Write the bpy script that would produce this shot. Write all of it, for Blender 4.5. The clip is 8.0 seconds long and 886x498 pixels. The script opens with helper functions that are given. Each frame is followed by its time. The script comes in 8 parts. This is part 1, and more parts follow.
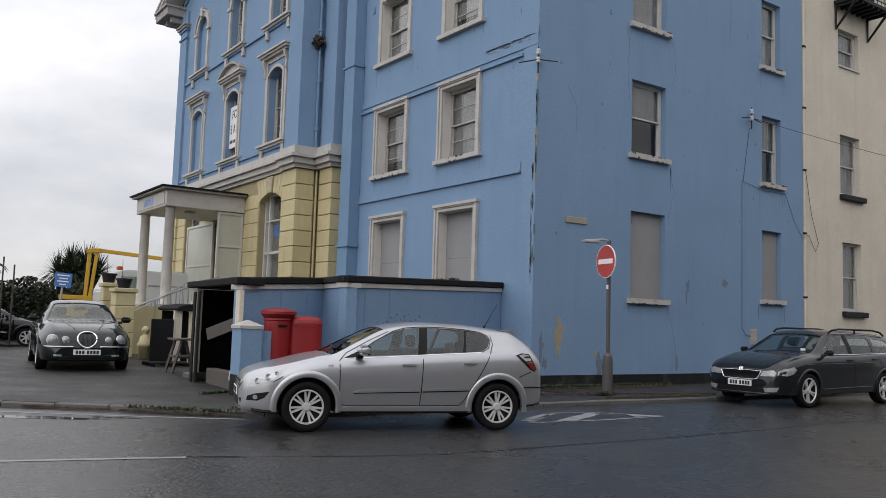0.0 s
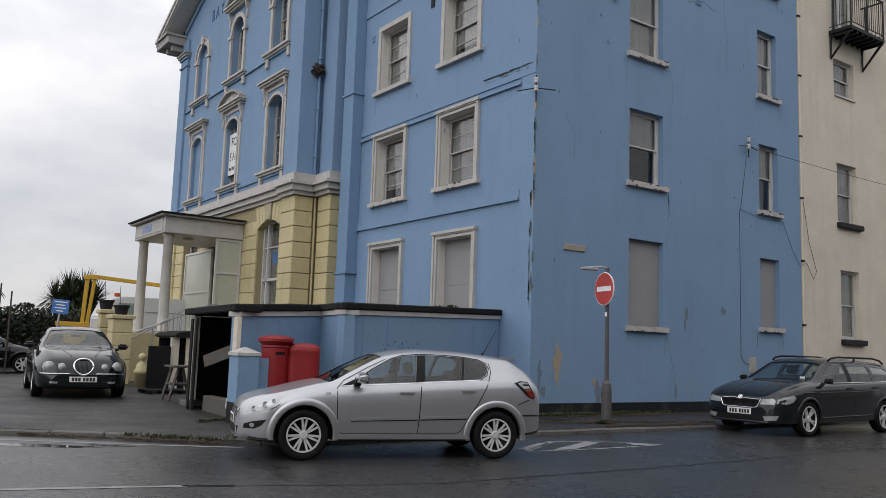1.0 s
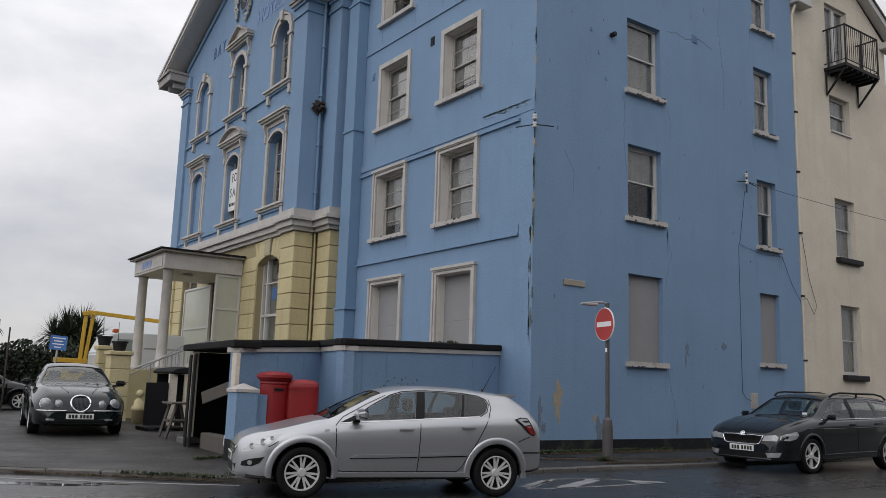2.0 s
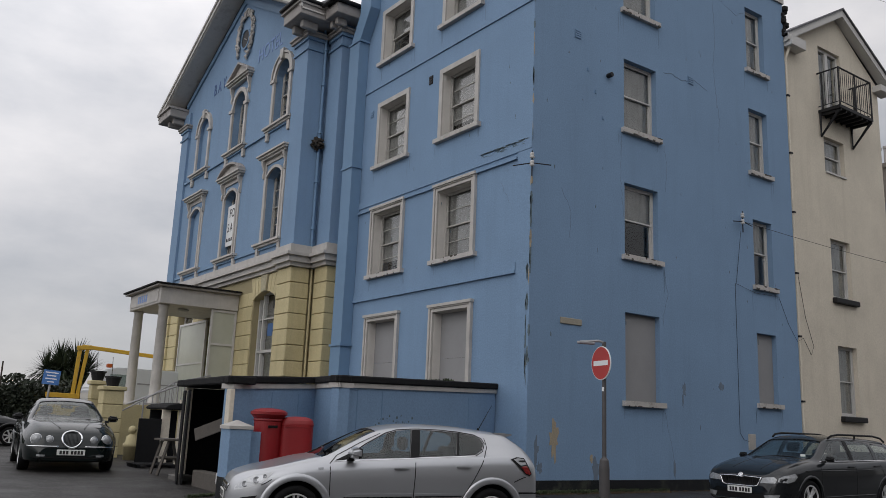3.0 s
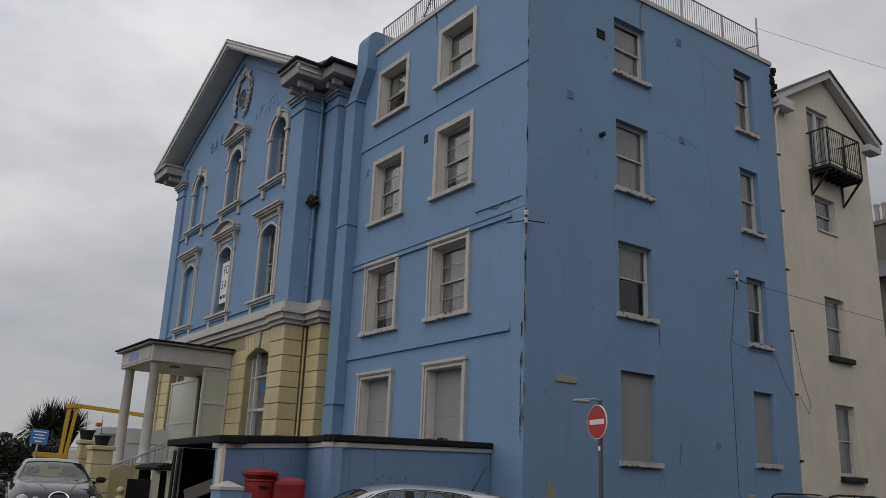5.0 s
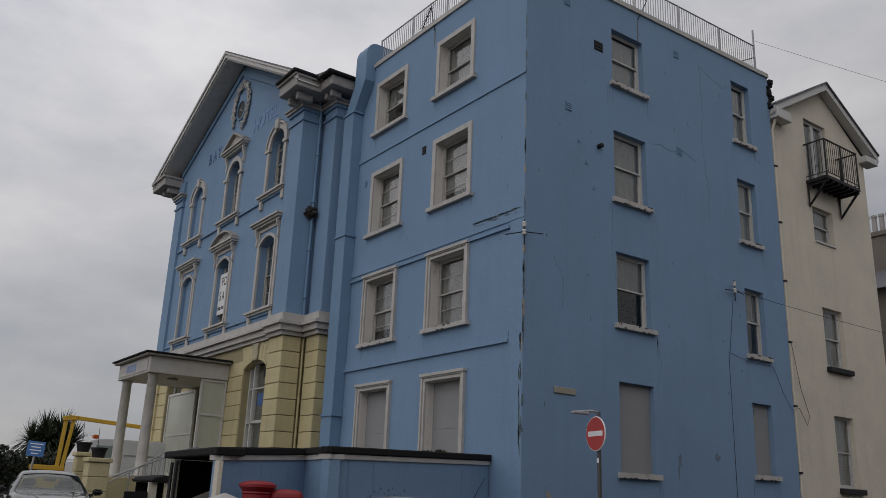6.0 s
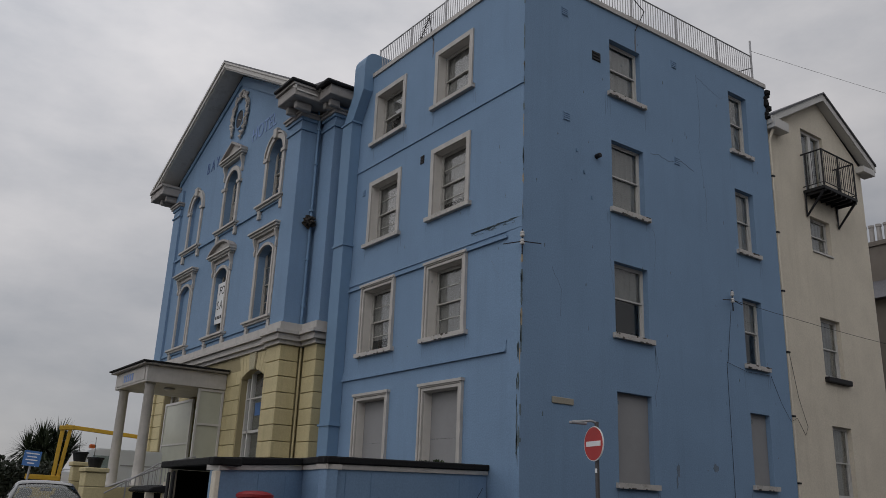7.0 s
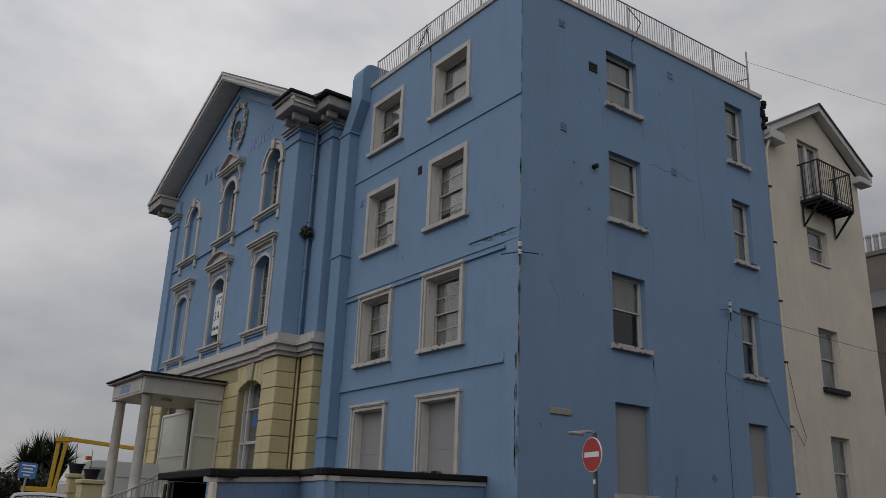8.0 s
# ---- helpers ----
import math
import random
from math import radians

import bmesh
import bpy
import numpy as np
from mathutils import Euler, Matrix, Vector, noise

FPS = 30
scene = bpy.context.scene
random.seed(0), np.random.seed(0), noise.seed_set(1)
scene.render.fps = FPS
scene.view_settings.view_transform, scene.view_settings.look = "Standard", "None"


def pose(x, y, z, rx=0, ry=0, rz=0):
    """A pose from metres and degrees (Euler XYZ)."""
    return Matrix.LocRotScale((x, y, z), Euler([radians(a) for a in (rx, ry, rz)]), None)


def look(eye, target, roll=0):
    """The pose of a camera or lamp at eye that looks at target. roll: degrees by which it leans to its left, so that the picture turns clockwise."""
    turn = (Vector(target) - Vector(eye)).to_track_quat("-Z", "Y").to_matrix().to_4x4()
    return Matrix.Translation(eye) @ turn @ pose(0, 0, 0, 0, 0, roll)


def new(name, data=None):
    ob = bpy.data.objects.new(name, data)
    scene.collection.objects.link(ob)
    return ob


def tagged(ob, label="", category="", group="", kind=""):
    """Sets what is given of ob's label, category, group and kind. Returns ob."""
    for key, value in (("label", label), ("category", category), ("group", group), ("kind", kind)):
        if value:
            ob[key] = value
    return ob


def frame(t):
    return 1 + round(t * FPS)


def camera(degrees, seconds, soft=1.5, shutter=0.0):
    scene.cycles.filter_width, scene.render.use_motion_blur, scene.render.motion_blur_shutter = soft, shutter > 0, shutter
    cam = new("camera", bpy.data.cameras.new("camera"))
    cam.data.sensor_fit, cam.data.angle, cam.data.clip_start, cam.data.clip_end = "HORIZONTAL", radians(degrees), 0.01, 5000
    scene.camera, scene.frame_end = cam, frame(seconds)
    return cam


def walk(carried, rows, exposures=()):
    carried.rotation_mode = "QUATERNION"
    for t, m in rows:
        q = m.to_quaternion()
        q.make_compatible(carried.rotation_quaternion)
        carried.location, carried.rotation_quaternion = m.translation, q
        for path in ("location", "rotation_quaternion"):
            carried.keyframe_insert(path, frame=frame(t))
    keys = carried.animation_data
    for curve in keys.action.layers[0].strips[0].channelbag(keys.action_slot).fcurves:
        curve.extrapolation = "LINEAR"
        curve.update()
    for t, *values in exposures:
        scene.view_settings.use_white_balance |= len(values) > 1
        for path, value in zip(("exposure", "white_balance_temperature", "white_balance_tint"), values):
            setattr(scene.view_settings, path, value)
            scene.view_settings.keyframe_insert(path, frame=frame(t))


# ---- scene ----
# Camera: a phone at chest height across the street, tilting up where it stands.
cam = camera(56.02, 8.0, soft=0.75)
EYE = (-11.628, -13.212, 1.40)
# seconds, pitch above level, roll, yaw
PATH = [
 (0, 5.056, -1.792, -35.226),
 (0.5, 5.776, -1.864, -35.309),
 (1, 6.924, -1.876, -35.352),
 (2.5, 10.628, -1.952, -35.479),
 (3, 11.924, -2.254, -35.680),
 (3.5, 13.059, -2.354, -35.800),
 (4, 14.093, -2.334, -35.897),
 (4.5, 15.007, -2.256, -35.980),
 (5, 15.867, -2.219, -36.058),
 (6.5, 16.911, -2.193, -36.249),
 (7, 17.306, -2.214, -36.333),
 (7.5, 17.671, -2.151, -36.393),
 (8, 18.031, -2.104, -36.468),
]
walk(cam, [(t, pose(*EYE, 90 + p, r, w)) for t, p, r, w in PATH],
     exposures=[(0.0, 0.19), (1.2, 0.08), (2.5, -0.12), (5.0, -0.55), (8.0, -0.74)])

# ---- world and light: a bright overcast sky, lighter over the sea ----
world = bpy.data.worlds.new("overcast_sky")
scene.world = world
world.use_nodes = True
wn, wl = world.node_tree.nodes, world.node_tree.links
wn.clear()
w_out, w_bg = wn.new("ShaderNodeOutputWorld"), wn.new("ShaderNodeBackground")
w_sky = wn.new("ShaderNodeTexSky")
w_sky.sky_type, w_sky.sun_disc = "NISHITA", False
SUN_EL, SUN_AZ = radians(35), radians(-120)
w_sky.sun_elevation, w_sky.sun_rotation = SUN_EL, SUN_AZ
w_co, w_map = wn.new("ShaderNodeTexCoord"), wn.new("ShaderNodeMapping")
w_map.inputs["Scale"].default_value = (1.6, 1.6, 3.6)
w_noise = wn.new("ShaderNodeTexNoise")
w_noise.inputs["Scale"].default_value, w_noise.inputs["Detail"].default_value = 1.7, 7
w_noise.inputs["Roughness"].default_value = 0.55
w_ramp = wn.new("ShaderNodeValToRGB")
w_ramp.color_ramp.elements[0].position, w_ramp.color_ramp.elements[1].position = 0.38, 0.68
w_ramp.color_ramp.elements[0].color = (6.9, 7.0, 7.45, 1)
w_ramp.color_ramp.elements[1].color = (10.6, 10.3, 10.4, 1)
w_mix = wn.new("ShaderNodeMixRGB")
w_mix.inputs["Fac"].default_value = 0.9
wl.new(w_co.outputs["Generated"], w_map.inputs["Vector"])
wl.new(w_map.outputs["Vector"], w_noise.inputs["Vector"])
wl.new(w_noise.outputs["Fac"], w_ramp.inputs["Fac"])
wl.new(w_sky.outputs["Color"], w_mix.inputs["Color1"])
# overcast: brighter overhead and towards the sea, where the hidden sun stands
w_dot = wn.new("ShaderNodeVectorMath")
w_dot.operation = "DOT_PRODUCT"
w_dot.inputs[1].default_value = (-0.42, 0.12, 0.46)
w_add = wn.new("ShaderNodeMath")
w_add.operation = "ADD"
w_add.inputs[1].default_value = 0.90
w_scale = wn.new("ShaderNodeVectorMath")
w_scale.operation = "SCALE"
wl.new(w_co.outputs["Generated"], w_dot.inputs[0])
wl.new(w_dot.outputs["Value"], w_add.inputs[0])
wl.new(w_ramp.outputs["Color"], w_scale.inputs[0])
wl.new(w_add.outputs[0], w_scale.inputs["Scale"])
# haze dims the clouds towards the horizon
w_sep, w_rise, w_haze = wn.new("ShaderNodeSeparateXYZ"), wn.new("ShaderNodeMapRange"), wn.new("ShaderNodeVectorMath")
w_rise.inputs["From Min"].default_value, w_rise.inputs["From Max"].default_value = 0.0, 0.5
w_rise.inputs["To Min"].default_value, w_rise.inputs["To Max"].default_value = 0.71, 1.19
w_haze.operation = "SCALE"
wl.new(w_co.outputs["Generated"], w_sep.inputs[0])
wl.new(w_sep.outputs["Z"], w_rise.inputs["Value"])
wl.new(w_scale.outputs[0], w_haze.inputs[0])
wl.new(w_rise.outputs[0], w_haze.inputs["Scale"])
wl.new(w_haze.outputs[0], w_mix.inputs["Color2"])
wl.new(w_mix.outputs["Color"], w_bg.inputs["Color"])
w_bg.inputs["Strength"].default_value = 0.10
wl.new(w_bg.outputs["Background"], w_out.inputs["Surface"])

sun = new("sun", bpy.data.lights.new("sun", "SUN"))
sun.data.energy, sun.data.angle, sun.data.color = 0.45, radians(60), (1.0, 0.97, 0.93)
SUN_DIR = Vector((-0.72, -0.42, 0.58))
sun.matrix_world = look(SUN_DIR * 60, (0, 0, 0))


# ---- materials ----
def material(name, colour, rough=0.7, metal=0.0, vary=0.0, scale=3.0, fine=0.0, fine_scale=60.0, bump=0.0, stain=None, stain_amount=0.0,
             stain_scale=1.2, streak=False, per_object=0.0, spec=0.5, coat=0.0, rough_vary=0.0):
    """A surface with broad mottling, fine grain, optional stains or runs, and relief."""
    m = bpy.data.materials.new(name)
    m.use_nodes = True
    n, l = m.node_tree.nodes, m.node_tree.links
    b = n["Principled BSDF"]
    b.inputs["Roughness"].default_value, b.inputs["Metallic"].default_value = rough, metal
    b.inputs["Specular IOR Level"].default_value = spec
    b.inputs["Coat Weight"].default_value = coat
    b.inputs["Coat Roughness"].default_value = 0.04
    b.inputs["Base Color"].default_value = (*colour, 1)
    co = n.new("ShaderNodeTexCoord")
    geo = n.new("ShaderNodeNewGeometry")
    pos = geo.outputs["Position"]
    if not (vary or fine or bump or stain or per_object or rough_vary):
        return m

    def noise_node(sc, detail=5, rough_=0.6, vec=None):
        q = n.new("ShaderNodeTexNoise")
        q.inputs["Scale"].default_value, q.inputs["Detail"].default_value, q.inputs["Roughness"].default_value = sc, detail, rough_
        l.new(vec or pos, q.inputs["Vector"])
        return q.outputs["Fac"]

    def math_node(op, a, v):
        q = n.new("ShaderNodeMath")
        q.operation = op
        l.new(a, q.inputs[0])
        if hasattr(v, "is_linked"):
            l.new(v, q.inputs[1])
        else:
            q.inputs[1].default_value = v
        return q.outputs[0]

    broad, grain = noise_node(scale), noise_node(fine_scale, 3)
    value = math_node("MULTIPLY_ADD", broad, 2 * vary)
    value.node.inputs[2].default_value = 1 - vary
    if fine:
        g = math_node("MULTIPLY_ADD", grain, 2 * fine)
        g.node.inputs[2].default_value = 1 - fine
        value = math_node("MULTIPLY", value, g)
    if per_object:
        info = n.new("ShaderNodeObjectInfo")
        g = math_node("MULTIPLY_ADD", info.outputs["Random"], 2 * per_object)
        g.node.inputs[2].default_value = 1 - per_object
        value = math_node("MULTIPLY", value, g)
    hsv = n.new("ShaderNodeHueSaturation")
    hsv.inputs["Color"].default_value = (*colour, 1)
    l.new(value, hsv.inputs["Value"])
    colour_out = hsv.outputs["Color"]
    if stain:
        vec = pos
        if streak:
            mp = n.new("ShaderNodeMapping")
            mp.inputs["Scale"].default_value = (3.2, 3.2, 0.28)
            l.new(pos, mp.inputs["Vector"])
            vec = mp.outputs["Vector"]
        sn = noise_node(stain_scale, 8, 0.68, vec)
        ramp = n.new("ShaderNodeValToRGB")
        ramp.color_ramp.elements[0].position, ramp.color_ramp.elements[1].position = 0.52, 0.78
        ramp.color_ramp.elements[1].color = (stain_amount,) * 3 + (1,)
        l.new(sn, ramp.inputs["Fac"])
        mx = n.new("ShaderNodeMixRGB")
        mx.inputs["Color2"].default_value = (*stain, 1)
        l.new(ramp.outputs["Color"], mx.inputs["Fac"])
        l.new(colour_out, mx.inputs["Color1"])
        colour_out = mx.outputs["Color"]
    l.new(colour_out, b.inputs["Base Color"])
    if rough_vary:
        rn = noise_node(scale * 0.6, 4)
        q = math_node("MULTIPLY_ADD", rn, 2 * rough_vary)
        q.node.inputs[2].default_value = rough - rough_vary
        q.node.use_clamp = True
        l.new(q, b.inputs["Roughness"])
    if bump:
        bp = n.new("ShaderNodeBump")
        bp.inputs["Strength"].default_value, bp.inputs["Distance"].default_value = bump, 0.02
        h = math_node("ADD", grain, broad)
        l.new(h, bp.inputs["Height"])
        l.new(bp.outputs["Normal"], b.inputs["Normal"])
    return m


BLUE = material("blue_render", (0.182, 0.280, 0.415), 0.8, vary=0.13, scale=0.5, fine=0.20, fine_scale=26, bump=0.28,
                stain=(0.125, 0.190, 0.270), stain_amount=0.30, stain_scale=0.8, streak=True, spec=0.3)
BLUE_TRIM = material("blue_gloss_paint", (0.155, 0.255, 0.385), 0.6, spec=0.3, vary=0.08, scale=2, fine=0.04, bump=0.1)
WHITE = material("weathered_white_paint", (0.44, 0.42, 0.395), 0.65, vary=0.3, scale=2.5, fine=0.06, bump=0.15,
                 stain=(0.28, 0.26, 0.23), stain_amount=0.5, stain_scale=1.8, streak=True)
SILL = material("flaking_sill_paint", (0.45, 0.43, 0.41), 0.75, vary=0.1, scale=5, fine=0.1, bump=0.4, stain=(0.20, 0.17, 0.14), stain_amount=0.9, stain_scale=7)
OLDFRAME = material("weathered_sash_paint", (0.40, 0.385, 0.36), 0.6, vary=0.2, scale=5, fine=0.1, fine_scale=40, stain=(0.22, 0.20, 0.17), stain_amount=0.7, stain_scale=6)
# lighter copy of the white paint, brightened where the reveals fall in shade
REVEAL = material("reveal_lifted_white", (0.60, 0.575, 0.54), 0.7, vary=0.15, scale=3, fine=0.08, bump=0.15, stain=(0.45, 0.42, 0.37), stain_amount=0.5, stain_scale=3)
FRAME = material("sash_white_gloss", (0.50, 0.49, 0.47), 0.4, vary=0.08, scale=6, fine=0.05, fine_scale=40)
YELLOW = material("pale_yellow_stucco", (0.50, 0.43, 0.245), 0.75, vary=0.2, scale=1.2, fine=0.2, fine_scale=25, bump=0.3,
                  stain=(0.33, 0.28, 0.16), stain_amount=0.55, stain_scale=1.2, streak=True, per_object=0.05)
YELLOW_JOINT = material("yellow_joint", (0.30, 0.255, 0.145), 0.85, vary=0.1, scale=3, bump=0.3)
CREAM = material("cream_render", (0.60, 0.545, 0.45), 0.85, vary=0.18, scale=0.8, fine=0.2, fine_scale=22, bump=0.3,
                 stain=(0.42, 0.37, 0.29), stain_amount=0.4, stain_scale=0.9, streak=True)
BOARD = material("grey_window_board", (0.255, 0.255, 0.26), 0.65, vary=0.1, scale=1.5, fine=0.05, bump=0.1, stain=(0.2, 0.19, 0.19), stain_amount=0.5)
BLIND = material("net_curtain", (0.21, 0.205, 0.195), 0.9, vary=0.35, scale=2.5, fine=0.05)
# near-black colour that stands in for the shade of unlit insides
INSIDE_SHADE = material("inside_shade", (0.03, 0.03, 0.03), 0.95, vary=0.2, scale=2, spec=0.1)
DARKFELT = material("black_roofing_felt", (0.012, 0.012, 0.013), 0.9, spec=0.25, vary=0.25, scale=3, fine=0.2, bump=0.6)
PLINTH = material("black_bitumen_plinth", (0.009, 0.010, 0.012), 0.75, spec=0.25, vary=0.3, scale=2.5, fine=0.15, bump=0.5,
                  stain=(0.10, 0.11, 0.08), stain_amount=0.6, stain_scale=2)
SLATE = material("roof_slate", (0.09, 0.09, 0.10), 0.6, vary=0.2, scale=3, fine=0.1, bump=0.4)
LEAD = material("weathered_eaves_paint", (0.33, 0.31, 0.295), 0.7, vary=0.12, scale=3, fine=0.08, bump=0.25, stain=(0.18, 0.16, 0.15), stain_amount=0.8, stain_scale=2.2)
SOFFIT = material("dull_white_eaves_paint", (0.58, 0.56, 0.53), 0.75, vary=0.2, scale=2.5, fine=0.1, bump=0.25, stain=(0.26, 0.23, 0.20), stain_amount=0.7, stain_scale=2.5)
IRON = material("dark_iron", (0.018, 0.018, 0.02), 0.55, 0.2, spec=0.3, vary=0.2, scale=8, bump=0.1)
GREYPIPE = material("galvanised_rail", (0.33, 0.33, 0.34), 0.5, 0.4, vary=0.15, scale=6)
ASPHALT = material("wet_asphalt", (0.030, 0.029, 0.029), 0.30, vary=0.45, scale=0.5, fine=2.2, fine_scale=20, bump=0.60, rough_vary=0.20, spec=0.5)
PAVING = material("damp_tarmac_pavement", (0.021, 0.019, 0.018), 0.55, vary=0.8, scale=1.6, fine=2.2, fine_scale=17, bump=1.0, rough_vary=0.25, spec=0.35,
                  stain=(0.14, 0.135, 0.12), stain_amount=0.6, stain_scale=11)
KERB = material("granite_kerb", (0.11, 0.104, 0.097), 0.65, vary=0.15, scale=5, fine=0.2, fine_scale=120, bump=0.5, per_object=0.15,
                stain=(0.07, 0.065, 0.06), stain_amount=0.8, stain_scale=3)
ROADPAINT = material("worn_road_paint", (0.24, 0.24, 0.24), 0.5, vary=0.2, scale=6, fine=0.2, fine_scale=60, stain=(0.06, 0.06, 0.06), stain_amount=0.9, stain_scale=5)


def thin_glass(name, tint):
    """A thin pane: tinted see-through, with a mirror gloss that grows towards grazing view."""
    m = bpy.data.materials.new(name)
    m.use_nodes = True
    n, l = m.node_tree.nodes, m.node_tree.links
    n.remove(n["Principled BSDF"])
    clear, shine, mix, edge_on = n.new("ShaderNodeBsdfTransparent"), n.new("ShaderNodeBsdfGlossy"), n.new("ShaderNodeMixShader"), n.new("ShaderNodeLayerWeight")
    rise, gloss = n.new("ShaderNodeMath"), n.new("ShaderNodeMath")
    clear.inputs["Color"].default_value = (*tint, 1)
    shine.inputs["Roughness"].default_value = 0.03
    edge_on.inputs["Blend"].default_value = 0.5
    rise.operation, gloss.operation = "POWER", "MULTIPLY_ADD"
    rise.inputs[1].default_value = 4.0
    gloss.inputs[1].default_value, gloss.inputs[2].default_value = 0.94, 0.05
    l.new(edge_on.outputs["Facing"], rise.inputs[0])
    l.new(rise.outputs[0], gloss.inputs[0])
    l.new(gloss.outputs[0], mix.inputs["Fac"])
    l.new(clear.outputs[0], mix.inputs[1])
    l.new(shine.outputs[0], mix.inputs[2])
    l.new(mix.outputs[0], n["Material Output"].inputs["Surface"])
    return m


GLASS = thin_glass("window_glass", (0.95, 0.96, 0.96))


# ---- building helpers ----
def part(name, bm, mat, parent=None, label="", smooth=False):
    """Links a bmesh as one mesh object under a thing or a part."""
    bmesh.ops.recalc_face_normals(bm, faces=bm.faces)
    me = bpy.data.meshes.new(name)
    bm.to_mesh(me)
    bm.free()
    for m in (mat if isinstance(mat, (list, tuple)) else (mat,)):
        me.materials.append(m)
    if smooth:
        me.polygons.foreach_set("use_smooth", [True] * len(me.polygons))
    ob = new(name, me)
    if parent is not None:
        ob.parent = parent
    if label:
        ob["label"] = label
    return ob


def thing(name, label, category, group="", kind="", at=(0, 0, 0)):
    ob = new(name)
    ob.location = at
    ob.empty_display_size = 0.1
    return tagged(ob, label, category, group, kind)


def box(bm, x0, x1, y0, y1, z0, z1):
    v = [bm.verts.new(p) for p in ((x0, y0, z0), (x1, y0, z0), (x1, y1, z0), (x0, y1, z0), (x0, y0, z1), (x1, y0, z1), (x1, y1, z1), (x0, y1, z1))]
    for f in ((0, 3, 2, 1), (4, 5, 6, 7), (0, 1, 5, 4), (1, 2, 6, 5), (2, 3, 7, 6), (3, 0, 4, 7)):
        bm.faces.new([v[i] for i in f])
    return v


def boxes(*rows):
    bm = bmesh.new()
    for r in rows:
        box(bm, *r)
    return bm


def soften(bm, w=0.01, segments=1):
    bmesh.ops.bevel(bm, geom=list(bm.edges), offset=w, segments=segments, affect="EDGES", clamp_overlap=True)
    return bm


def prism(bm, outline, axis_fn, a, b):
    """A closed outline (list of 2D points) swept from a to b; axis_fn(p, q, s) gives the world point."""
    lo = [bm.verts.new(axis_fn(p, q, a)) for p, q in outline]
    hi = [bm.verts.new(axis_fn(p, q, b)) for p, q in outline]
    n = len(outline)
    bm.faces.new(lo)
    bm.faces.new(hi[::-1])
    for i in range(n):
        bm.faces.new((lo[i], hi[i], hi[(i + 1) % n], lo[(i + 1) % n]))
    return bm


def tube(bm, a, b, r0, r1=None, sides=10, caps=True):
    """A round rod from a to b."""
    r1 = r0 if r1 is None else r1
    a, b = Vector(a), Vector(b)
    q = (b - a).to_track_quat("Z", "Y")
    rings = []
    for c, r in ((a, r0), (b, r1)):
        rings.append([bm.verts.new(c + q @ Vector((r * math.cos(k * math.tau / sides), r * math.sin(k * math.tau / sides), 0))) for k in range(sides)])
    for k in range(sides):
        bm.faces.new((rings[0][k], rings[0][(k + 1) % sides], rings[1][(k + 1) % sides], rings[1][k]))
    if caps:
        bm.faces.new(rings[0][::-1])
        bm.faces.new(rings[1])
    return bm


def path_tube(bm, pts, r, sides=8):
    """A round rod that bends through the points."""
    pts = [Vector(p) for p in pts]
    rings, up = [], None
    for k, p in enumerate(pts):
        d = (pts[min(k + 1, len(pts) - 1)] - pts[max(k - 1, 0)]).normalized()
        u = d.orthogonal().normalized() if up is None else (up - d * up.dot(d)).normalized()
        up, v = u, d.cross(u)
        rings.append([bm.verts.new(p + (u * math.cos(a) + v * math.sin(a)) * r) for a in [math.tau * i / sides for i in range(sides)]])
    for lo, hi in zip(rings, rings[1:]):
        for k in range(sides):
            bm.faces.new((lo[k], lo[(k + 1) % sides], hi[(k + 1) % sides], hi[k]))
    bm.faces.new(rings[0][::-1])
    bm.faces.new(rings[-1])
    return bm


def lathe(bm, profile, at, sides=24, axis=None, caps=True):
    """A turned shape: (radius, height) rows round the z axis, or round another axis by a matrix."""
    m = axis or Matrix.Identity(4)
    rings = []
    for r, h in profile:
        rings.append([bm.verts.new(Vector(at) + (m @ Vector((r * math.cos(k * math.tau / sides), r * math.sin(k * math.tau / sides), h)))) for k in range(sides)])
    for lo, hi in zip(rings, rings[1:]):
        for k in range(sides):
            bm.faces.new((lo[k], lo[(k + 1) % sides], hi[(k + 1) % sides], hi[k]))
    if caps:
        bm.faces.new(rings[0][::-1])
        bm.faces.new(rings[-1])
    return bm


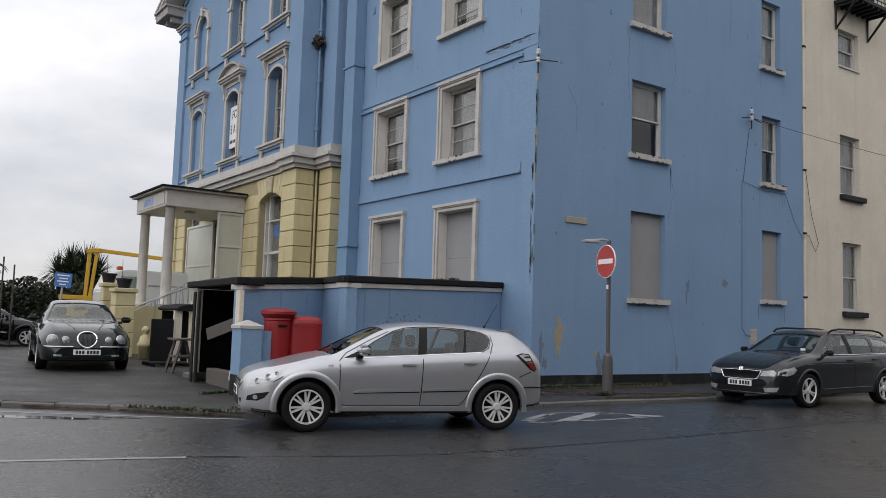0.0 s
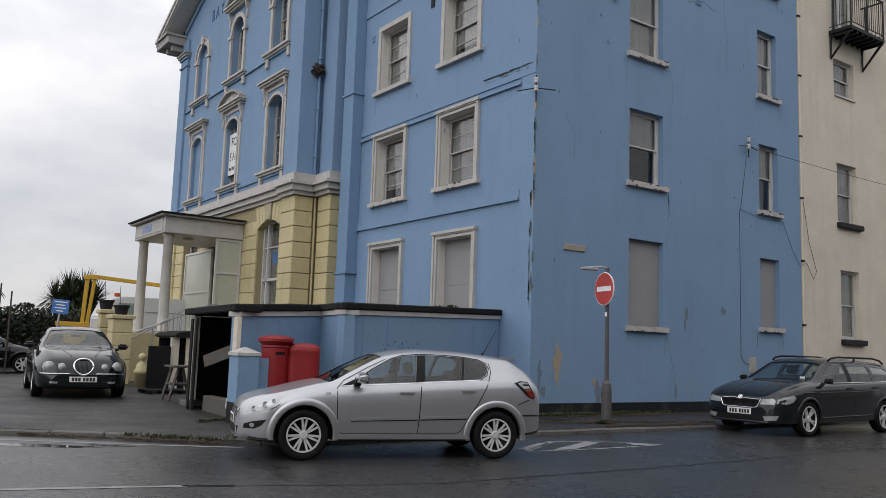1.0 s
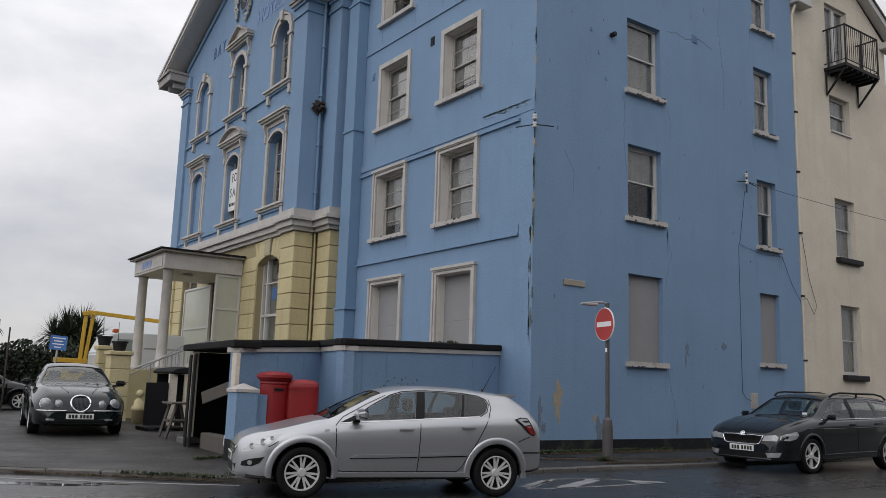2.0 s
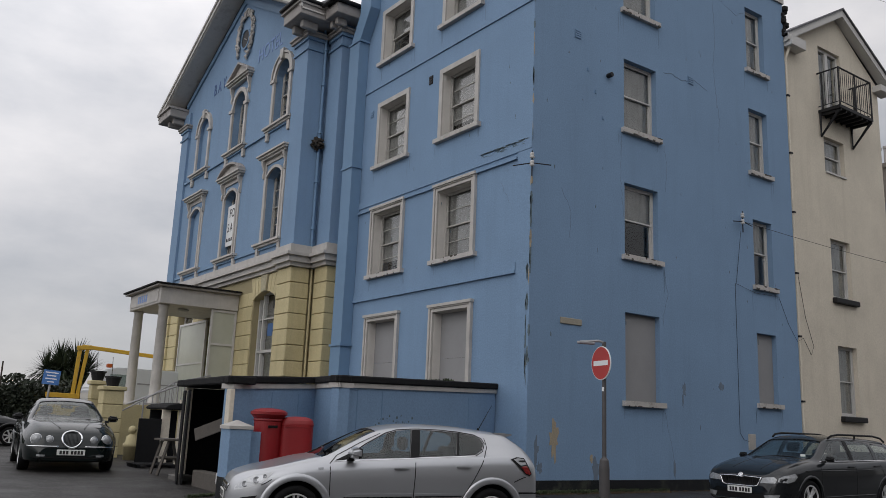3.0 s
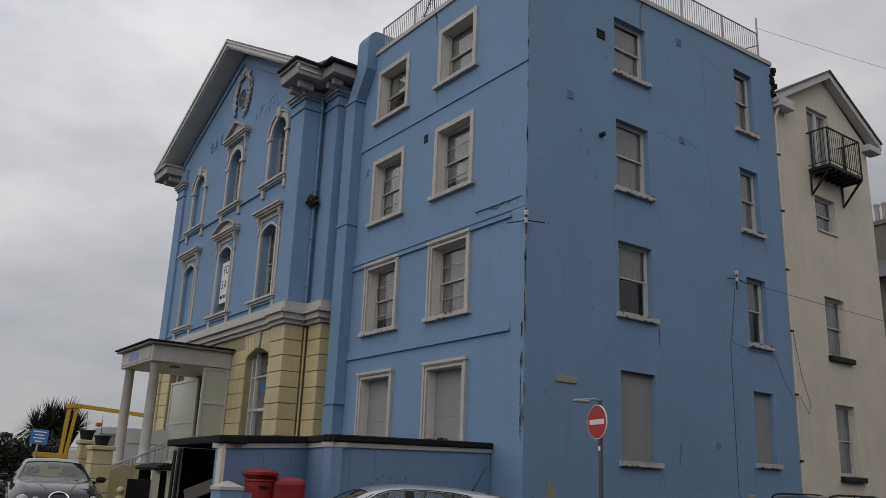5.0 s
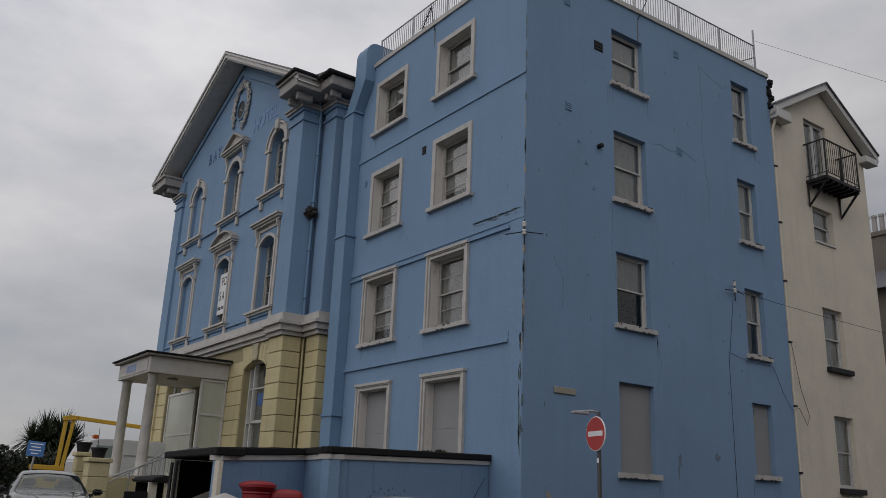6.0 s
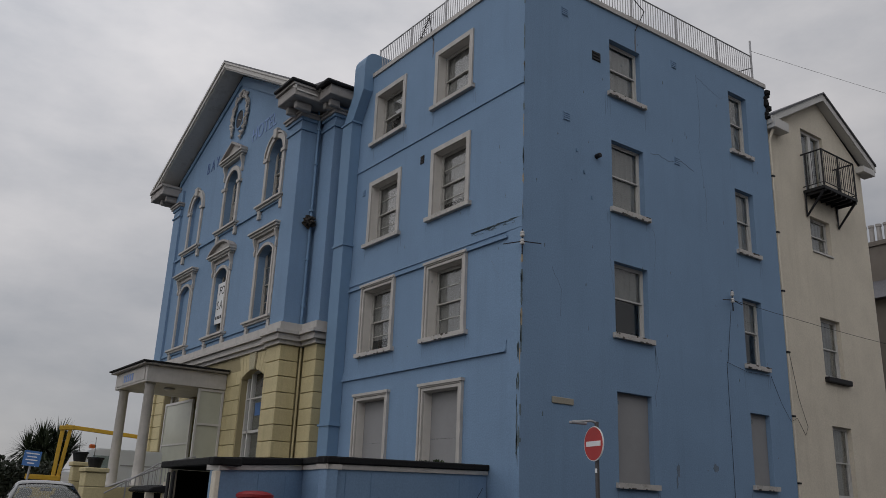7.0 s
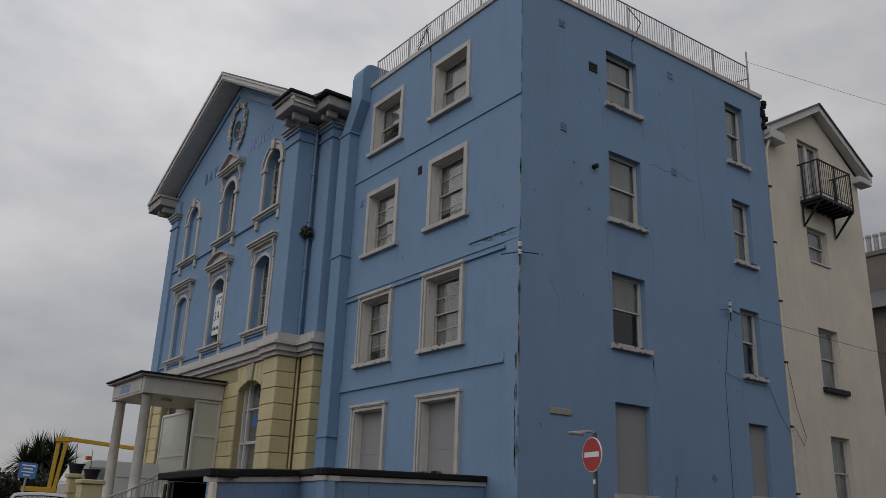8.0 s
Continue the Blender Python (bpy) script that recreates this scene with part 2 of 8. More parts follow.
class Face:
    """A wall's own frame: u along it, v up, w out of it."""

    def __init__(self, fn):
        self.fn = fn

    def box(self, bm, u0, u1, v0, v1, w0, w1):
        v = [bm.verts.new(self.fn(u, w, z)) for u, w, z in ((u0, w0, v0), (u1, w0, v0), (u1, w1, v0), (u0, w1, v0), (u0, w0, v1), (u1, w0, v1), (u1, w1, v1), (u0, w1, v1))]
        for f in ((0, 3, 2, 1), (4, 5, 6, 7), (0, 1, 5, 4), (1, 2, 6, 5), (2, 3, 7, 6), (3, 0, 4, 7)):
            bm.faces.new([v[i] for i in f])

    def boxes(self, *rows):
        bm = bmesh.new()
        for r in rows:
            self.box(bm, *r)
        return bm

    def sweep(self, bm, outline, w0, w1):
        return prism(bm, outline, lambda p, q, s: self.fn(p, s, q), w0, w1)

    def wall(self, u0, u1, v0, v1, openings, thick):
        """A wall sheet with real openings (u0, u1, v0, v1) through it."""
        bm = bmesh.new()
        us = sorted({u0, u1, *[o[0] for o in openings], *[o[1] for o in openings]})
        vs = sorted({v0, v1, *[o[2] for o in openings], *[o[3] for o in openings]})

        def solid(i, j):
            if not (0 <= i < len(us) - 1 and 0 <= j < len(vs) - 1):
                return False
            cu, cv = (us[i] + us[i + 1]) / 2, (vs[j] + vs[j + 1]) / 2
            return not any(a < cu < b and c < cv < d for a, b, c, d in openings)
        made = {}

        def vert(i, j, k):
            if (i, j, k) not in made:
                made[i, j, k] = bm.verts.new(self.fn(us[i], -thick * k, vs[j]))
            return made[i, j, k]
        for i in range(len(us) - 1):
            for j in range(len(vs) - 1):
                if not solid(i, j):
                    continue
                for k in (0, 1):
                    bm.faces.new([vert(a, b, k) for a, b in ((i, j), (i + 1, j), (i + 1, j + 1), (i, j + 1))])
                for (di, dj), (p, q) in (((-1, 0), ((i, j), (i, j + 1))), ((1, 0), ((i + 1, j), (i + 1, j + 1))), ((0, -1), ((i, j), (i + 1, j))), ((0, 1), ((i, j + 1), (i + 1, j + 1)))):
                    if not solid(i + di, j + dj):
                        bm.faces.new((vert(*p, 0), vert(*q, 0), vert(*q, 1), vert(*p, 1)))
        return bm


FRONT = Face(lambda u, w, v: Vector((-w, u, v)))            # the annex's front, x = 0
SIDE = Face(lambda u, w, v: Vector((u, -w, v)))             # its flank on the side street, y = 0
X1, X2, Y1, Y2 = -1.02, -0.35, 9.62, 8.65                   # the hotel's front and its set-back bay
HOTEL = Face(lambda u, w, v: Vector((X1 - w, u, v)))
BAY = Face(lambda u, w, v: Vector((X2 - w, u, v)))
CREAMF = Face(lambda u, w, v: Vector((u, 0.10 - w, v)))

def u_shape(a, b, c, d, t):
    return [(a - t, c), (a, c), (a, d), (b, d), (b, c), (b + t, c), (b + t, d + t), (a - t, d + t)]


# ---- ground ----
ROAD_Z, PAVE_Z = 0.03, 0.10
bm = bmesh.new()
for p in ((-900, -900), (900, -900), (900, 900), (-900, 900)):
    bm.verts.new((*p, ROAD_Z))
bm.faces.new(bm.verts[:])
tagged(part("ground", bm, ASPHALT), "wet dark asphalt road with pale worn patches", "road", kind="structure")

# the pavement round the corner and the hotel's forecourt, rising gently from the kerb
KERB_LINE = [(-22.0, 8.2), (-9.85, 0.02), (-8.6, -0.85), (-7.6, -1.85), (-6.9, -2.35), (-6.0, -2.62), (-0.4, -2.60), (2.4, -2.74), (22.0, -3.2)]


def forecourt_z(x, y):
    return PAVE_Z + 0.09 * min(1.0, max(0.0, (y + 0.5) / 6.0)) * min(1.0, max(0.0, (-x - 1.0) / 4.0))


bm = bmesh.new()
edge = []
for (ax, ay), (bx, by) in zip(KERB_LINE, KERB_LINE[1:]):
    n = max(1, int(math.hypot(bx - ax, by - ay) / 0.8))
    edge += [(ax + (bx - ax) * k / n, ay + (by - ay) * k / n) for k in range(n)]
edge.append(KERB_LINE[-1])
rows_y = [0, 0.15, 0.6, 1.5, 3, 5, 8, 14, 24, 60, 260]
grid = []
for ex, ey in edge:
    ey2 = ey + 0.14
    grid.append([bm.verts.new((ex, ey2 + d, forecourt_z(ex, ey2 + d) if d < 30 else PAVE_Z + 0.09)) for d in rows_y])
for a, b in zip(grid, grid[1:]):
    for k in range(len(rows_y) - 1):
        bm.faces.new((a[k], b[k], b[k + 1], a[k + 1]))
pavement = tagged(part("pavement", bm, PAVING), "damp dark tarmac pavement and hotel forecourt", "pavement", kind="structure")

# ---- the annex: four storeys of blue render on the corner ----
annex = thing("corner_building", "four storey pale blue rendered corner building with sash windows", "building")
A_COL = ((5.27, 6.67), (2.13, 3.53))
A_LEV = ((2.25, 4.09), (5.40, 7.17), (8.60, 10.38), (11.80, 13.32))
S_A = ((2.94, 4.14), ((2.10, 4.13), (5.49, 7.26), (8.63, 10.46), (11.80, 13.36)))
S_B = ((8.05, 8.92), ((2.28, 4.13), (5.42, 7.26), (8.64, 10.50), (11.70, 13.62)))
TOP, TOP_END = 14.12, 14.34
part("wall", FRONT.wall(0.34, 8.75, 0.0, TOP, [(a, b, c, d) for a, b in A_COL for c, d in A_LEV], 0.34), BLUE, annex)
bm = SIDE.wall(0.0, 9.97, 0.0, TOP, [(a, b, c, d) for (a, b), lev in (S_A, S_B) for c, d in lev], 0.34)
SIDE.sweep(bm, [(0.0, TOP), (9.97, TOP), (9.97, TOP_END), (0.0, TOP + 0.004)], -0.34, 0.0)
part("wall", bm, BLUE, annex)
part("wall", boxes((9.63, 9.97, 0.34, 9.0, 0, TOP_END)), BLUE, annex)
part("wall", boxes((0.34, 9.63, 8.76, 9.0, 0, TOP)), BLUE, annex)
part("roof", boxes((0.34, 9.63, 0.34, 8.7, 13.85, 14.0)), DARKFELT, annex)
# floors and partitions behind the windows, room shade put into their colour
for k in range(4):
    z = (0.1, 4.72, 7.95, 11.1)[k]
    part("storey_floor", boxes((0.36, 9.6, 0.36, 8.68, z, z + 0.2)), INSIDE_SHADE, annex)
part("partition", boxes((1.7, 1.75, 0.4, 8.6, 0.3, 13.8), (1.8, 9.6, 1.6, 1.65, 0.3, 13.8)), INSIDE_SHADE, annex)
# coping along both roof edges
bm = bmesh.new()
prism(bm, [(-0.03, TOP + 0.004), (9.99, TOP_END + 0.004), (9.99, TOP_END + 0.14), (-0.03, TOP + 0.14)], lambda p, q, s: (p, s, q), -0.05, 0.34)
part("coping", bm, WHITE, annex, "thin white painted roof coping")
part("coping", boxes((-0.05, 0.34, 0.344, 7.6, TOP + 0.004, TOP + 0.14)), WHITE, annex, "thin white painted roof coping")
# string courses on the front
bm = FRONT.boxes((0.0, 7.7, 11.04, 11.08, 0, 0.035), (0.0, 7.7, 11.08, 11.22, 0, 0.02))
part("string_course", bm, BLUE, annex)
bm = FRONT.boxes((0.48, 1.96, 7.30, 7.36, 0, 0.06), (3.70, 5.10, 7.30, 7.36, 0, 0.06), (6.84, 7.7, 7.30, 7.36, 0, 0.06))
FRONT.sweep(bm, [(0.0, 7.46), (7.7, 7.46), (7.7, 7.68), (0.35, 7.68), (0.0, 7.74)], 0, 0.03)
part("string_course", bm, BLUE, annex)
bm = FRONT.boxes((0.48, 7.7, 4.70, 4.76, 0, 0.06), (0.48, 7.7, 4.76, 4.95, 0, 0.03))
part("string_course", bm, BLUE, annex)
part("corner_strip", FRONT.boxes((0.0, 0.46, 0.0, 7.45, 0.0, 0.025)), BLUE, annex)
part("plinth", SIDE.boxes((0.0, 9.97, 0.0, 0.36, 0.0, 0.03)), PLINTH, annex, "black bitumen painted wall base")


def sash(face, parent, u0, u1, v0, v1, depth, mat=FRAME, bars=(1, 1), rail=0.5, blind=1.0, name="window"):
    """A sliding sash window: outer frame, upper and lower sash with glazing bars, panes, and a curtain behind."""
    w = -depth
    fr, st = 0.045, 0.034
    win = part(name, face.boxes((u0, u0 + fr, v0, v1, w - 0.09, w), (u1 - fr, u1, v0, v1, w - 0.09, w), (u0 + fr, u1 - fr, v1 - fr, v1, w - 0.09, w), (u0 + fr, u1 - fr, v0, v0 + 0.07, w - 0.09, w + 0.02)), mat, parent)
    a, b = u0 + fr, u1 - fr
    mid = v0 + (v1 - v0) * rail
    for (c, d, off, nb) in ((mid - 0.02, v1 - fr, -0.015, bars[0]), (v0 + 0.07, mid + 0.02, -0.055, bars[1])):
        bm = face.boxes((a, a + st, c, d, w + off - 0.035, w + off), (b - st, b, c, d, w + off - 0.035, w + off), (a + st, b - st, c, c + 0.035, w + off - 0.035, w + off), (a + st, b - st, d - 0.035, d, w + off - 0.035, w + off))
        for k in range(nb):
            z = c + 0.045 + (d - c - 0.09) * (k + 1) / (nb + 1)
            face.box(bm, a + st, b - st, z - 0.009, z + 0.009, w + off - 0.03, w + off - 0.004)
        part("sash", bm, mat, win)
        part("pane", face.boxes((a + st, b - st, c + 0.045, d - 0.045, w + off - 0.022, w + off - 0.016)), GLASS, win)
    if blind:
        bm = bmesh.new()
        n, low = 18, v1 - (v1 - v0) * blind
        cols = []
        for k in range(n + 1):
            u = u0 + (u1 - u0) * k / n
            ww = w - 0.108 + 0.008 * math.sin(k * 2.1 + u0 * 7)
            cols.append((bm.verts.new(face.fn(u, ww, v1)), bm.verts.new(face.fn(u, ww, low))))
        for p, q in zip(cols, cols[1:]):
            bm.faces.new((p[0], q[0], q[1], p[1]))
        part("curtain", bm, BLIND, win)
    return win


def sill(face, parent, u0, u1, v, out=0.12, thick=0.11, over=0.12, mat=SILL):
    bm = face.boxes((u0 - over, u1 + over, v - thick, v, -0.001, out), (u0, u1, v - 0.03, v, -0.24, 0.0))
    part("sill", bm, mat, parent)


FLAKE = material("bare_dark_stone", (0.075, 0.065, 0.055), 0.9, vary=0.4, scale=14, fine=0.3, bump=0.5)


def flakes(face, parent, u0, u1, v, out, thick, seed, count):
    """Patches along a sill's edges where the paint has come off."""
    rng = random.Random(seed)
    for _ in range(count):
        c, low = rng.uniform(u0, u1), rng.random() < 0.6
        half, h = rng.uniform(0.02, 0.10), rng.uniform(0.010, 0.035)
        z = v - thick + h * 0.4 if low else v - h * 0.5
        bm = bmesh.new()
        face.sweep(bm, [(c + half * math.cos(a) * rng.uniform(0.7, 1.1), z + h * math.sin(a) * rng.uniform(0.5, 1.1)) for a in [math.tau * k / 9 for k in range(9)]], out - 0.01, out + 0.003)
        part("paint_flake", bm, FLAKE, parent)


def board(face, parent, u0, u1, v0, v1, depth, seam=None):
    win = part("boarded_window", face.boxes((u0, u1, v0, v1, -depth - 0.02, -depth)) if seam is None else
               face.boxes((u0, u1, v0, seam, -depth - 0.02, -depth), (u0, u1, seam + 0.006, v1, -depth - 0.02, -depth - 0.004)), BOARD, parent, "window closed with a grey board")
    return win


# front windows: white surrounds with deep reveals
for ci, (a, b) in enumerate(A_COL):
    for li, (c, d) in enumerate(A_LEV):
        moulded = li < 2
        t = 0.14
        if li == 0:
            win = board(FRONT, annex, a, b, c, d, 0.22, seam=c + 0.72)
        else:
            win = sash(FRONT, annex, a, b, c, d, 0.22, bars=(1, 1) if li < 3 else (0, 0), blind=(0.78, 1.0)[(ci + (li == 2)) % 2] if li < 3 else (0.55, 1.0)[ci], mat=OLDFRAME)
        bm = bmesh.new()
        FRONT.sweep(bm, u_shape(a, b, c, d, t), -0.001, 0.045)
        part("surround", bm, WHITE, win)
        if moulded:
            for q, wd, out in ((t - 0.05, 0.07, 0.08), (0.006, 0.06, 0.058)):
                bm = bmesh.new()
                FRONT.sweep(bm, u_shape(a - q, b + q, c, d + q, wd), 0, out)
                part("moulding", bm, WHITE, win)
            part("moulding", FRONT.boxes((a - t - 0.05, b + t + 0.05, d + t - 0.02, d + t + 0.05, 0, 0.11)), WHITE, win)
        # painted reveal lining, in a white lifted against the opening's shade
        part("reveal", FRONT.boxes((a, a + 0.008, c, d, -0.22, 0.0), (b - 0.008, b, c, d, -0.22, 0.0), (a + 0.008, b - 0.008, d - 0.008, d, -0.22, 0.0)), REVEAL, win)
        sill(FRONT, win, a - t, b + t, c, over=0.10)
        if li == 1:
            flakes(FRONT, win, a - t, b + t, c, 0.12, 0.11, 60 + ci, 7)

# flank windows: no surrounds, modern sashes, flaking sills
for (a, b), lev in (S_A, S_B):
    for li, (c, d) in enumerate(lev):
        if li == 0:
            win = board(SIDE, annex, a, b, c, d, 0.14)
        else:
            # first floor: curtain cut to half, dark lower pane imitates a reflected gable
            win = sash(SIDE, annex, a, b, c, d, 0.16, bars=(0, 0), rail=0.52, blind=0.5 if li == 1 else 0.97, mat=FRAME)
        sill(SIDE, win, a, b, c, over=0.11, out=0.10, thick=0.12)
        flakes(SIDE, win, a - 0.1, b + 0.1, c, 0.10, 0.12, 40 + li + int(a), 4 + 5 * (li > 0))

# ---- the hotel ----
hotel = thing("hotel", "gabled blue seaside hotel with pale yellow rusticated ground floor", "building")
H0, H1 = Y1, 21.62
COLS = (11.55, 15.32, 19.05)
OPEN2 = [(c - 0.58, c + 0.58, 6.98, 9.48) for c in COLS]
OPEN3 = [(c - 0.58, c + 0.58, 11.04, 13.34) for c in COLS]
OPEN1 = [(10.72, 12.42, 1.6, 5.38), (14.0, 16.8, 1.5, 4.6), (18.2, 19.9, 1.6, 5.3)]
part("wall", HOTEL.wall(H0, H1, 5.9, 14.0, OPEN2 + OPEN3, 0.4), BLUE, hotel)
part("wall", HOTEL.wall(H0, H1, 0.0, 5.9, OPEN1, 0.4), YELLOW_JOINT, hotel)
for row in ((X1 + 0.4, 8.0, H1 - 0.4, H1, 0, 14.0), (8.0, 8.4, Y2, H1, 0, 14.0), (X1 + 0.4, X2, Y1, Y1 + 0.3, 5.9, 14.0), (X2, 0.0, Y2, Y2 + 0.3, 5.9, 14.0),
            (X2, X2 + 0.3, Y2 + 0.3, Y1 + 0.3, 5.9, 14.0), (0.35, 8.0, Y2 + 0.36, Y2 + 0.5, 0, 14.0)):
    part("wall", boxes(row), BLUE, hotel)
for row in ((X1 + 0.4, X2, Y1, Y1 + 0.3, 0, 5.9), (X2, 0.0, Y2, Y2 + 0.3, 0, 5.9), (X2, X2 + 0.3, Y2 + 0.3, Y1 + 0.3, 0, 5.9)):
    part("wall", boxes(row), YELLOW_JOINT, hotel)
# hotel insides, coloured near black in place of unlit room depth
part("storey_floor", boxes((X1 + 0.45, 7.9, Y1 + 0.4, H1 - 0.45, 5.8, 6.0)), INSIDE_SHADE, hotel)
part("storey_floor", boxes((X1 + 0.45, 7.9, Y1 + 0.4, H1 - 0.45, 10.3, 10.5)), INSIDE_SHADE, hotel)
part("ceiling", boxes((X1 + 0.45, 7.9, Y1 + 0.4, H1 - 0.45, 13.8, 13.95)), INSIDE_SHADE, hotel)
part("partition", boxes((1.0, 1.05, Y1 + 0.4, H1 - 0.45, 0.1, 13.7)), INSIDE_SHADE, hotel)
# gable wall
GC, GZ = 15.62, 17.35
bm = bmesh.new()
HOTEL.sweep(bm, [(H0, 14.0), (H1, 14.0), (H1, 14.80), (GC, GZ + 0.11), (H0, 14.30)], -0.4, 0.0)
part("gable", bm, BLUE, hotel)


def arc(u0, u1, v, rise, n=14):
    """Points of a round or segmental arch from (u0, v) to (u1, v)."""
    half = (u1 - u0) / 2
    r = (half * half + rise * rise) / (2 * rise)
    cz, top = v + rise - r, math.asin(min(1.0, half / r))
    return [((u0 + u1) / 2 + r * math.sin(-top + 2 * top * k / n), cz + r * math.cos(-top + 2 * top * k / n)) for k in range(n + 1)]


def arch_band(face, u0, u1, v0, v, rise, t, w0, w1):
    """An arched surround of width t: two legs and the curve over them."""
    outer = [(u0 - t, v0)] + arc(u0 - t, u1 + t, v, rise + t) + [(u1 + t, v0)]
    inner = [(u0, v0)] + arc(u0, u1, v, rise) + [(u1, v0)]
    bm = bmesh.new()
    cols = []
    for (a, b), (c, d) in zip(outer, inner):
        cols.append([bm.verts.new(face.fn(p, s, q)) for p, q, s in ((a, b, w0), (a, b, w1), (c, d, w1), (c, d, w0))])
    for p, q in zip(cols, cols[1:]):
        for k in range(4):
            bm.faces.new((p[k], p[(k + 1) % 4], q[(k + 1) % 4], q[k]))
    bm.faces.new(cols[0])
    bm.faces.new(cols[-1])
    return bm


def infill(face, parent, u0, u1, v, rise, top, thick, mat):
    bm = bmesh.new()
    face.sweep(bm, arc(u0, u1, v, rise) + [(u1, top), (u0, top)], -thick, -0.002)
    part("arch_infill", bm, mat, parent)


def console(face, parent, u, v0, v1, out, wide=0.10, mat=WHITE):
    """A scrolled bracket."""
    bm = bmesh.new()
    h = v1 - v0
    prof = [(0, v1), (out, v1), (out, v1 - 0.16 * h), (out * 0.75, v1 - 0.34 * h), (out * 0.45, v1 - 0.55 * h), (out * 0.62, v1 - 0.78 * h), (out * 0.5, v0 + 0.06 * h), (0.02, v0), (0, v0)]
    prism(bm, prof, lambda p, q, s: face.fn(s, p, q), u - wide / 2, u + wide / 2)
    part("bracket", bm, mat, parent)


def hood(face, parent, c, half, v, shape):
    """The moulded hood over a window: flat, segmental or triangular."""
    bm = face.boxes((c - half + 0.10, c + half - 0.10, v, v + 0.07, 0, 0.15), (c - half, c + half, v + 0.07, v + 0.14, 0, 0.22), (c - half - 0.04, c + half + 0.04, v + 0.14, v + 0.20, 0, 0.28))
    part("hood", bm, WHITE, parent)
    if shape == "flat":
        return
    line = arc(c - half, c + half, v + 0.20, 0.36) if shape == "round" else [(c - half, v + 0.20), (c, v + 0.72), (c + half, v + 0.20)]
    bm = bmesh.new()
    face.sweep(bm, line, 0, 0.12)
    part("pediment", bm, WHITE, parent)
    bm = bmesh.new()
    for (a, b), (p, q) in zip(line, line[1:]):
        face.sweep(bm, [(a, b), (p, q), (p, q + 0.08), (a, b + 0.08)], 0, 0.26)
    part("pediment_moulding", bm, LEAD, parent)


def bracketed_sill(face, parent, c, half, v):
    bm = face.boxes((c - half, c + half, v - 0.07, v, -0.25, 0.20), (c - half + 0.04, c + half - 0.04, v - 0.14, v - 0.07, 0, 0.13))
    part("sill", bm, WHITE, parent)
    for s in (-1, 1):
        part("bracket", soften(face.boxes((c + s * (half - 0.2) - 0.09, c + s * (half - 0.2) + 0.09, v - 0.48, v - 0.14, 0, 0.10)), 0.015), WHITE, parent)


for ci, c in enumerate(COLS):
    a, b = c - 0.58, c + 0.58
    for lev, (v0, spring, rise, top) in ((2, (6.98, 9.22, 0.24, 9.48)), (3, (11.04, 12.75, 0.56, 13.34))):
        infill(HOTEL, hotel, a, b, spring, rise, top, 0.36, BLUE)
        if ci == 2:
            win = part("blind_window", HOTEL.boxes((a, b, v0, top, -0.18, -0.12)), BLUE, hotel, "blind arched window painted blue")
        else:
            win = sash(HOTEL, hotel, a, b, v0, top, 0.24, bars=(1, 1), name="arched_window", blind=0.62, mat=OLDFRAME)
        if lev == 2:
            part("surround", arch_band(HOTEL, a, b, v0, spring, rise, 0.10, -0.001, 0.07), WHITE, win)
            bm = bmesh.new()
            HOTEL.sweep(bm, u_shape(a - 0.10, b + 0.10, v0, 9.70, 0.14), -0.001, 0.04)
            part("outer_surround", bm, WHITE, win)
            hood(HOTEL, win, c, 1.06, 9.84, ("flat", "round", "flat")[ci])
            for s in (-1, 1):
                console(HOTEL, win, c + s * 0.83, 9.22, 9.84, 0.16)
        else:
            part("surround", arch_band(HOTEL, a, b, v0, spring, rise, 0.17, -0.001, 0.07), WHITE, win)
            for s in (-1, 1):
                part("impost", HOTEL.boxes((c + s * 0.70 - 0.17, c + s * 0.70 + 0.17, spring - 0.12, spring, 0, 0.11)), WHITE, win)
            if ci == 1:
                hood(HOTEL, win, c, 1.04, 13.66, "gable")
                for s in (-1, 1):
                    console(HOTEL, win, c + s * 0.82, 13.05, 13.66, 0.15)
            else:
                part("outer_surround", arch_band(HOTEL, a - 0.2, b + 0.2, spring - 0.02, spring, rise + 0.2, 0.07, -0.001, 0.11), WHITE, win)
                bm = bmesh.new()
                HOTEL.sweep(bm, [(c - 0.10, spring + rise - 0.02), (c + 0.10, spring + rise - 0.02), (c + 0.15, spring + rise + 0.36), (c - 0.15, spring + rise + 0.36)], 0, 0.16)
                part("keystone", soften(bm, 0.02), WHITE, win)
        bracketed_sill(HOTEL, win, c, 1.04, v0)
part("string_course", HOTEL.boxes((Y1 + 0.9, 20.85, 10.84, 10.93, 0, 0.07)), BLUE_TRIM, hotel)
part("string_course", HOTEL.boxes((Y1 + 0.9, 20.85, 6.76, 6.86, 0, 0.06)), BLUE_TRIM, hotel)

# white cornice over the ground floor
for z0, z1, w in ((5.90, 6.02, 0.10), (6.02, 6.20, 0.20), (6.20, 6.29, 0.30), (6.29, 6.56, 0.13)):
    part("cornice", boxes((X1 - w, X1 + 0.2, Y1 + 0.9, H1 + w, z0, z1)), WHITE, hotel)
    part("cornice", boxes((X1 - w - 0.1, X1 + 0.45 + w, Y1 - w - 0.08, Y1 + 0.9, z0, z1)), WHITE, hotel)
    part("cornice", boxes((X2 - w - 0.06, -0.02, Y2 - w - 0.04, Y2 + 0.72 + 0.1, z0, z1)), WHITE, hotel)

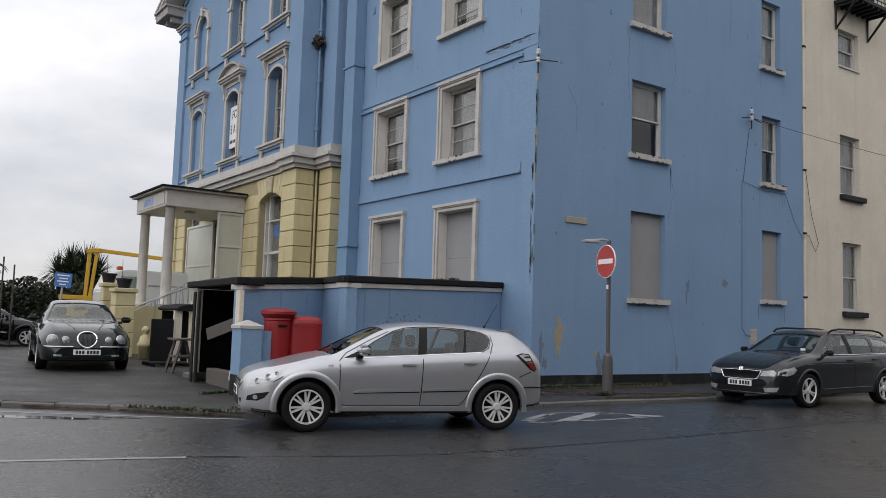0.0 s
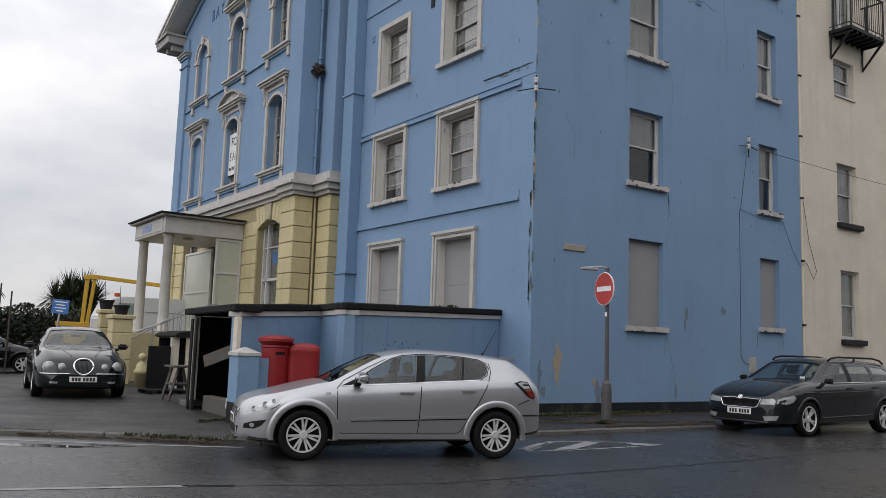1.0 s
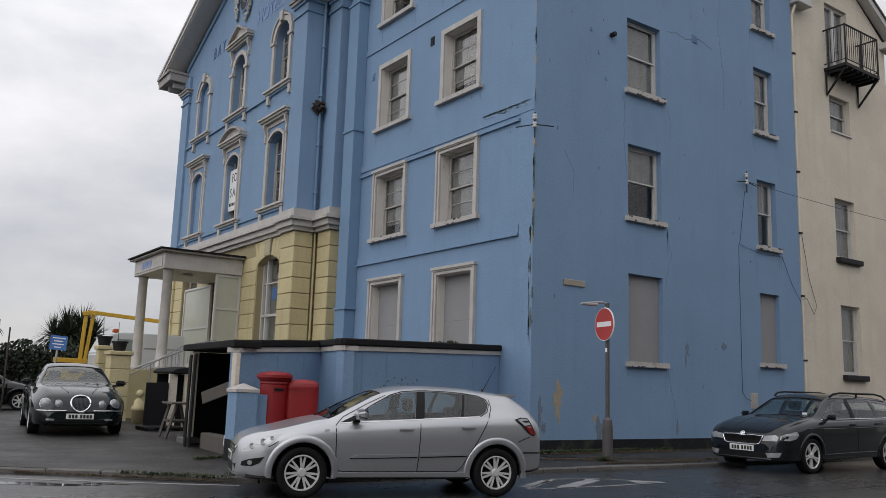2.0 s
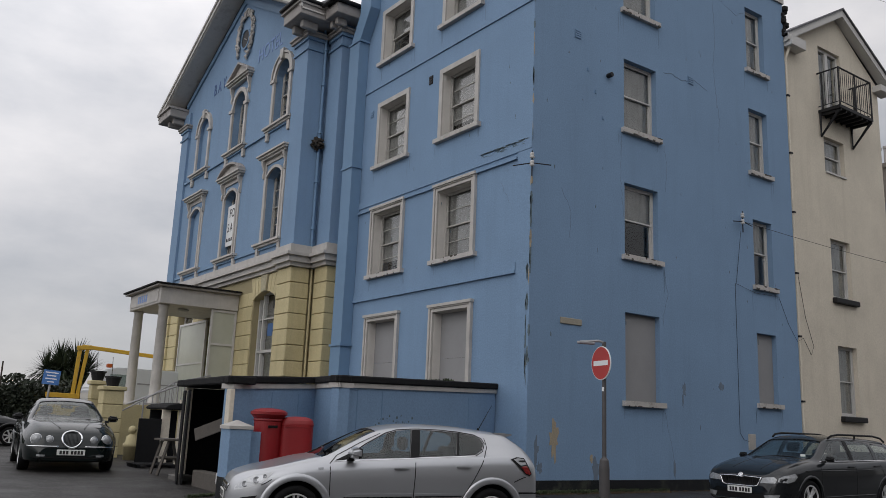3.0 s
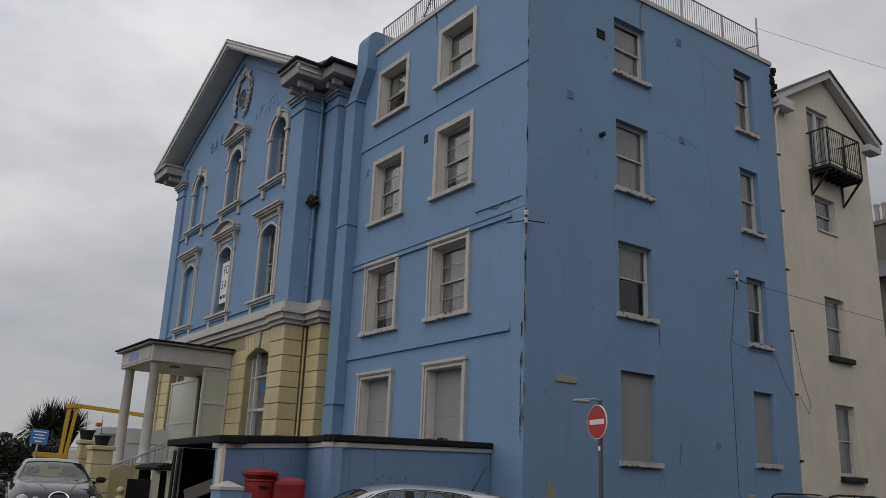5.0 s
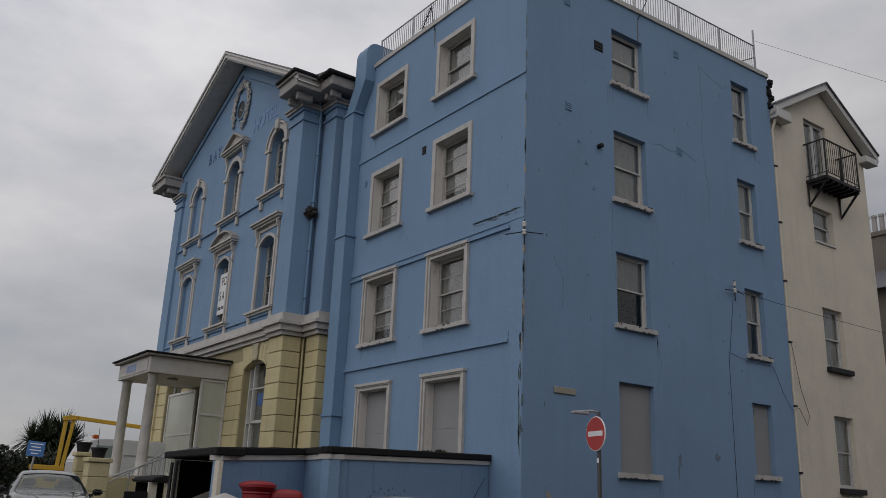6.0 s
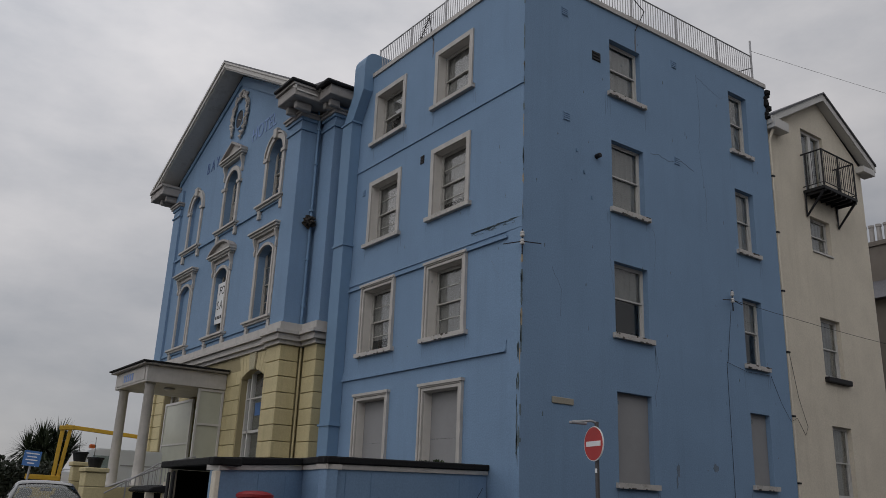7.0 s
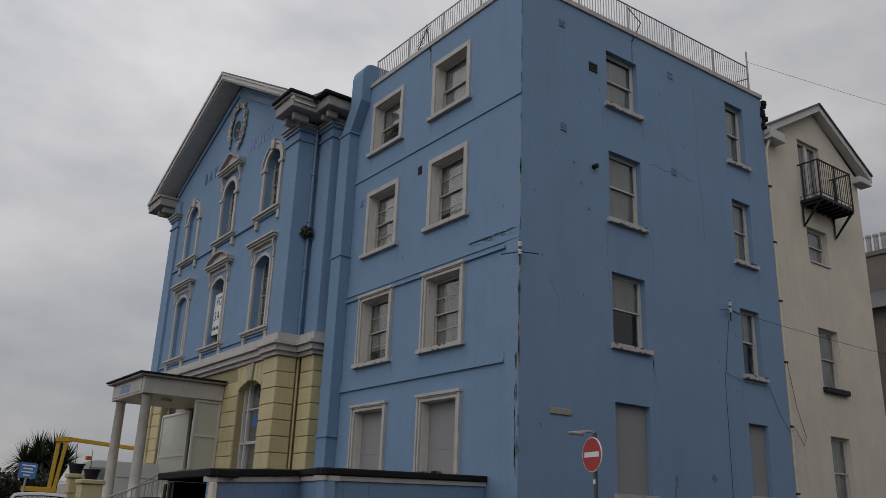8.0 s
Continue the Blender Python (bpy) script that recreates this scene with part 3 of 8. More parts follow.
# blue pilasters with moulded caps
for name_x0, x1_, y0_, y1_ in ((X1 - 0.10, X1 + 0.50, Y1 - 0.08, Y1 + 0.88), (X1 - 0.10, X1 + 0.3, 20.88, H1 + 0.08), (X2 - 0.06, -0.02, Y2 - 0.04, Y2 + 0.74)):
    p = part("pilaster", boxes((name_x0, x1_, y0_, y1_, 6.56, 14.1)), BLUE, hotel)
    for z0, z1, w in ((12.92, 12.99, 0.05), (13.26, 13.36, 0.06), (13.36, 13.46, 0.12), (13.46, 13.52, 0.17)):
        part("cap", boxes((name_x0 - w, x1_ + w * 0.5, y0_ - w, y1_ + w, z0, z1)), BLUE_TRIM if z0 < 13.3 else LEAD, p)

# main gable roof with deep eaves
GX0 = X1 - 0.82
APEX, TIP_L, TIP_R = (15.61, 17.85), (23.15, 14.47), (8.76, 14.14)
for tip in (TIP_L, TIP_R):
    (ay, az), (ty, tz) = APEX, tip
    bm = bmesh.new()
    prism(bm, [(ay, az), (ty, tz), (ty, tz - 0.06), (ay, az - 0.06)], lambda p, q, s: (s, p, q), GX0 - 0.04, 8.4)
    part("roof", bm, SLATE, hotel)
    bm = bmesh.new()
    prism(bm, [(ay, az - 0.064), (ty, tz - 0.064), (ty, tz - 0.28), (ay, az - 0.30)], lambda p, q, s: (s, p, q), GX0, GX0 + 0.06)
    part("bargeboard", bm, SOFFIT, hotel)
    bm = bmesh.new()
    prism(bm, [(ay, az - 0.064), (ty, tz - 0.064), (ty, tz - 0.13), (ay, az - 0.13)], lambda p, q, s: (s, p, q), GX0 - 0.05, GX0 - 0.002)
    part("verge_moulding", bm, SOFFIT, hotel)
    bm = bmesh.new()
    prism(bm, [(ay, az - 0.30), (ty, tz - 0.28), (ty, tz - 0.33), (ay, az - 0.36)], lambda p, q, s: (s, p, q), GX0 + 0.06, X1 - 0.02)
    part("soffit", bm, SOFFIT, hotel)
# moulded band under the rake on the gable wall
for sgn, tip in ((1, (H1, 14.66)), (-1, (Y1, 14.12))):
    bm = bmesh.new()
    ay, az, ty, tz = 15.61, 17.30, tip[0], tip[1]
    HOTEL.sweep(bm, [(ay, az), (ty, tz), (ty, tz - 0.25), (ay, az - 0.28)], 0, 0.06)
    part("rake_band", bm, BLUE_TRIM, hotel)
# boxed eaves returns with brackets
for y0_, y1_, z in ((21.50, 23.10, 13.98), (8.80, 10.05, 13.66)):
    part("eaves_box", soften(boxes((GX0 + 0.02, X1 + 0.6, y0_, y1_, z, z + 0.46)), 0.02), LEAD, hotel)
    part("eaves_moulding", boxes((GX0 - 0.06, X1 + 0.6, y0_ - 0.05, y1_ + 0.05, z + 0.34, z + 0.44)), LEAD, hotel)
for y in (21.75, 22.35, 9.2, 9.8):
    z = 13.98 if y > 15 else 13.66
    part("bracket", soften(boxes((GX0 + 0.25, X1 - 0.02, y - 0.09, y + 0.09, z - 0.26, z - 0.004)), 0.03), LEAD, hotel)
# the set-back bay's own eaves
part("eaves_box", soften(boxes((X2 - 0.62, 0.30, Y2 - 0.62, Y1 - 0.82, 13.68, 14.02)), 0.02), LEAD, hotel)
bm = bmesh.new()
prism(bm, [(Y2 - 0.70, 14.03), (Y1 + 0.2, 14.45), (Y1 + 0.2, 14.53), (Y2 - 0.70, 14.11)], lambda p, q, s: (s, p, q), X2 - 0.72, 4.0)
part("roof", bm, SLATE, hotel)
for y in (8.4, 8.75):
    part("bracket", soften(boxes((X2 - 0.45, X2 - 0.08, y - 0.08, y + 0.08, 13.45, 13.676)), 0.03), LEAD, hotel)

for x0, y0_, x1_, y1_, z in ((GX0 - 0.10, 8.74, GX0 - 0.10, 10.05, 14.13), (GX0 - 0.10, 8.74, X2 - 0.70, 8.74, 14.13), (X2 - 0.76, Y2 - 0.70, X2 - 0.76, Y1 - 0.9, 14.06), (X2 - 0.76, Y2 - 0.70, 0.28, Y2 - 0.70, 14.06)):
    bm = bmesh.new()
    tube(bm, (x0, y0_, z), (x1_, y1_, z), 0.06, sides=10)
    part("gutter", bm, IRON, hotel, "dark cast iron gutter")
# clock-like round vent with a leafy wreath in the gable
bm = bmesh.new()
RX = Matrix.Rotation(radians(-90), 4, "Y")
lathe(bm, [(0.42, 0.0), (0.42, 0.06), (0.36, 0.07), (0.35, 0.0)], (X1 - 0.0, 15.33, 15.45), 32, RX, caps=False)
roundel = part("roundel", bm, BLUE_TRIM, hotel)
bm = bmesh.new()
lathe(bm, [(0.35, 0.0), (0.35, 0.03), (0.05, 0.035)], (X1 - 0.01, 15.33, 15.45), 28, RX)
part("dial", bm, IRON, roundel, "dark round dial")
bm = bmesh.new()
tube(bm, (X1 - 0.06, 15.33, 15.45), (X1 - 0.06, 15.18, 15.36), 0.012)
tube(bm, (X1 - 0.06, 15.33, 15.45), (X1 - 0.06, 15.45, 15.50), 0.012)
part("dial_pointer", bm, WHITE, roundel)
bm = bmesh.new()
rng = random.Random(5)
for k in range(190):
    ang = math.pi * (-0.22 + 1.62 * k / 189)
    rr = 1 + rng.uniform(-0.16, 0.16)
    y, z = 15.33 + rr * 0.72 * math.cos(ang), 15.58 + rr * 0.95 * math.sin(ang)
    size = rng.uniform(0.04, 0.085)
    turn = Matrix.Rotation(ang + rng.uniform(-0.9, 0.9), 4, "X")
    bmesh.ops.create_icosphere(bm, subdivisions=1, radius=size, matrix=Matrix.Translation((X1 - 0.05 - rng.uniform(0, 0.05), y, z)) @ turn @ Matrix.Diagonal((0.7, 0.65, 1.5, 1)))
part("wreath", bm, WHITE, hotel, "moulded plaster wreath of leaves and fruit", smooth=True)


def lettering(text, face_matrix, size, mat, parent, name="letters", label=""):
    cu = bpy.data.curves.new(name, "FONT")
    cu.body, cu.size, cu.extrude = text, size, 0.004
    cu.align_x, cu.align_y = "CENTER", "CENTER"
    tmp = bpy.data.objects.new(name, cu)
    scene.collection.objects.link(tmp)
    me = bpy.data.meshes.new_from_object(tmp.evaluated_get(bpy.context.evaluated_depsgraph_get()))
    bpy.data.objects.remove(tmp)
    me.transform(face_matrix)
    me.materials.append(mat)
    ob = new(name, me)
    if parent is not None:
        ob.parent = parent
    if label:
        ob["label"] = label
    return ob


def facing_front(x, y, z):
    """Places lettering on a wall that faces -x."""
    return Matrix(((0, 0, -1, x), (-1, 0, 0, y), (0, 1, 0, z), (0, 0, 0, 1)))


FADED = material("faded_navy_paint", (0.05, 0.10, 0.25), 0.7, vary=0.2, scale=4)
FADED2 = material("washed_out_lilac_paint", (0.19, 0.29, 0.53), 0.7, vary=0.15, scale=4)
lettering("B A Y", facing_front(X1 - 0.012, 17.75, 14.28) @ Matrix.Diagonal((1.0, 1.25, 1, 1)), 0.55, FADED, hotel, "lettering", "faded dark blue painted letters")
lettering("HOTEL", facing_front(X1 - 0.012, 12.9, 14.22) @ Matrix.Diagonal((1.15, 1.3, 1, 1)), 0.58, FADED2, hotel, "lettering", "washed out painted letters")

# estate agent's board in the middle window
PLAIN_WHITE = material("white_board", (0.75, 0.75, 0.75), 0.5, vary=0.03, scale=3)
BLACKPAINT = material("black_paint", (0.015, 0.015, 0.015), 0.5, vary=0.1, scale=4)
sale = part("sale_board", HOTEL.boxes((14.76, 15.88, 7.45, 8.98, -0.15, -0.12)), PLAIN_WHITE, None)
tagged(sale, "white for sale board with black letters in a window", "sign")
lettering("FOR", facing_front(X1 + 0.118, 15.32, 8.66) @ Matrix.Diagonal((0.95, 1.15, 1, 1)), 0.40, BLACKPAINT, sale, "words")
lettering("S A L E", facing_front(X1 + 0.118, 15.27, 8.12) @ Matrix.Diagonal((0.85, 1.15, 1, 1)), 0.40, BLACKPAINT, sale, "words")
for k in range(7):
    part("number_bar", HOTEL.boxes((15.80 - 0.145 * k - 0.10, 15.80 - 0.145 * k, 7.62, 7.74, -0.12, -0.116)), BLACKPAINT, sale)

# ground floor: arched tripartite window, porch front, stone blocks
infill(HOTEL, hotel, 10.72, 12.42, 5.12, 0.24, 5.38, 0.36, YELLOW)
win = part("arched_window", HOTEL.boxes((10.72, 10.80, 1.6, 5.38, -0.34, -0.2), (12.34, 12.42, 1.6, 5.38, -0.34, -0.2), (12.02, 12.10, 1.6, 5.38, -0.34, -0.2), (10.8, 12.34, 5.30, 5.38, -0.34, -0.2), (10.8, 12.34, 3.42, 3.5, -0.34, -0.2), (10.8, 12.34, 4.48, 4.52, -0.33, -0.22), (10.8, 12.34, 1.6, 1.7, -0.34, -0.2), (11.02, 11.07, 1.6, 5.3, -0.33, -0.22), (10.8, 12.34, 2.5, 2.54, -0.33, -0.22)), FRAME, hotel, "tall white three-light sash window")
part("pane", HOTEL.boxes((10.8, 12.02, 1.7, 3.42, -0.285, -0.279)), GLASS, win)
part("pane", HOTEL.boxes((10.8, 12.02, 3.5, 5.3, -0.275, -0.269)), GLASS, win)
part("pane", HOTEL.boxes((12.10, 12.34, 1.7, 5.3, -0.285, -0.279)), GLASS, win)
part("curtain", HOTEL.boxes((11.1, 12.34, 1.7, 5.3, -0.50, -0.48)), BLIND, win)
POSTER = material("blue_poster", (0.05, 0.12, 0.28), 0.5, vary=0.5, scale=6)
part("poster", HOTEL.boxes((11.35, 11.75, 3.95, 4.35, -0.262, -0.258)), POSTER, win, "small blue poster stuck inside the glass")
part("poster", HOTEL.boxes((11.25, 11.45, 4.82, 5.08, -0.262, -0.258)), BLACKPAINT, win, "small dark notice on the glass")
# voussoirs over it
up = arc(10.72, 12.42, 5.12, 0.24, 8)
for k in range(8):
    (a, b), (c, d) = up[k], up[k + 1]
    fa, fc = 11.57 + (a - 11.57) * 1.32, 11.57 + (c - 11.57) * 1.32
    if k in (3, 4):
        continue
    bm = bmesh.new()
    HOTEL.sweep(bm, [(a + 0.01, b), (c - 0.01, d), (fc - 0.01, 5.86), (fa + 0.01, 5.86)], -0.05, 0.035)
    part("voussoir", bm, YELLOW, hotel)
bm = bmesh.new()
HOTEL.sweep(bm, [(11.38, 5.34), (11.76, 5.34), (11.82, 5.88), (11.32, 5.88)], -0.05, 0.09)
part("keystone", soften(bm, 0.02), material("carved_keystone", (0.42, 0.38, 0.26), 0.85, vary=0.4, scale=14, fine=0.3, fine_scale=40, bump=1.0), hotel, "carved vermiculated keystone")

# glazed porch doors and far ground floor window, seen between the columns
door = part("glazed_door", HOTEL.boxes((14.0, 14.08, 1.5, 4.6, -0.3, -0.2), (15.36, 15.44, 1.5, 4.6, -0.3, -0.2), (16.72, 16.8, 1.5, 4.6, -0.3, -0.2), (14.08, 16.72, 4.52, 4.6, -0.3, -0.2), (14.08, 16.72, 1.5, 1.7, -0.3, -0.2), (14.08, 16.72, 3.4, 3.46, -0.29, -0.21)), FRAME, hotel)
FROST = material("frosted_glass_panel", (0.42, 0.43, 0.36), 0.35, vary=0.15, scale=2)
part("pane", HOTEL.boxes((14.08, 15.36, 1.7, 4.52, -0.26, -0.25)), FROST, door)
part("pane", HOTEL.boxes((15.44, 16.72, 1.7, 4.52, -0.26, -0.25)), FROST, door)
win = sash(HOTEL, hotel, 18.2, 19.9, 1.6, 5.3, 0.24, bars=(1, 1))

screen = part("glazed_screen", HOTEL.boxes((16.36, 16.439999999999998, 1.5, 4.8, 0.05, 0.13), (19.19, 19.27, 1.5, 4.8, 0.05, 0.13), (16.439999999999998, 19.19, 4.72, 4.8, 0.05, 0.13), (16.439999999999998, 19.19, 3.22, 3.28, 0.05, 0.13), (16.439999999999998, 19.19, 1.5, 1.9, 0.05, 0.13)), FRAME, hotel, "white framed glazed porch screen")
part("pane", HOTEL.boxes((16.439999999999998, 19.19, 1.9, 4.72, 0.085, 0.095)), FROST, screen)

# ---- the porch: flat roof on round columns over a raised landing ----
porch = thing("entrance_porch", "white flat roofed entrance porch on round columns", "porch")
PX0, PY0, PY1 = -3.70, 13.60, 17.05
part("roof_slab", soften(boxes((PX0, X1 - 0.04, PY0, PY1, 4.87, 5.40)), 0.015), WHITE, porch)
part("roof_edge", soften(boxes((PX0 - 0.16, X1 - 0.04, PY0 - 0.16, PY1 + 0.16, 5.404, 5.47)), 0.015), LEAD, porch)
part("roof_edge", boxes((PX0 - 0.22, X1 - 0.04, PY0 - 0.22, PY1 + 0.22, 5.474, 5.52)), DARKFELT, porch, "dark felt roof edge")
part("fascia_sign", boxes((PX0 - 0.02, PX0 - 0.002, PY0 + 0.2, PY1 - 0.2, 4.95, 5.34)), WHITE, porch)
for k in range(5):
    part("sign_bar", boxes((PX0 - 0.028, PX0 - 0.021, 15.0 + 0.22 * k, 15.14 + 0.22 * k, 5.03, 5.27)), FADED2, porch)
for y in (13.92, 16.72):
    bm = bmesh.new()
    lathe(bm, [(0.22, 1.66), (0.22, 1.74), (0.175, 1.78), (0.165, 2.4), (0.15, 4.78), (0.17, 4.80), (0.17, 4.868)], (-3.46, y, 0), 28)
    part("column", bm, WHITE, porch, smooth=True)
bm = bmesh.new()
lathe(bm, [(0.03, 4.866), (0.16, 4.86), (0.19, 4.82), (0.12, 4.77), (0.02, 4.76)], (-2.6, 14.6, 0), 20)
part("ceiling_lamp", bm, FRAME, porch, "round porch ceiling lamp", smooth=True)
LANDING = part("landing", boxes((-4.0, X1 - 0.04, 13.2, 17.4, 0.0, 1.64)), YELLOW, porch)
for k in range(8):
    part("step", boxes((-4.0 - 0.30 * (k + 1), -4.0 - 0.30 * k - 0.004, 13.9, 16.8, 0.0, 1.64 - 0.18 * (k + 1))), YELLOW_JOINT, porch)
screen = part("side_screen", boxes((-1.95, -1.88, 13.66, 13.74, 1.66, 4.86), (-1.14, -1.07, 13.66, 13.74, 1.66, 4.86), (-1.88, -1.14, 13.66, 13.74, 4.78, 4.86), (-1.88, -1.14, 13.66, 13.74, 3.68, 3.75), (-1.88, -1.14, 13.66, 13.74, 2.5, 2.58), (-1.88, -1.14, 13.66, 13.74, 1.66, 1.8)), FRAME, porch)
for z0, z1 in ((3.75, 4.78), (2.58, 3.68), (1.8, 2.5)):
    part("pane", boxes((-1.88, -1.14, 13.695, 13.705, z0, z1)), FROST, screen)
# landing balustrade rail
rail_ = thing("stair_rail", "pale metal handrail beside the porch steps", "handrail")
bm = bmesh.new()
path_tube(bm, [(-5.6, 13.25, 1.15), (-2.66, 13.25, 2.40), (-1.2, 13.25, 2.50)], 0.03)
part("handrail", bm, GREYPIPE, rail_)
for k in range(22):
    x = -5.4 + 0.19 * k
    z1 = 1.15 + (x + 5.6) * 0.425 if x < -2.66 else 2.40 + (x + 2.66) * 0.07
    bm = bmesh.new()
    tube(bm, (x, 13.25, min(1.64, max(0.2, z1 - 0.9))), (x, 13.25, z1), 0.012, sides=6)
    part("baluster", bm, GREYPIPE, rail_)

# ---- downpipes and the big duct ----
pipe = thing("soil_pipe", "blue painted cast iron downpipe with clamps", "pipe")
bm = bmesh.new()
path_tube(bm, [(-0.47, 9.50, 5.9), (-0.47, 9.50, 6.3), (-0.55, 9.46, 6.7), (-0.55, 9.46, 13.4), (-0.70, 9.40, 13.9)], 0.042)
part("pipe", bm, BLUE_TRIM, pipe)
bm = bmesh.new()
path_tube(bm, [(-0.44, 9.53, 0.2), (-0.44, 9.53, 5.88)], 0.035)
part("lower_pipe", bm, YELLOW, pipe, "yellow painted lower length of pipe")
for z in (7.1, 8.6, 10.2, 11.8, 13.0):
    bm = bmesh.new()
    lathe(bm, [(0.07, 0), (0.07, 0.07)], (-0.55, 9.46, z), 12)
    part("collar", bm, BLUE_TRIM, pipe)
bm = bmesh.new()
rng = random.Random(9)
bmesh.ops.create_icosphere(bm, subdivisions=3, radius=0.17, matrix=Matrix.Translation((-0.62, 9.42, 9.85)))
for v in bm.verts:
    v.co += (v.co - Vector((-0.62, 9.42, 9.85))) * (0.9 * noise.noise(v.co * 14))
tagged(part("bird_nest", bm, material("dry_twigs", (0.035, 0.028, 0.022), 0.9, vary=0.3, scale=20)), "dark untidy twig nest on a downpipe", "nest")

duct = thing("extract_duct", "large square blue painted extract duct on the wall", "duct")
DX = 0.34


def duct_run(rows):
    """rows: left edge, right edge, height; a boxed run on the front wall."""
    bm = bmesh.new()
    rings = [[bm.verts.new(p) for p in ((-0.01, a, z), (-DX, a, z), (-DX, b, z), (-0.01, b, z))] for a, b, z in rows]
    for p, q in zip(rings, rings[1:]):
        for k in range(4):
            bm.faces.new((p[k], p[(k + 1) % 4], q[(k + 1) % 4], q[k]))
    bm.faces.new(rings[0])
    bm.faces.new(rings[-1])
    return bm


part("duct_section", duct_run([(8.20, 7.62, 0.1), (8.20, 7.62, 3.5)]), BLUE_TRIM, duct)
part("duct_section", duct_run([(8.18, 7.60, 3.504), (8.18, 7.60, 8.75)]), BLUE_TRIM, duct)
part("duct_section", duct_run([(8.20, 7.62, 8.754), (8.20, 7.62, 12.75)]), BLUE_TRIM, duct)
part("duct_section", duct_run([(8.18, 7.60, 12.754), (7.68, 7.06, 13.65), (7.68, 7.06, 14.32)]), BLUE_TRIM, duct)
bm = bmesh.new()
prof = [(-DX, 14.324)] + [(-DX + 0.34 - 0.34 * math.cos(a), 14.55 + 0.42 * math.sin(a)) for a in (0, 0.4, 0.8, 1.2, 1.57)] + [(0.9, 14.97), (0.9, 14.42), (0.36, 14.42), (0.0, 14.324)]
prism(bm, prof, lambda p, q, s: (p, s, q), 7.06, 7.68)
part("duct_hood", bm, BLUE_TRIM, duct)
for z in (3.5, 8.75, 12.75):
    part("flange", boxes((-DX - 0.035, -0.005, 7.56, 8.24, z - 0.03, z + 0.03)), BLUE_TRIM, duct)

# ---- roof railing ----
railing = thing("roof_railing", "grey metal railing along the flat roof edge", "railing")
bm = bmesh.new()
tube(bm, (0.2, 0.13, 14.28), (0.2, 0.13, 15.16), 0.013, sides=5)
bar_mesh = part("bar", bm, GREYPIPE, railing)


def rail_z(x):
    return (TOP_END - TOP) * x / 9.97


for k in range(1, 90):
    o = bar_mesh.copy()
    scene.collection.objects.link(o)
    o.location = (0.105 * k, 0, rail_z(0.105 * k))
for k in range(1, 66):
    o = bar_mesh.copy()
    scene.collection.objects.link(o)
    o.location = (0, 0.105 * k, 0)
bm = bmesh.new()
path_tube(bm, [(0.2, 7.1, 15.18), (0.2, 0.13, 15.18), (9.6, 0.13, 15.40)], 0.022)
part("top_rail", bm, GREYPIPE, railing)
bm = bmesh.new()
path_tube(bm, [(0.2, 7.1, 14.36), (0.2, 0.13, 14.36), (9.6, 0.13, 14.58)], 0.016)
part("bottom_rail", bm, GREYPIPE, railing)
for x, y in [(x, 0.13) for x in (0.2, 2.1, 4.0, 5.9, 7.8, 9.6)] + [(0.2, y) for y in (1.9, 3.6, 5.3, 7.1)]:
    bm = bmesh.new()
    tube(bm, (x, y, 14.1 + rail_z(x)), (x, y, (15.2 if y > 0.2 or x < 9 else 15.75) + rail_z(x)), 0.03)
    part("post", bm, GREYPIPE, railing)
for pts in ([(8.4, 0.13, 14.35), (9.6, 0.13, 15.0)], [(4.0, 0.13, 15.2), (4.35, -0.03, 14.75), (3.95, -0.04, 14.0)], [(0.1, 4.3, 15.1), (-0.03, 4.0, 14.5), (-0.03, 3.85, 13.95)]):
    bm = bmesh.new()
    path_tube(bm, pts, 0.014)
    part("stay", bm, IRON, railing)
# aerial tied to the railing
aerial = thing("tv_aerial", "rusty television aerial bent over on the roof railing", "aerial")
bm = bmesh.new()
tube(bm, (0.15, 4.9, 14.3), (0.05, 4.2, 14.9), 0.014, sides=6)
part("boom", bm, IRON, aerial)
for k in range(9):
    p = Vector((0.15, 4.9, 14.3)).lerp(Vector((0.05, 4.2, 14.9)), k / 8)
    bm = bmesh.new()
    tube(bm, p - Vector((0.1, -0.06, 0.14)), p + Vector((0.1, -0.06, 0.14)), 0.007, sides=5)
    part("element", bm, IRON, aerial)


# ---- small fittings and wear on the annex walls ----
PEEL = material("bare_buff_render", (0.33, 0.28, 0.20), 0.9, vary=0.2, scale=6, fine=0.15, bump=0.6)
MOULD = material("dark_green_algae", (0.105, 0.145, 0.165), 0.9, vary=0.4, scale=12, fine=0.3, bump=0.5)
GREYPATCH = material("grey_filler", (0.135, 0.175, 0.225), 0.9, vary=0.15, scale=6, bump=0.4)


def blotch(face, u, v, ru, rv, mat, seed, label, parent=annex, name="peeled_patch", w=0.004, jag=0.45, n=22):
    rng = random.Random(seed)
    pts = []
    for k in range(n):
        a = math.tau * k / n
        r = 1 + rng.uniform(-jag, jag * 0.6)
        pts.append((u + ru * r * math.cos(a), v + rv * r * math.sin(a)))
    bm = bmesh.new()
    mid = bm.verts.new(face.fn(u, w, v))
    ring = [bm.verts.new(face.fn(p, w, q)) for p, q in pts]
    foot = [bm.verts.new(face.fn(p, -0.001, q)) for p, q in pts]
    for k in range(n):
        j = (k + 1) % n
        bm.faces.new((mid, ring[k], ring[j]))
        bm.faces.new((ring[k], foot[k], foot[j], ring[j]))
    return part(name, bm, mat, parent, label)


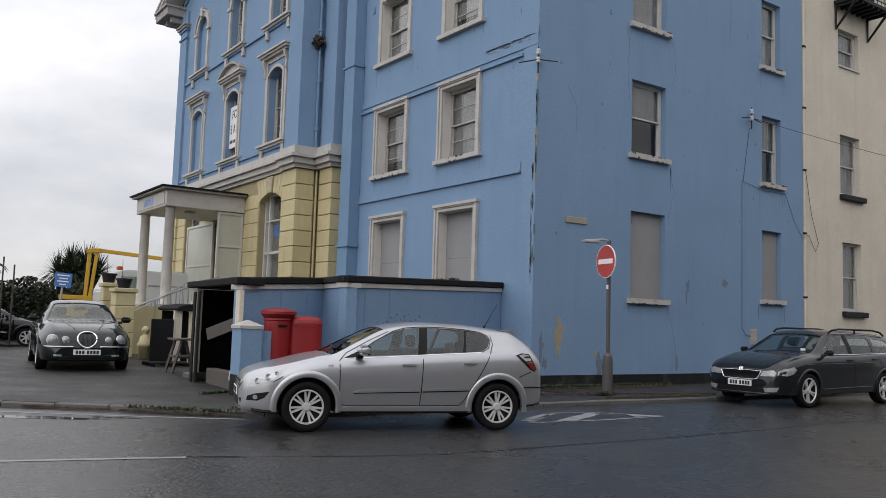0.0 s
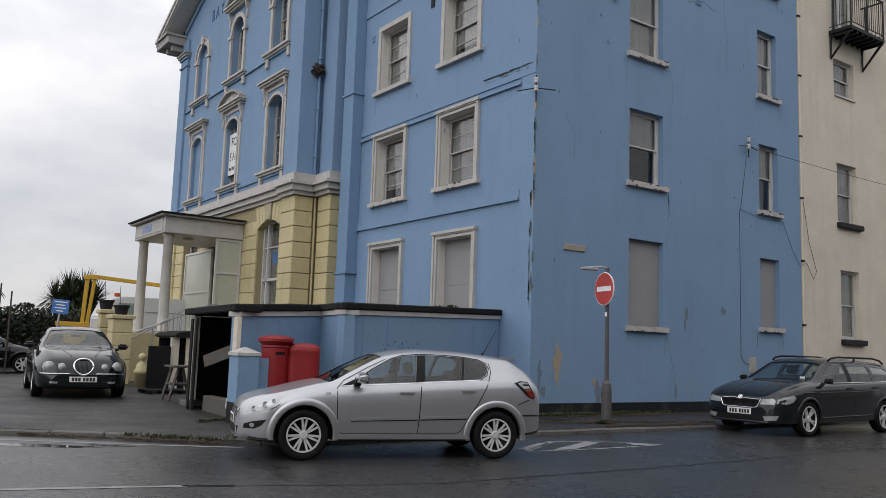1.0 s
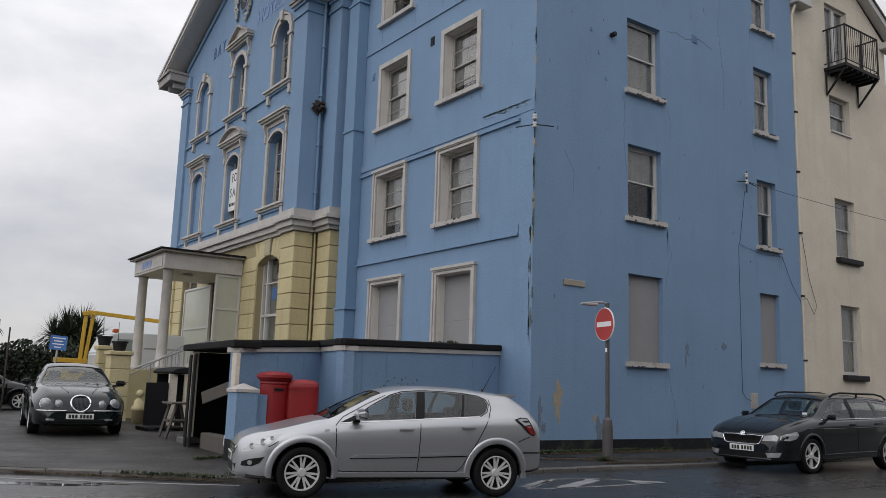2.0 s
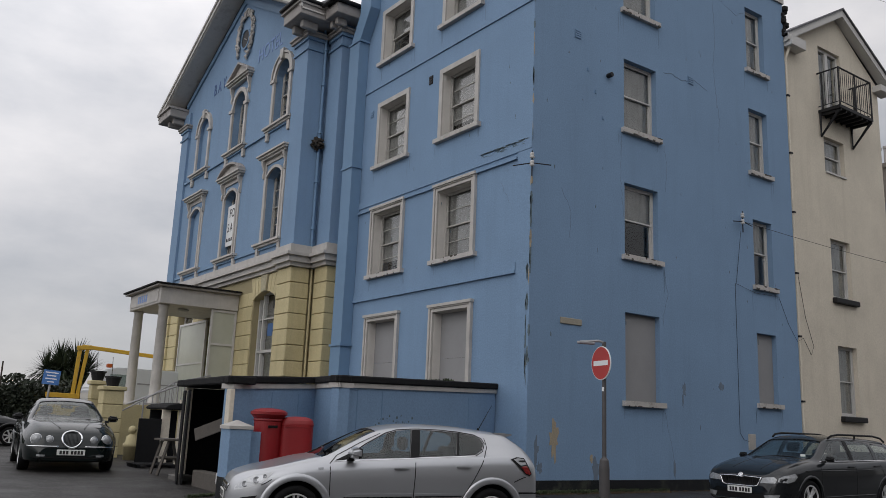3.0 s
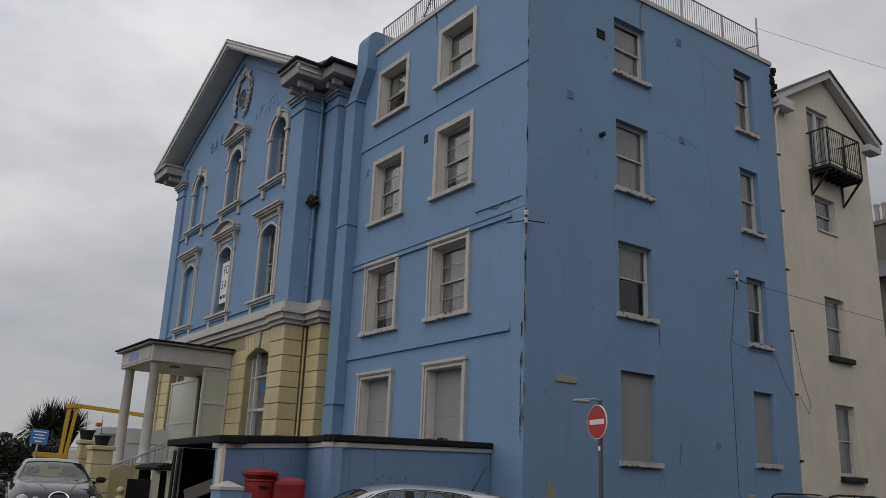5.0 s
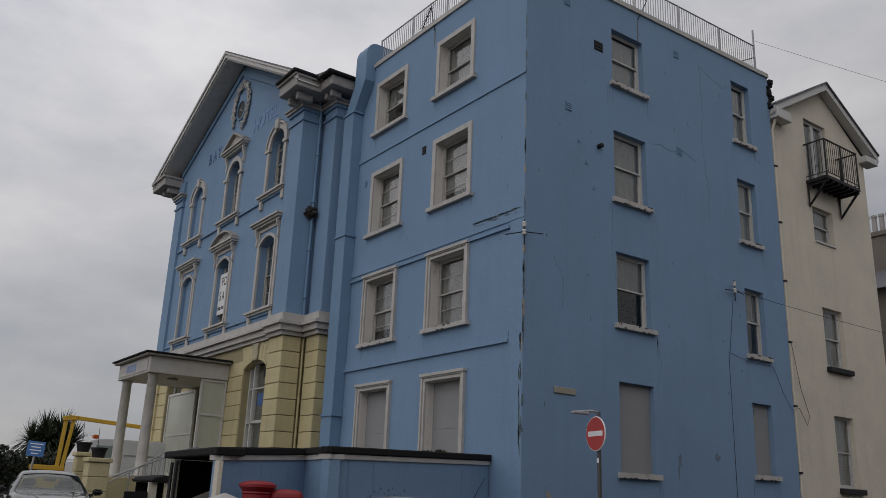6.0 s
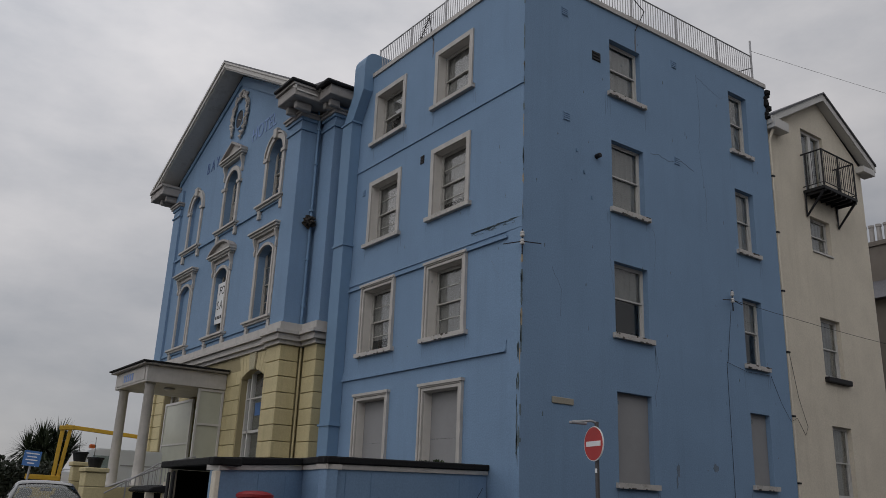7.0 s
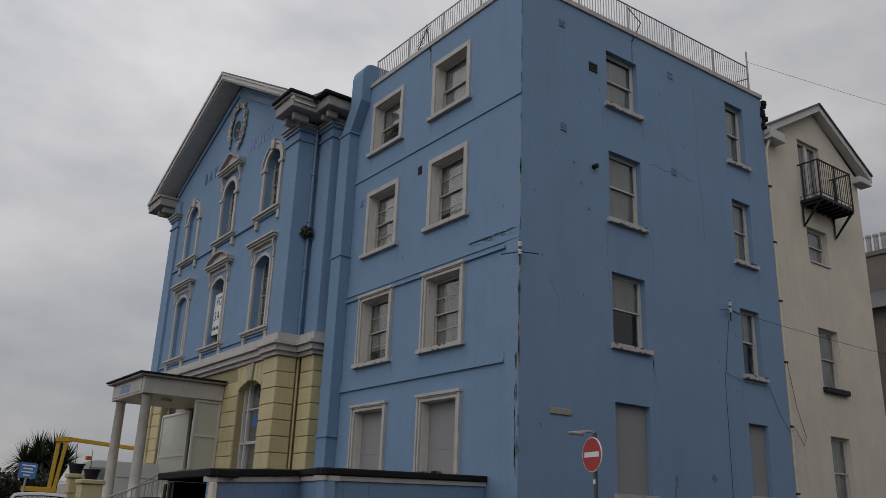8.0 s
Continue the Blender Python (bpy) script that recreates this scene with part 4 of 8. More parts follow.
RUN = material("thin_dirt_run", (0.142, 0.215, 0.310), 0.85, vary=0.3, scale=9)
rng = random.Random(77)
for face, cols_ in ((FRONT, [(a - 0.2, b + 0.2, c) for a, b in A_COL for c, _ in A_LEV[1:]]), (SIDE, [(a - 0.1, b + 0.1, c) for (a, b), lev in (S_A, S_B) for c, _ in lev])):
    for a, b, c in cols_:
        for _ in range(4):
            ln = rng.uniform(0.08, 0.32)
            blotch(face, rng.choice((a, b)) + rng.uniform(-0.10, 0.10), c - 0.14 - ln, rng.uniform(0.006, 0.014), ln, RUN, rng.randrange(9999), "", name="dirt_run", w=0.002, jag=0.3, n=14)
RUST = material("rust_run", (0.15, 0.155, 0.17), 0.85, vary=0.4, scale=8)
blotch(SIDE, 3.97, 13.65, 0.03, 0.36, RUST, 71, "rusty run below a railing stay", jag=0.3)
blotch(FRONT, 3.86, 13.72, 0.035, 0.30, RUST, 72, "rusty run below a railing stay", jag=0.3)
blotch(SIDE, 0.74, 1.20, 0.13, 0.42, PEEL, 1, "bare buff patch where paint has peeled")
blotch(SIDE, 0.24, 0.95, 0.06, 0.30, GREYPATCH, 2, "")
blotch(SIDE, 0.35, 0.62, 0.08, 0.12, GREYPATCH, 3, "")
blotch(SIDE, 1.98, 0.58, 0.13, 0.25, GREYPATCH, 4, "grey repair patch at the wall foot")
blotch(SIDE, 1.85, 0.80, 0.05, 0.10, PEEL, 41, "")
blotch(SIDE, 5.0, 2.45, 0.06, 0.16, GREYPATCH, 5, "")
blotch(SIDE, 4.95, 2.2, 0.03, 0.14, GREYPATCH, 51, "")
blotch(SIDE, 6.45, 2.62, 0.10, 0.11, GREYPATCH, 6, "")
blotch(SIDE, 4.6, 0.6, 0.04, 0.22, GREYPATCH, 61, "")
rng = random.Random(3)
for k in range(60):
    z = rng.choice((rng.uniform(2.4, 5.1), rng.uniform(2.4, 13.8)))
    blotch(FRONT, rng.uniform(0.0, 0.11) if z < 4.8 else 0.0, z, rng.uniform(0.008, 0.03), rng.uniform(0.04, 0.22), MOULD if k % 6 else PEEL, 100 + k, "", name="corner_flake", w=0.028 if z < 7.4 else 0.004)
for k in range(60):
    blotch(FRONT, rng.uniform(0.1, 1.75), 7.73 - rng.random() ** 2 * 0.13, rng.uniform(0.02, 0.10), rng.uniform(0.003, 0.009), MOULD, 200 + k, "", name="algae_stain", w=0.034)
for k in range(46):
    blotch(SIDE, rng.uniform(0.2, 9.8), rng.uniform(1.2, 14.0), rng.uniform(0.008, 0.02), rng.uniform(0.015, 0.06), GREYPATCH if k % 3 else MOULD, 300 + k, "", name="paint_chip")
for k in range(20):
    blotch(FRONT, rng.uniform(0.4, 7.2), rng.uniform(5, 14.0), rng.uniform(0.006, 0.014), rng.uniform(0.015, 0.06), MOULD, 380 + k, "", name="paint_chip")


def crack(face, pts, seed, r=0.004):
    rng = random.Random(seed)
    out = []
    for (a, b), (c, d) in zip(pts, pts[1:]):
        n = max(2, int(math.hypot(c - a, d - b) / 0.09))
        out += [(a + (c - a) * k / n + rng.uniform(-0.025, 0.025), b + (d - b) * k / n + rng.uniform(-0.02, 0.02)) for k in range(n)]
    out.append(pts[-1])
    bm = bmesh.new()
    for (a, b), (c, d) in zip(out, out[1:]):
        tube(bm, face.fn(a, 0.0, b), face.fn(c, 0.0, d), r, sides=4)
    return part("crack", bm, GREYPATCH, annex)


crack(SIDE, [(4.45, 10.5), (4.7, 10.58), (5.2, 10.5), (5.7, 10.66), (6.2, 10.5)], 1, 0.007)
crack(SIDE, [(4.4, 8.5), (4.5, 8.0), (4.42, 7.3)], 2)
crack(SIDE, [(4.35, 5.3), (4.45, 4.7), (4.25, 4.1), (4.3, 3.9)], 3)
crack(SIDE, [(6.55, 13.6), (6.6, 12.2), (6.5, 11.2), (6.7, 9.8), (6.65, 8.9)], 4)
crack(SIDE, [(6.6, 13.5), (7.6, 13.2), (8.0, 13.4)], 5)
crack(SIDE, [(2.85, 8.4), (2.8, 7.4), (2.9, 6.4)], 6)
crack(SIDE, [(4.3, 1.9), (4.5, 1.2), (4.6, 0.5)], 7)
crack(SIDE, [(0.9, 6.7), (1.2, 6.2), (1.15, 5.6)], 8)
crack(FRONT, [(1.1, 6.9), (0.7, 6.3)], 9)


def grille(face, u, v, wide, high, mat, label, slats=4):
    g = part("wall_vent", face.boxes((u - wide / 2, u + wide / 2, v - high / 2, v + high / 2, 0, 0.012)), mat, annex, label)
    for k in range(slats):
        z = v - high / 2 + high * (k + 0.5) / slats
        part("slat", face.boxes((u - wide / 2 + 0.015, u + wide / 2 - 0.015, z - high / slats * 0.28, z + high / slats * 0.28, 0.012, 0.028)), mat, g)


for u, v in ((1.33, 13.5), (1.36, 10.6), (5.55, 13.55), (5.5, 10.6)):
    grille(SIDE, u, v, 0.22, 0.22, BLUE, "blue painted air brick")
grille(SIDE, 2.44, 12.64, 0.30, 0.26, IRON, "dark metal air grille", 3)
grille(SIDE, 7.65, 1.28, 0.30, 0.40, WHITE, "white louvred air vent", 7)
grille(FRONT, 4.12, 10.4, 0.17, 0.24, IRON, "dark metal air grille", 3)
grille(FRONT, 7.15, 10.3, 0.15, 0.2, BLUE, "blue painted air brick", 3)
bm = bmesh.new()
lathe(bm, [(0.06, 0), (0.06, 0.14), (0.045, 0.15)], (2.38, 0.0, 9.83), 14, Matrix.Rotation(radians(90), 4, "X"))
part("flue_pipe", bm, IRON, annex)
for u, z in ((1.7, 9.8), (2.2, 8.7), (1.95, 9.3)):
    part("fixing", boxes((u - 0.02, u + 0.02, -0.03, 0.0, z - 0.04, z + 0.04)), BLUE_TRIM, annex)
plate = part("name_plate", soften(boxes((0.87, 1.52, -0.03, -0.001, 3.66, 3.80)), 0.01), material("buff_plate", (0.30, 0.275, 0.22), 0.7, vary=0.15, scale=8, fine=0.1, bump=0.2), annex, "blank weathered buff street plate")


def insulator(pos, along, parent):
    x, y, z = pos
    bm = bmesh.new()
    path_tube(bm, [(x, y, z - 0.3), (x, y, z + 0.28)], 0.016, 6)
    a = Vector(along)
    path_tube(bm, [Vector((x, y, z)) - a * 0.42 + Vector((0, 0, -0.06)), Vector((x, y, z)), Vector((x, y, z)) + a * 0.42 + Vector((0, 0, -0.06))], 0.013, 6)
    part("arm", bm, IRON, parent)
    for dz in (0.12, 0.30):
        bm = bmesh.new()
        lathe(bm, [(0.02, 0), (0.05, 0.01), (0.055, 0.05), (0.03, 0.07), (0.05, 0.09), (0.04, 0.13)], (x, y, z + dz - 0.2), 12)
        part("porcelain", bm, FRAME, parent, "white porcelain insulator", smooth=True)


for pos, along in (((-0.06, -0.06, 7.08), (0.7, -0.7, 0)), ((7.42, -0.12, 7.06), (1, 0, 0))):
    b = thing("line_bracket", "iron telephone line bracket with white insulators", "bracket")
    insulator(pos, along, b)


def cable(pts, r=0.0055, label="thin dark cable along the wall", mat=IRON, sag=0.0):
    out = []
    for a, b in zip(pts, pts[1:]):
        a, b = Vector(a), Vector(b)
        n = 10 if sag else 1
        out += [a.lerp(b, k / n) - Vector((0, 0, sag * 4 * (k / n) * (1 - k / n))) for k in range(n)]
    out.append(Vector(pts[-1]))
    bm = bmesh.new()
    path_tube(bm, out, r, 5)
    return tagged(part("cable", bm, mat), label, "cable")


cable([(7.42, -0.05, 6.8), (7.2, -0.02, 5.4), (7.14, -0.02, 5.3), (7.14, -0.02, 1.5), (7.3, -0.02, 1.33), (7.55, -0.02, 1.28)])
cable([(7.14, -0.03, 5.35), (8.0, -0.03, 5.2), (9.08, -0.03, 5.22), (9.5, -0.03, 4.5), (9.9, -0.03, 4.05)])
cable([(7.5, -0.14, 7.05), (24.0, -2.5, 6.6)], 0.007, "thin overhead telephone line", sag=0.25)
cable([(10.15, 0.07, 6.4), (10.5, 0.06, 4.8), (10.85, 0.06, 4.0), (10.7, 0.06, 3.75), (10.35, 0.06, 4.2), (9.99, -0.03, 4.1)], 0.007)
cable([(9.6, 0.13, 15.6), (28.0, -6.0, 14.6)], 0.005, "thin overhead line from the roof railing", sag=0.2)

# ---- the cream neighbour ----
house = thing("cream_house", "tall narrow cream rendered house with gable and balcony", "building")
CW = [(12.20, 13.24, 2.10, 4.15), (12.12, 13.22, 5.58, 7.40), (12.07, 13.22, 9.52, 10.66), (12.02, 13.30, 11.45, 13.68)]
bm = CREAMF.wall(9.98, 15.60, 0.0, 13.25, CW[:3] + [(12.02, 13.30, 11.45, 13.25)], 0.3)
part("wall", bm, CREAM, house)
bm = bmesh.new()
CREAMF.sweep(bm, [(9.98, 13.25), (12.02, 13.25), (12.02, 13.68), (13.30, 13.68), (13.30, 13.25), (15.6, 13.25), (13.1, 14.95)], -0.3, 0.0)
part("gable", bm, CREAM, house)
part("wall", boxes((15.3, 15.6, 0.4, 9.0, 0, 13.25)), CREAM, house)
part("wall", boxes((9.98, 15.6, 9.0, 9.3, 0, 13.25)), CREAM, house)
# partition coloured near black as the shade behind the windows
part("partition", boxes((10.0, 15.3, 1.6, 1.65, 0.1, 13.2)), INSIDE_SHADE, house)
for tip in (9.95, 16.12):
    bm = bmesh.new()
    z = 13.42
    prism(bm, [(13.1, 15.22), (tip, z), (tip, z - 0.06), (13.1, 15.16)], lambda p, q, s: (p, s, q), -0.25, 9.3)
    part("roof", bm, SLATE, house)
    bm = bmesh.new()
    prism(bm, [(13.1, 15.156), (tip, z - 0.064), (tip, z - 0.28), (13.1, 14.92)], lambda p, q, s: (p, s, q), -0.20, -0.16)
    part("bargeboard", bm, FRAME, house, "white bargeboard")
    bm = bmesh.new()
    prism(bm, [(13.1, 14.96), (tip, z - 0.28), (tip, z - 0.31), (13.1, 14.92)], lambda p, q, s: (p, s, q), -0.16, 0.095)
    part("soffit", bm, FRAME, house)
part("eaves_box", soften(boxes((15.3, 16.05, -0.2, 0.2, 12.98, 13.2)), 0.01), FRAME, house)
part("eaves_box", soften(boxes((10.0, 10.75, -0.26, 0.09, 12.98, 13.3)), 0.01), FRAME, house)
for a, b, c, d in CW[:3]:
    win = sash(CREAMF, house, a, b, c, d, 0.14, bars=(0, 0))
    if c < 9:
        part("sill", soften(CREAMF.boxes((a - 0.06, b + 0.16, c - 0.16, c, -0.14, 0.14)), 0.02), IRON, win, "dark crumbling sill")
    else:
        part("surround", CREAMF.boxes((a, b, c - 0.05, c, -0.1, 0.05)), FRAME, win)
a, b, c, d = CW[3]
door = part("balcony_door", CREAMF.boxes((a, a + 0.09, c, d, -0.2, -0.1), (b - 0.09, b, c, d, -0.2, -0.1), ((a + b) / 2 - 0.08, (a + b) / 2 + 0.08, c, d - 0.09, -0.2, -0.1), (a + 0.09, b - 0.09, d - 0.09, d, -0.2, -0.1), (a + 0.09, b - 0.09, c, c + 0.14, -0.2, -0.1)), FRAME, house, "white glazed balcony doors")
part("pane", CREAMF.boxes((a + 0.09, (a + b) / 2 - 0.08, c + 0.14, d - 0.09, -0.16, -0.154)), GLASS, door)
part("pane", CREAMF.boxes(((a + b) / 2 + 0.08, b - 0.09, c + 0.14, d - 0.09, -0.16, -0.154)), GLASS, door)
part("curtain", CREAMF.boxes((a, b, c, d, -0.36, -0.34)), BLIND, door)
# balcony
balcony = thing("balcony", "small dark metal balcony on diagonal brackets", "balcony")
bm = boxes((11.84, 13.78, -0.62, 0.09, 11.34, 11.44))
part("floor_plate", bm, IRON, balcony)
for k in range(7):
    part("joist", boxes((11.9 + 0.3 * k, 11.95 + 0.3 * k, -0.6, 0.08, 11.26, 11.338)), IRON, balcony)
for x in (11.9, 13.72):
    bm = bmesh.new()
    path_tube(bm, [(x, 0.06, 11.34), (x, 0.06, 10.6), (x, -0.55, 11.30)], 0.045, 6)
    part("bracket", bm, IRON, balcony)
bm = bmesh.new()
path_tube(bm, [(11.87, 0.09, 12.66), (11.87, -0.60, 12.66), (13.75, -0.60, 12.66), (13.75, 0.09, 12.66)], 0.028, 6)
part("top_rail", bm, IRON, balcony)
bm = bmesh.new()
path_tube(bm, [(11.87, 0.09, 11.56), (11.87, -0.60, 11.56), (13.75, -0.60, 11.56), (13.75, 0.09, 11.56)], 0.016, 6)
part("bottom_rail", bm, IRON, balcony)
for x, y in [(11.87, -0.05), (11.87, -0.6), (12.8, -0.6), (13.75, -0.6), (13.75, -0.05)]:
    bm = bmesh.new()
    tube(bm, (x, y, 11.44), (x, y, 12.68), 0.028, sides=6)
    part("post", bm, IRON, balcony)
for x, y in [(11.87, -0.14 - 0.11 * k) for k in range(4)] + [(11.98 + 0.118 * k, -0.6) for k in range(15)] + [(13.75, -0.14 - 0.11 * k) for k in range(4)]:
    bm = bmesh.new()
    tube(bm, (x, y, 11.56), (x, y, 12.65), 0.010, sides=5)
    part("bar", bm, IRON, balcony)
# pale downpipe and hopper between the houses
dp = thing("downpipe", "pale painted downpipe with brackets between two houses", "pipe")
bm = bmesh.new()
path_tube(bm, [(10.45, -0.12, 13.15), (10.12, -0.08, 12.95), (10.08, 0.03, 12.6), (10.08, 0.03, 0.2)], 0.045)
part("pipe", bm, CREAM, dp)
for z in (2.4, 4.2, 6.0, 7.8, 9.6, 11.4):
    part("clip", boxes((10.02, 10.14, -0.03, 0.09, z, z + 0.05)), IRON, dp)
fl = thing("roof_flashing", "dark crumpled roof flashing between two roofs", "flashing")
bm = bmesh.new()
rng = random.Random(4)
for k in range(9):
    bmesh.ops.create_icosphere(bm, subdivisions=1, radius=rng.uniform(0.07, 0.14), matrix=Matrix.Translation((9.98 + rng.uniform(-0.04, 0.14), 0.0, 13.35 + 0.11 * k)))
part("flashing", bm, DARKFELT, fl)

# ---- cars ----
def spline(pts, xs):
    """Smooth monotone curve through (x, value) rows, ascending in x."""
    px, pv = np.array([p[0] for p in pts], float), np.array([p[1] for p in pts], float)
    d = np.diff(pv) / np.diff(px)
    m = np.concatenate([[d[0]], [0 if a * b <= 0 else 2 * a * b / (a + b) for a, b in zip(d, d[1:])], [d[-1]]])
    out = []
    for x in np.atleast_1d(xs):
        i = int(np.clip(np.searchsorted(px, x) - 1, 0, len(px) - 2))
        h = px[i + 1] - px[i]
        t = float(np.clip((x - px[i]) / h, 0, 1))
        out.append((2 * t**3 - 3 * t**2 + 1) * pv[i] + (t**3 - 2 * t**2 + t) * h * m[i] + (-2 * t**3 + 3 * t**2) * pv[i + 1] + (t**3 - t**2) * h * m[i + 1])
    return np.array(out)


TYRE = material("tyre_rubber", (0.007, 0.007, 0.0075), 0.8, vary=0.2, scale=9, bump=0.2, spec=0.2)
ALLOY = material("alloy_wheel", (0.62, 0.62, 0.62), 0.35, 0.25, vary=0.08, scale=9)
BLACKTRIM = material("black_plastic_trim", (0.006, 0.006, 0.0065), 0.5, vary=0.1, scale=8, spec=0.25)
CHROME = material("chrome", (0.75, 0.75, 0.76), 0.12, 1.0, vary=0.03, scale=6)
LAMP = bpy.data.materials.new("clear_lamp_glass")
LAMP.use_nodes = True
_l = LAMP.node_tree.nodes["Principled BSDF"]
_l.inputs["Base Color"].default_value, _l.inputs["Roughness"].default_value, _l.inputs["Coat Weight"].default_value, _l.inputs["Metallic"].default_value = (0.30, 0.31, 0.32, 1), 0.12, 0.5, 0.2
REDLAMP = material("red_tail_lamp", (0.20, 0.012, 0.012), 0.15, coat=1.0, vary=0.2, scale=10)

CARGLASS = thin_glass("tinted_car_glass", (0.82, 0.86, 0.85))
SEAT = material("dark_seat_cloth", (0.030, 0.030, 0.032), 0.9, vary=0.2, scale=12)
PLATE_W = material("white_number_plate", (0.72, 0.72, 0.70), 0.4, vary=0.04, scale=9)


class Car:
    """A car body lofted from its side outline and its plan; x ahead, y to its left, z up, origin on the ground amid the axles."""

    def __init__(self, name, label, spec, paint, at, ahead, group="parked cars"):
        self.s = spec
        self.ob = thing(name, label, "car", group)
        self.paint = paint
        x0, x1 = spec["top"][0][0], spec["top"][-1][0]
        n = 84
        self.xs = x0 + (x1 - x0) * (0.5 - 0.5 * np.cos(np.linspace(0, math.pi, n)))
        self.body()
        f = Vector((*ahead, 0)).normalized()
        self.m = Matrix(((f.x, -f.y, 0, at[0]), (f.y, f.x, 0, at[1]), (0, 0, 1, at[2]), (0, 0, 0, 1))) @ Matrix.Scale(spec.get("size", 1.0), 4)

    def section(self, x):
        """Half outline at x: list of (y, z) from the floor to the roof's middle."""
        s = self.s
        w, zb, belt, top = (float(spline(s[k], x)[0]) for k in ("plan", "floor", "belt", "top"))
        rw = float(spline(s["roofw"], x)[0])
        top = max(top, belt)
        k = min(1.0, (top - belt) / 0.30)
        lo = belt - zb
        pts = [(0, zb), (w * 0.84, zb), (w * 0.945, zb + 0.035), (w * 0.975, zb + 0.20 * lo), (w * 0.992, zb + 0.42 * lo), (w, zb + 0.66 * lo), (w * 0.99, zb + 0.84 * lo), (w * 0.955, belt - 0.03), (w * 0.925, belt - 0.004)]
        bw = w * 0.905
        tw = bw * (1 - k) * 0.86 + rw * k
        up = top - belt
        pts += [(bw, belt + 0.002 + 0.008 * (1 - k)), (bw + (tw - bw) * 0.42, belt + up * 0.46 + 0.010 * (1 - k)), (tw + 0.012 * k, belt + up * 0.86 + 0.012 * (1 - k)), (tw - 0.03 * k, belt + up * 0.945 + 0.014 * (1 - k)), (tw * 0.84, belt + up * 0.985 + 0.018 * (1 - k)), (tw * 0.5, top + 0.014), (0, top + 0.024)]
        return pts

    def side(self, x, z, off=0.004):
        """The place on the left flank at (x, z)."""
        p = self.section(x)[2:14]
        y = float(np.interp(z, [q[1] for q in p], [q[0] for q in p]))
        return Vector((x, y + off, z))

    def top_at(self, x, f, off=0.006):
        """The place on the upper skin at x, f from -1 to 1 across between the screen pillars."""
        p = self.section(x)
        half = p[12][0]
        y = abs(f) * half
        q = p[12:][::-1]
        z = float(np.interp(y, [a[0] for a in q], [a[1] for a in q]))
        return Vector((x, f * half, z + off))

    def body(self):
        bm = bmesh.new()
        rings = []
        for x in self.xs:
            half = self.section(float(x))
            full = half + [(-y, z) for y, z in half[-2:0:-1]]
            rings.append([bm.verts.new((x, y, z)) for y, z in full])
        m = len(rings[0])
        for a, b in zip(rings, rings[1:]):
            for k in range(m):
                bm.faces.new((a[k], a[(k + 1) % m], b[(k + 1) % m], b[k]))
        bm.faces.new(rings[0])
        bm.faces.new(rings[-1])
        bmesh.ops.recalc_face_normals(bm, faces=bm.faces)
        me = bpy.data.meshes.new("body")
        bm.to_mesh(me)
        bm.free()
        tmp = new("body", me)
        r, wb, w = self.s["tyre"] + self.s.get("gap", 0.04) + 0.005, self.s["wb"], self.s["half"]
        bm = bmesh.new()
        for x in (wb / 2, -wb / 2):
            for sg in (1, -1):
                lathe(bm, [(r, 0), (r, 0.34)], (x, sg * (w + 0.06), self.s["tyre"]), 36, Matrix.Rotation(radians(90 * sg), 4, "X"))
        bmesh.ops.recalc_face_normals(bm, faces=bm.faces)
        cm = bpy.data.meshes.new("cut")
        bm.to_mesh(cm)
        bm.free()
        cutters = [cm]
        if "cabin" in self.s:
            cutters += [self.cabin(), self.openings()]
        tools = []
        for q in [me] + cutters:
            q.materials.append(self.paint)
            q.materials.append(BLACKTRIM)
        for q in cutters:
            q.polygons.foreach_set("material_index", [1] * len(q.polygons))
            tools.append(new("cut", q))
            mod = tmp.modifiers.new("cut", "BOOLEAN")
            mod.operation, mod.object, mod.solver = "DIFFERENCE", tools[-1], "EXACT"
        me2 = bpy.data.meshes.new_from_object(tmp.evaluated_get(bpy.context.evaluated_depsgraph_get()))
        bpy.data.objects.remove(tmp)
        for q in tools:
            bpy.data.objects.remove(q)
        me2.polygons.foreach_set("use_smooth", [p.material_index == 0 for p in me2.polygons])
        me2.set_sharp_from_angle(angle=radians(38))
        o = new("body", me2)
        o.parent = self.ob
        self.body_ob = o

    def cabin(self):
        """The hollow inside of the car, 4 cm within its skin."""
        x1, x0 = self.s["cabin"]
        bm = bmesh.new()
        rings = []
        for x in np.linspace(x0, x1, 26):
            p = self.section(float(x))
            belt, top = p[8][1], p[-1][1]
            half = [(0, 0.42), (p[5][0] - 0.09, 0.42), (p[5][0] - 0.09, min(belt - 0.06, top - 0.10)), (max(p[10][0] - 0.035, 0.2), min(p[10][1], top - 0.09)), (max(p[12][0] - 0.03, 0.18), min(p[12][1] - 0.03, top - 0.06)), (0.16, top - 0.045), (0, top - 0.045)]
            rings.append([bm.verts.new((x, y, z)) for y, z in half + [(-y, z) for y, z in half[-2:0:-1]]])
        m = len(rings[0])
        for a, b in zip(rings, rings[1:]):
            for k in range(m):
                bm.faces.new((a[k], a[(k + 1) % m], b[(k + 1) % m], b[k]))
        bm.faces.new(rings[0])
        bm.faces.new(rings[-1])
        return self.solid(bm)

    def openings(self):
        """Window openings: side outlines through the whole width, screens from above."""
        bm = bmesh.new()
        for line in self.s["glass"]:
            prism(bm, line, lambda p, q, w: (p, w, q), -1.3, 1.3)
        for xa, ha, xb, hb, z in self.s["screens"]:
            prism(bm, [(xa, -ha), (xa, ha), (xb, hb), (xb, -hb)], lambda p, q, w: (p, q, w), z, 1.9)
        return self.solid(bm)

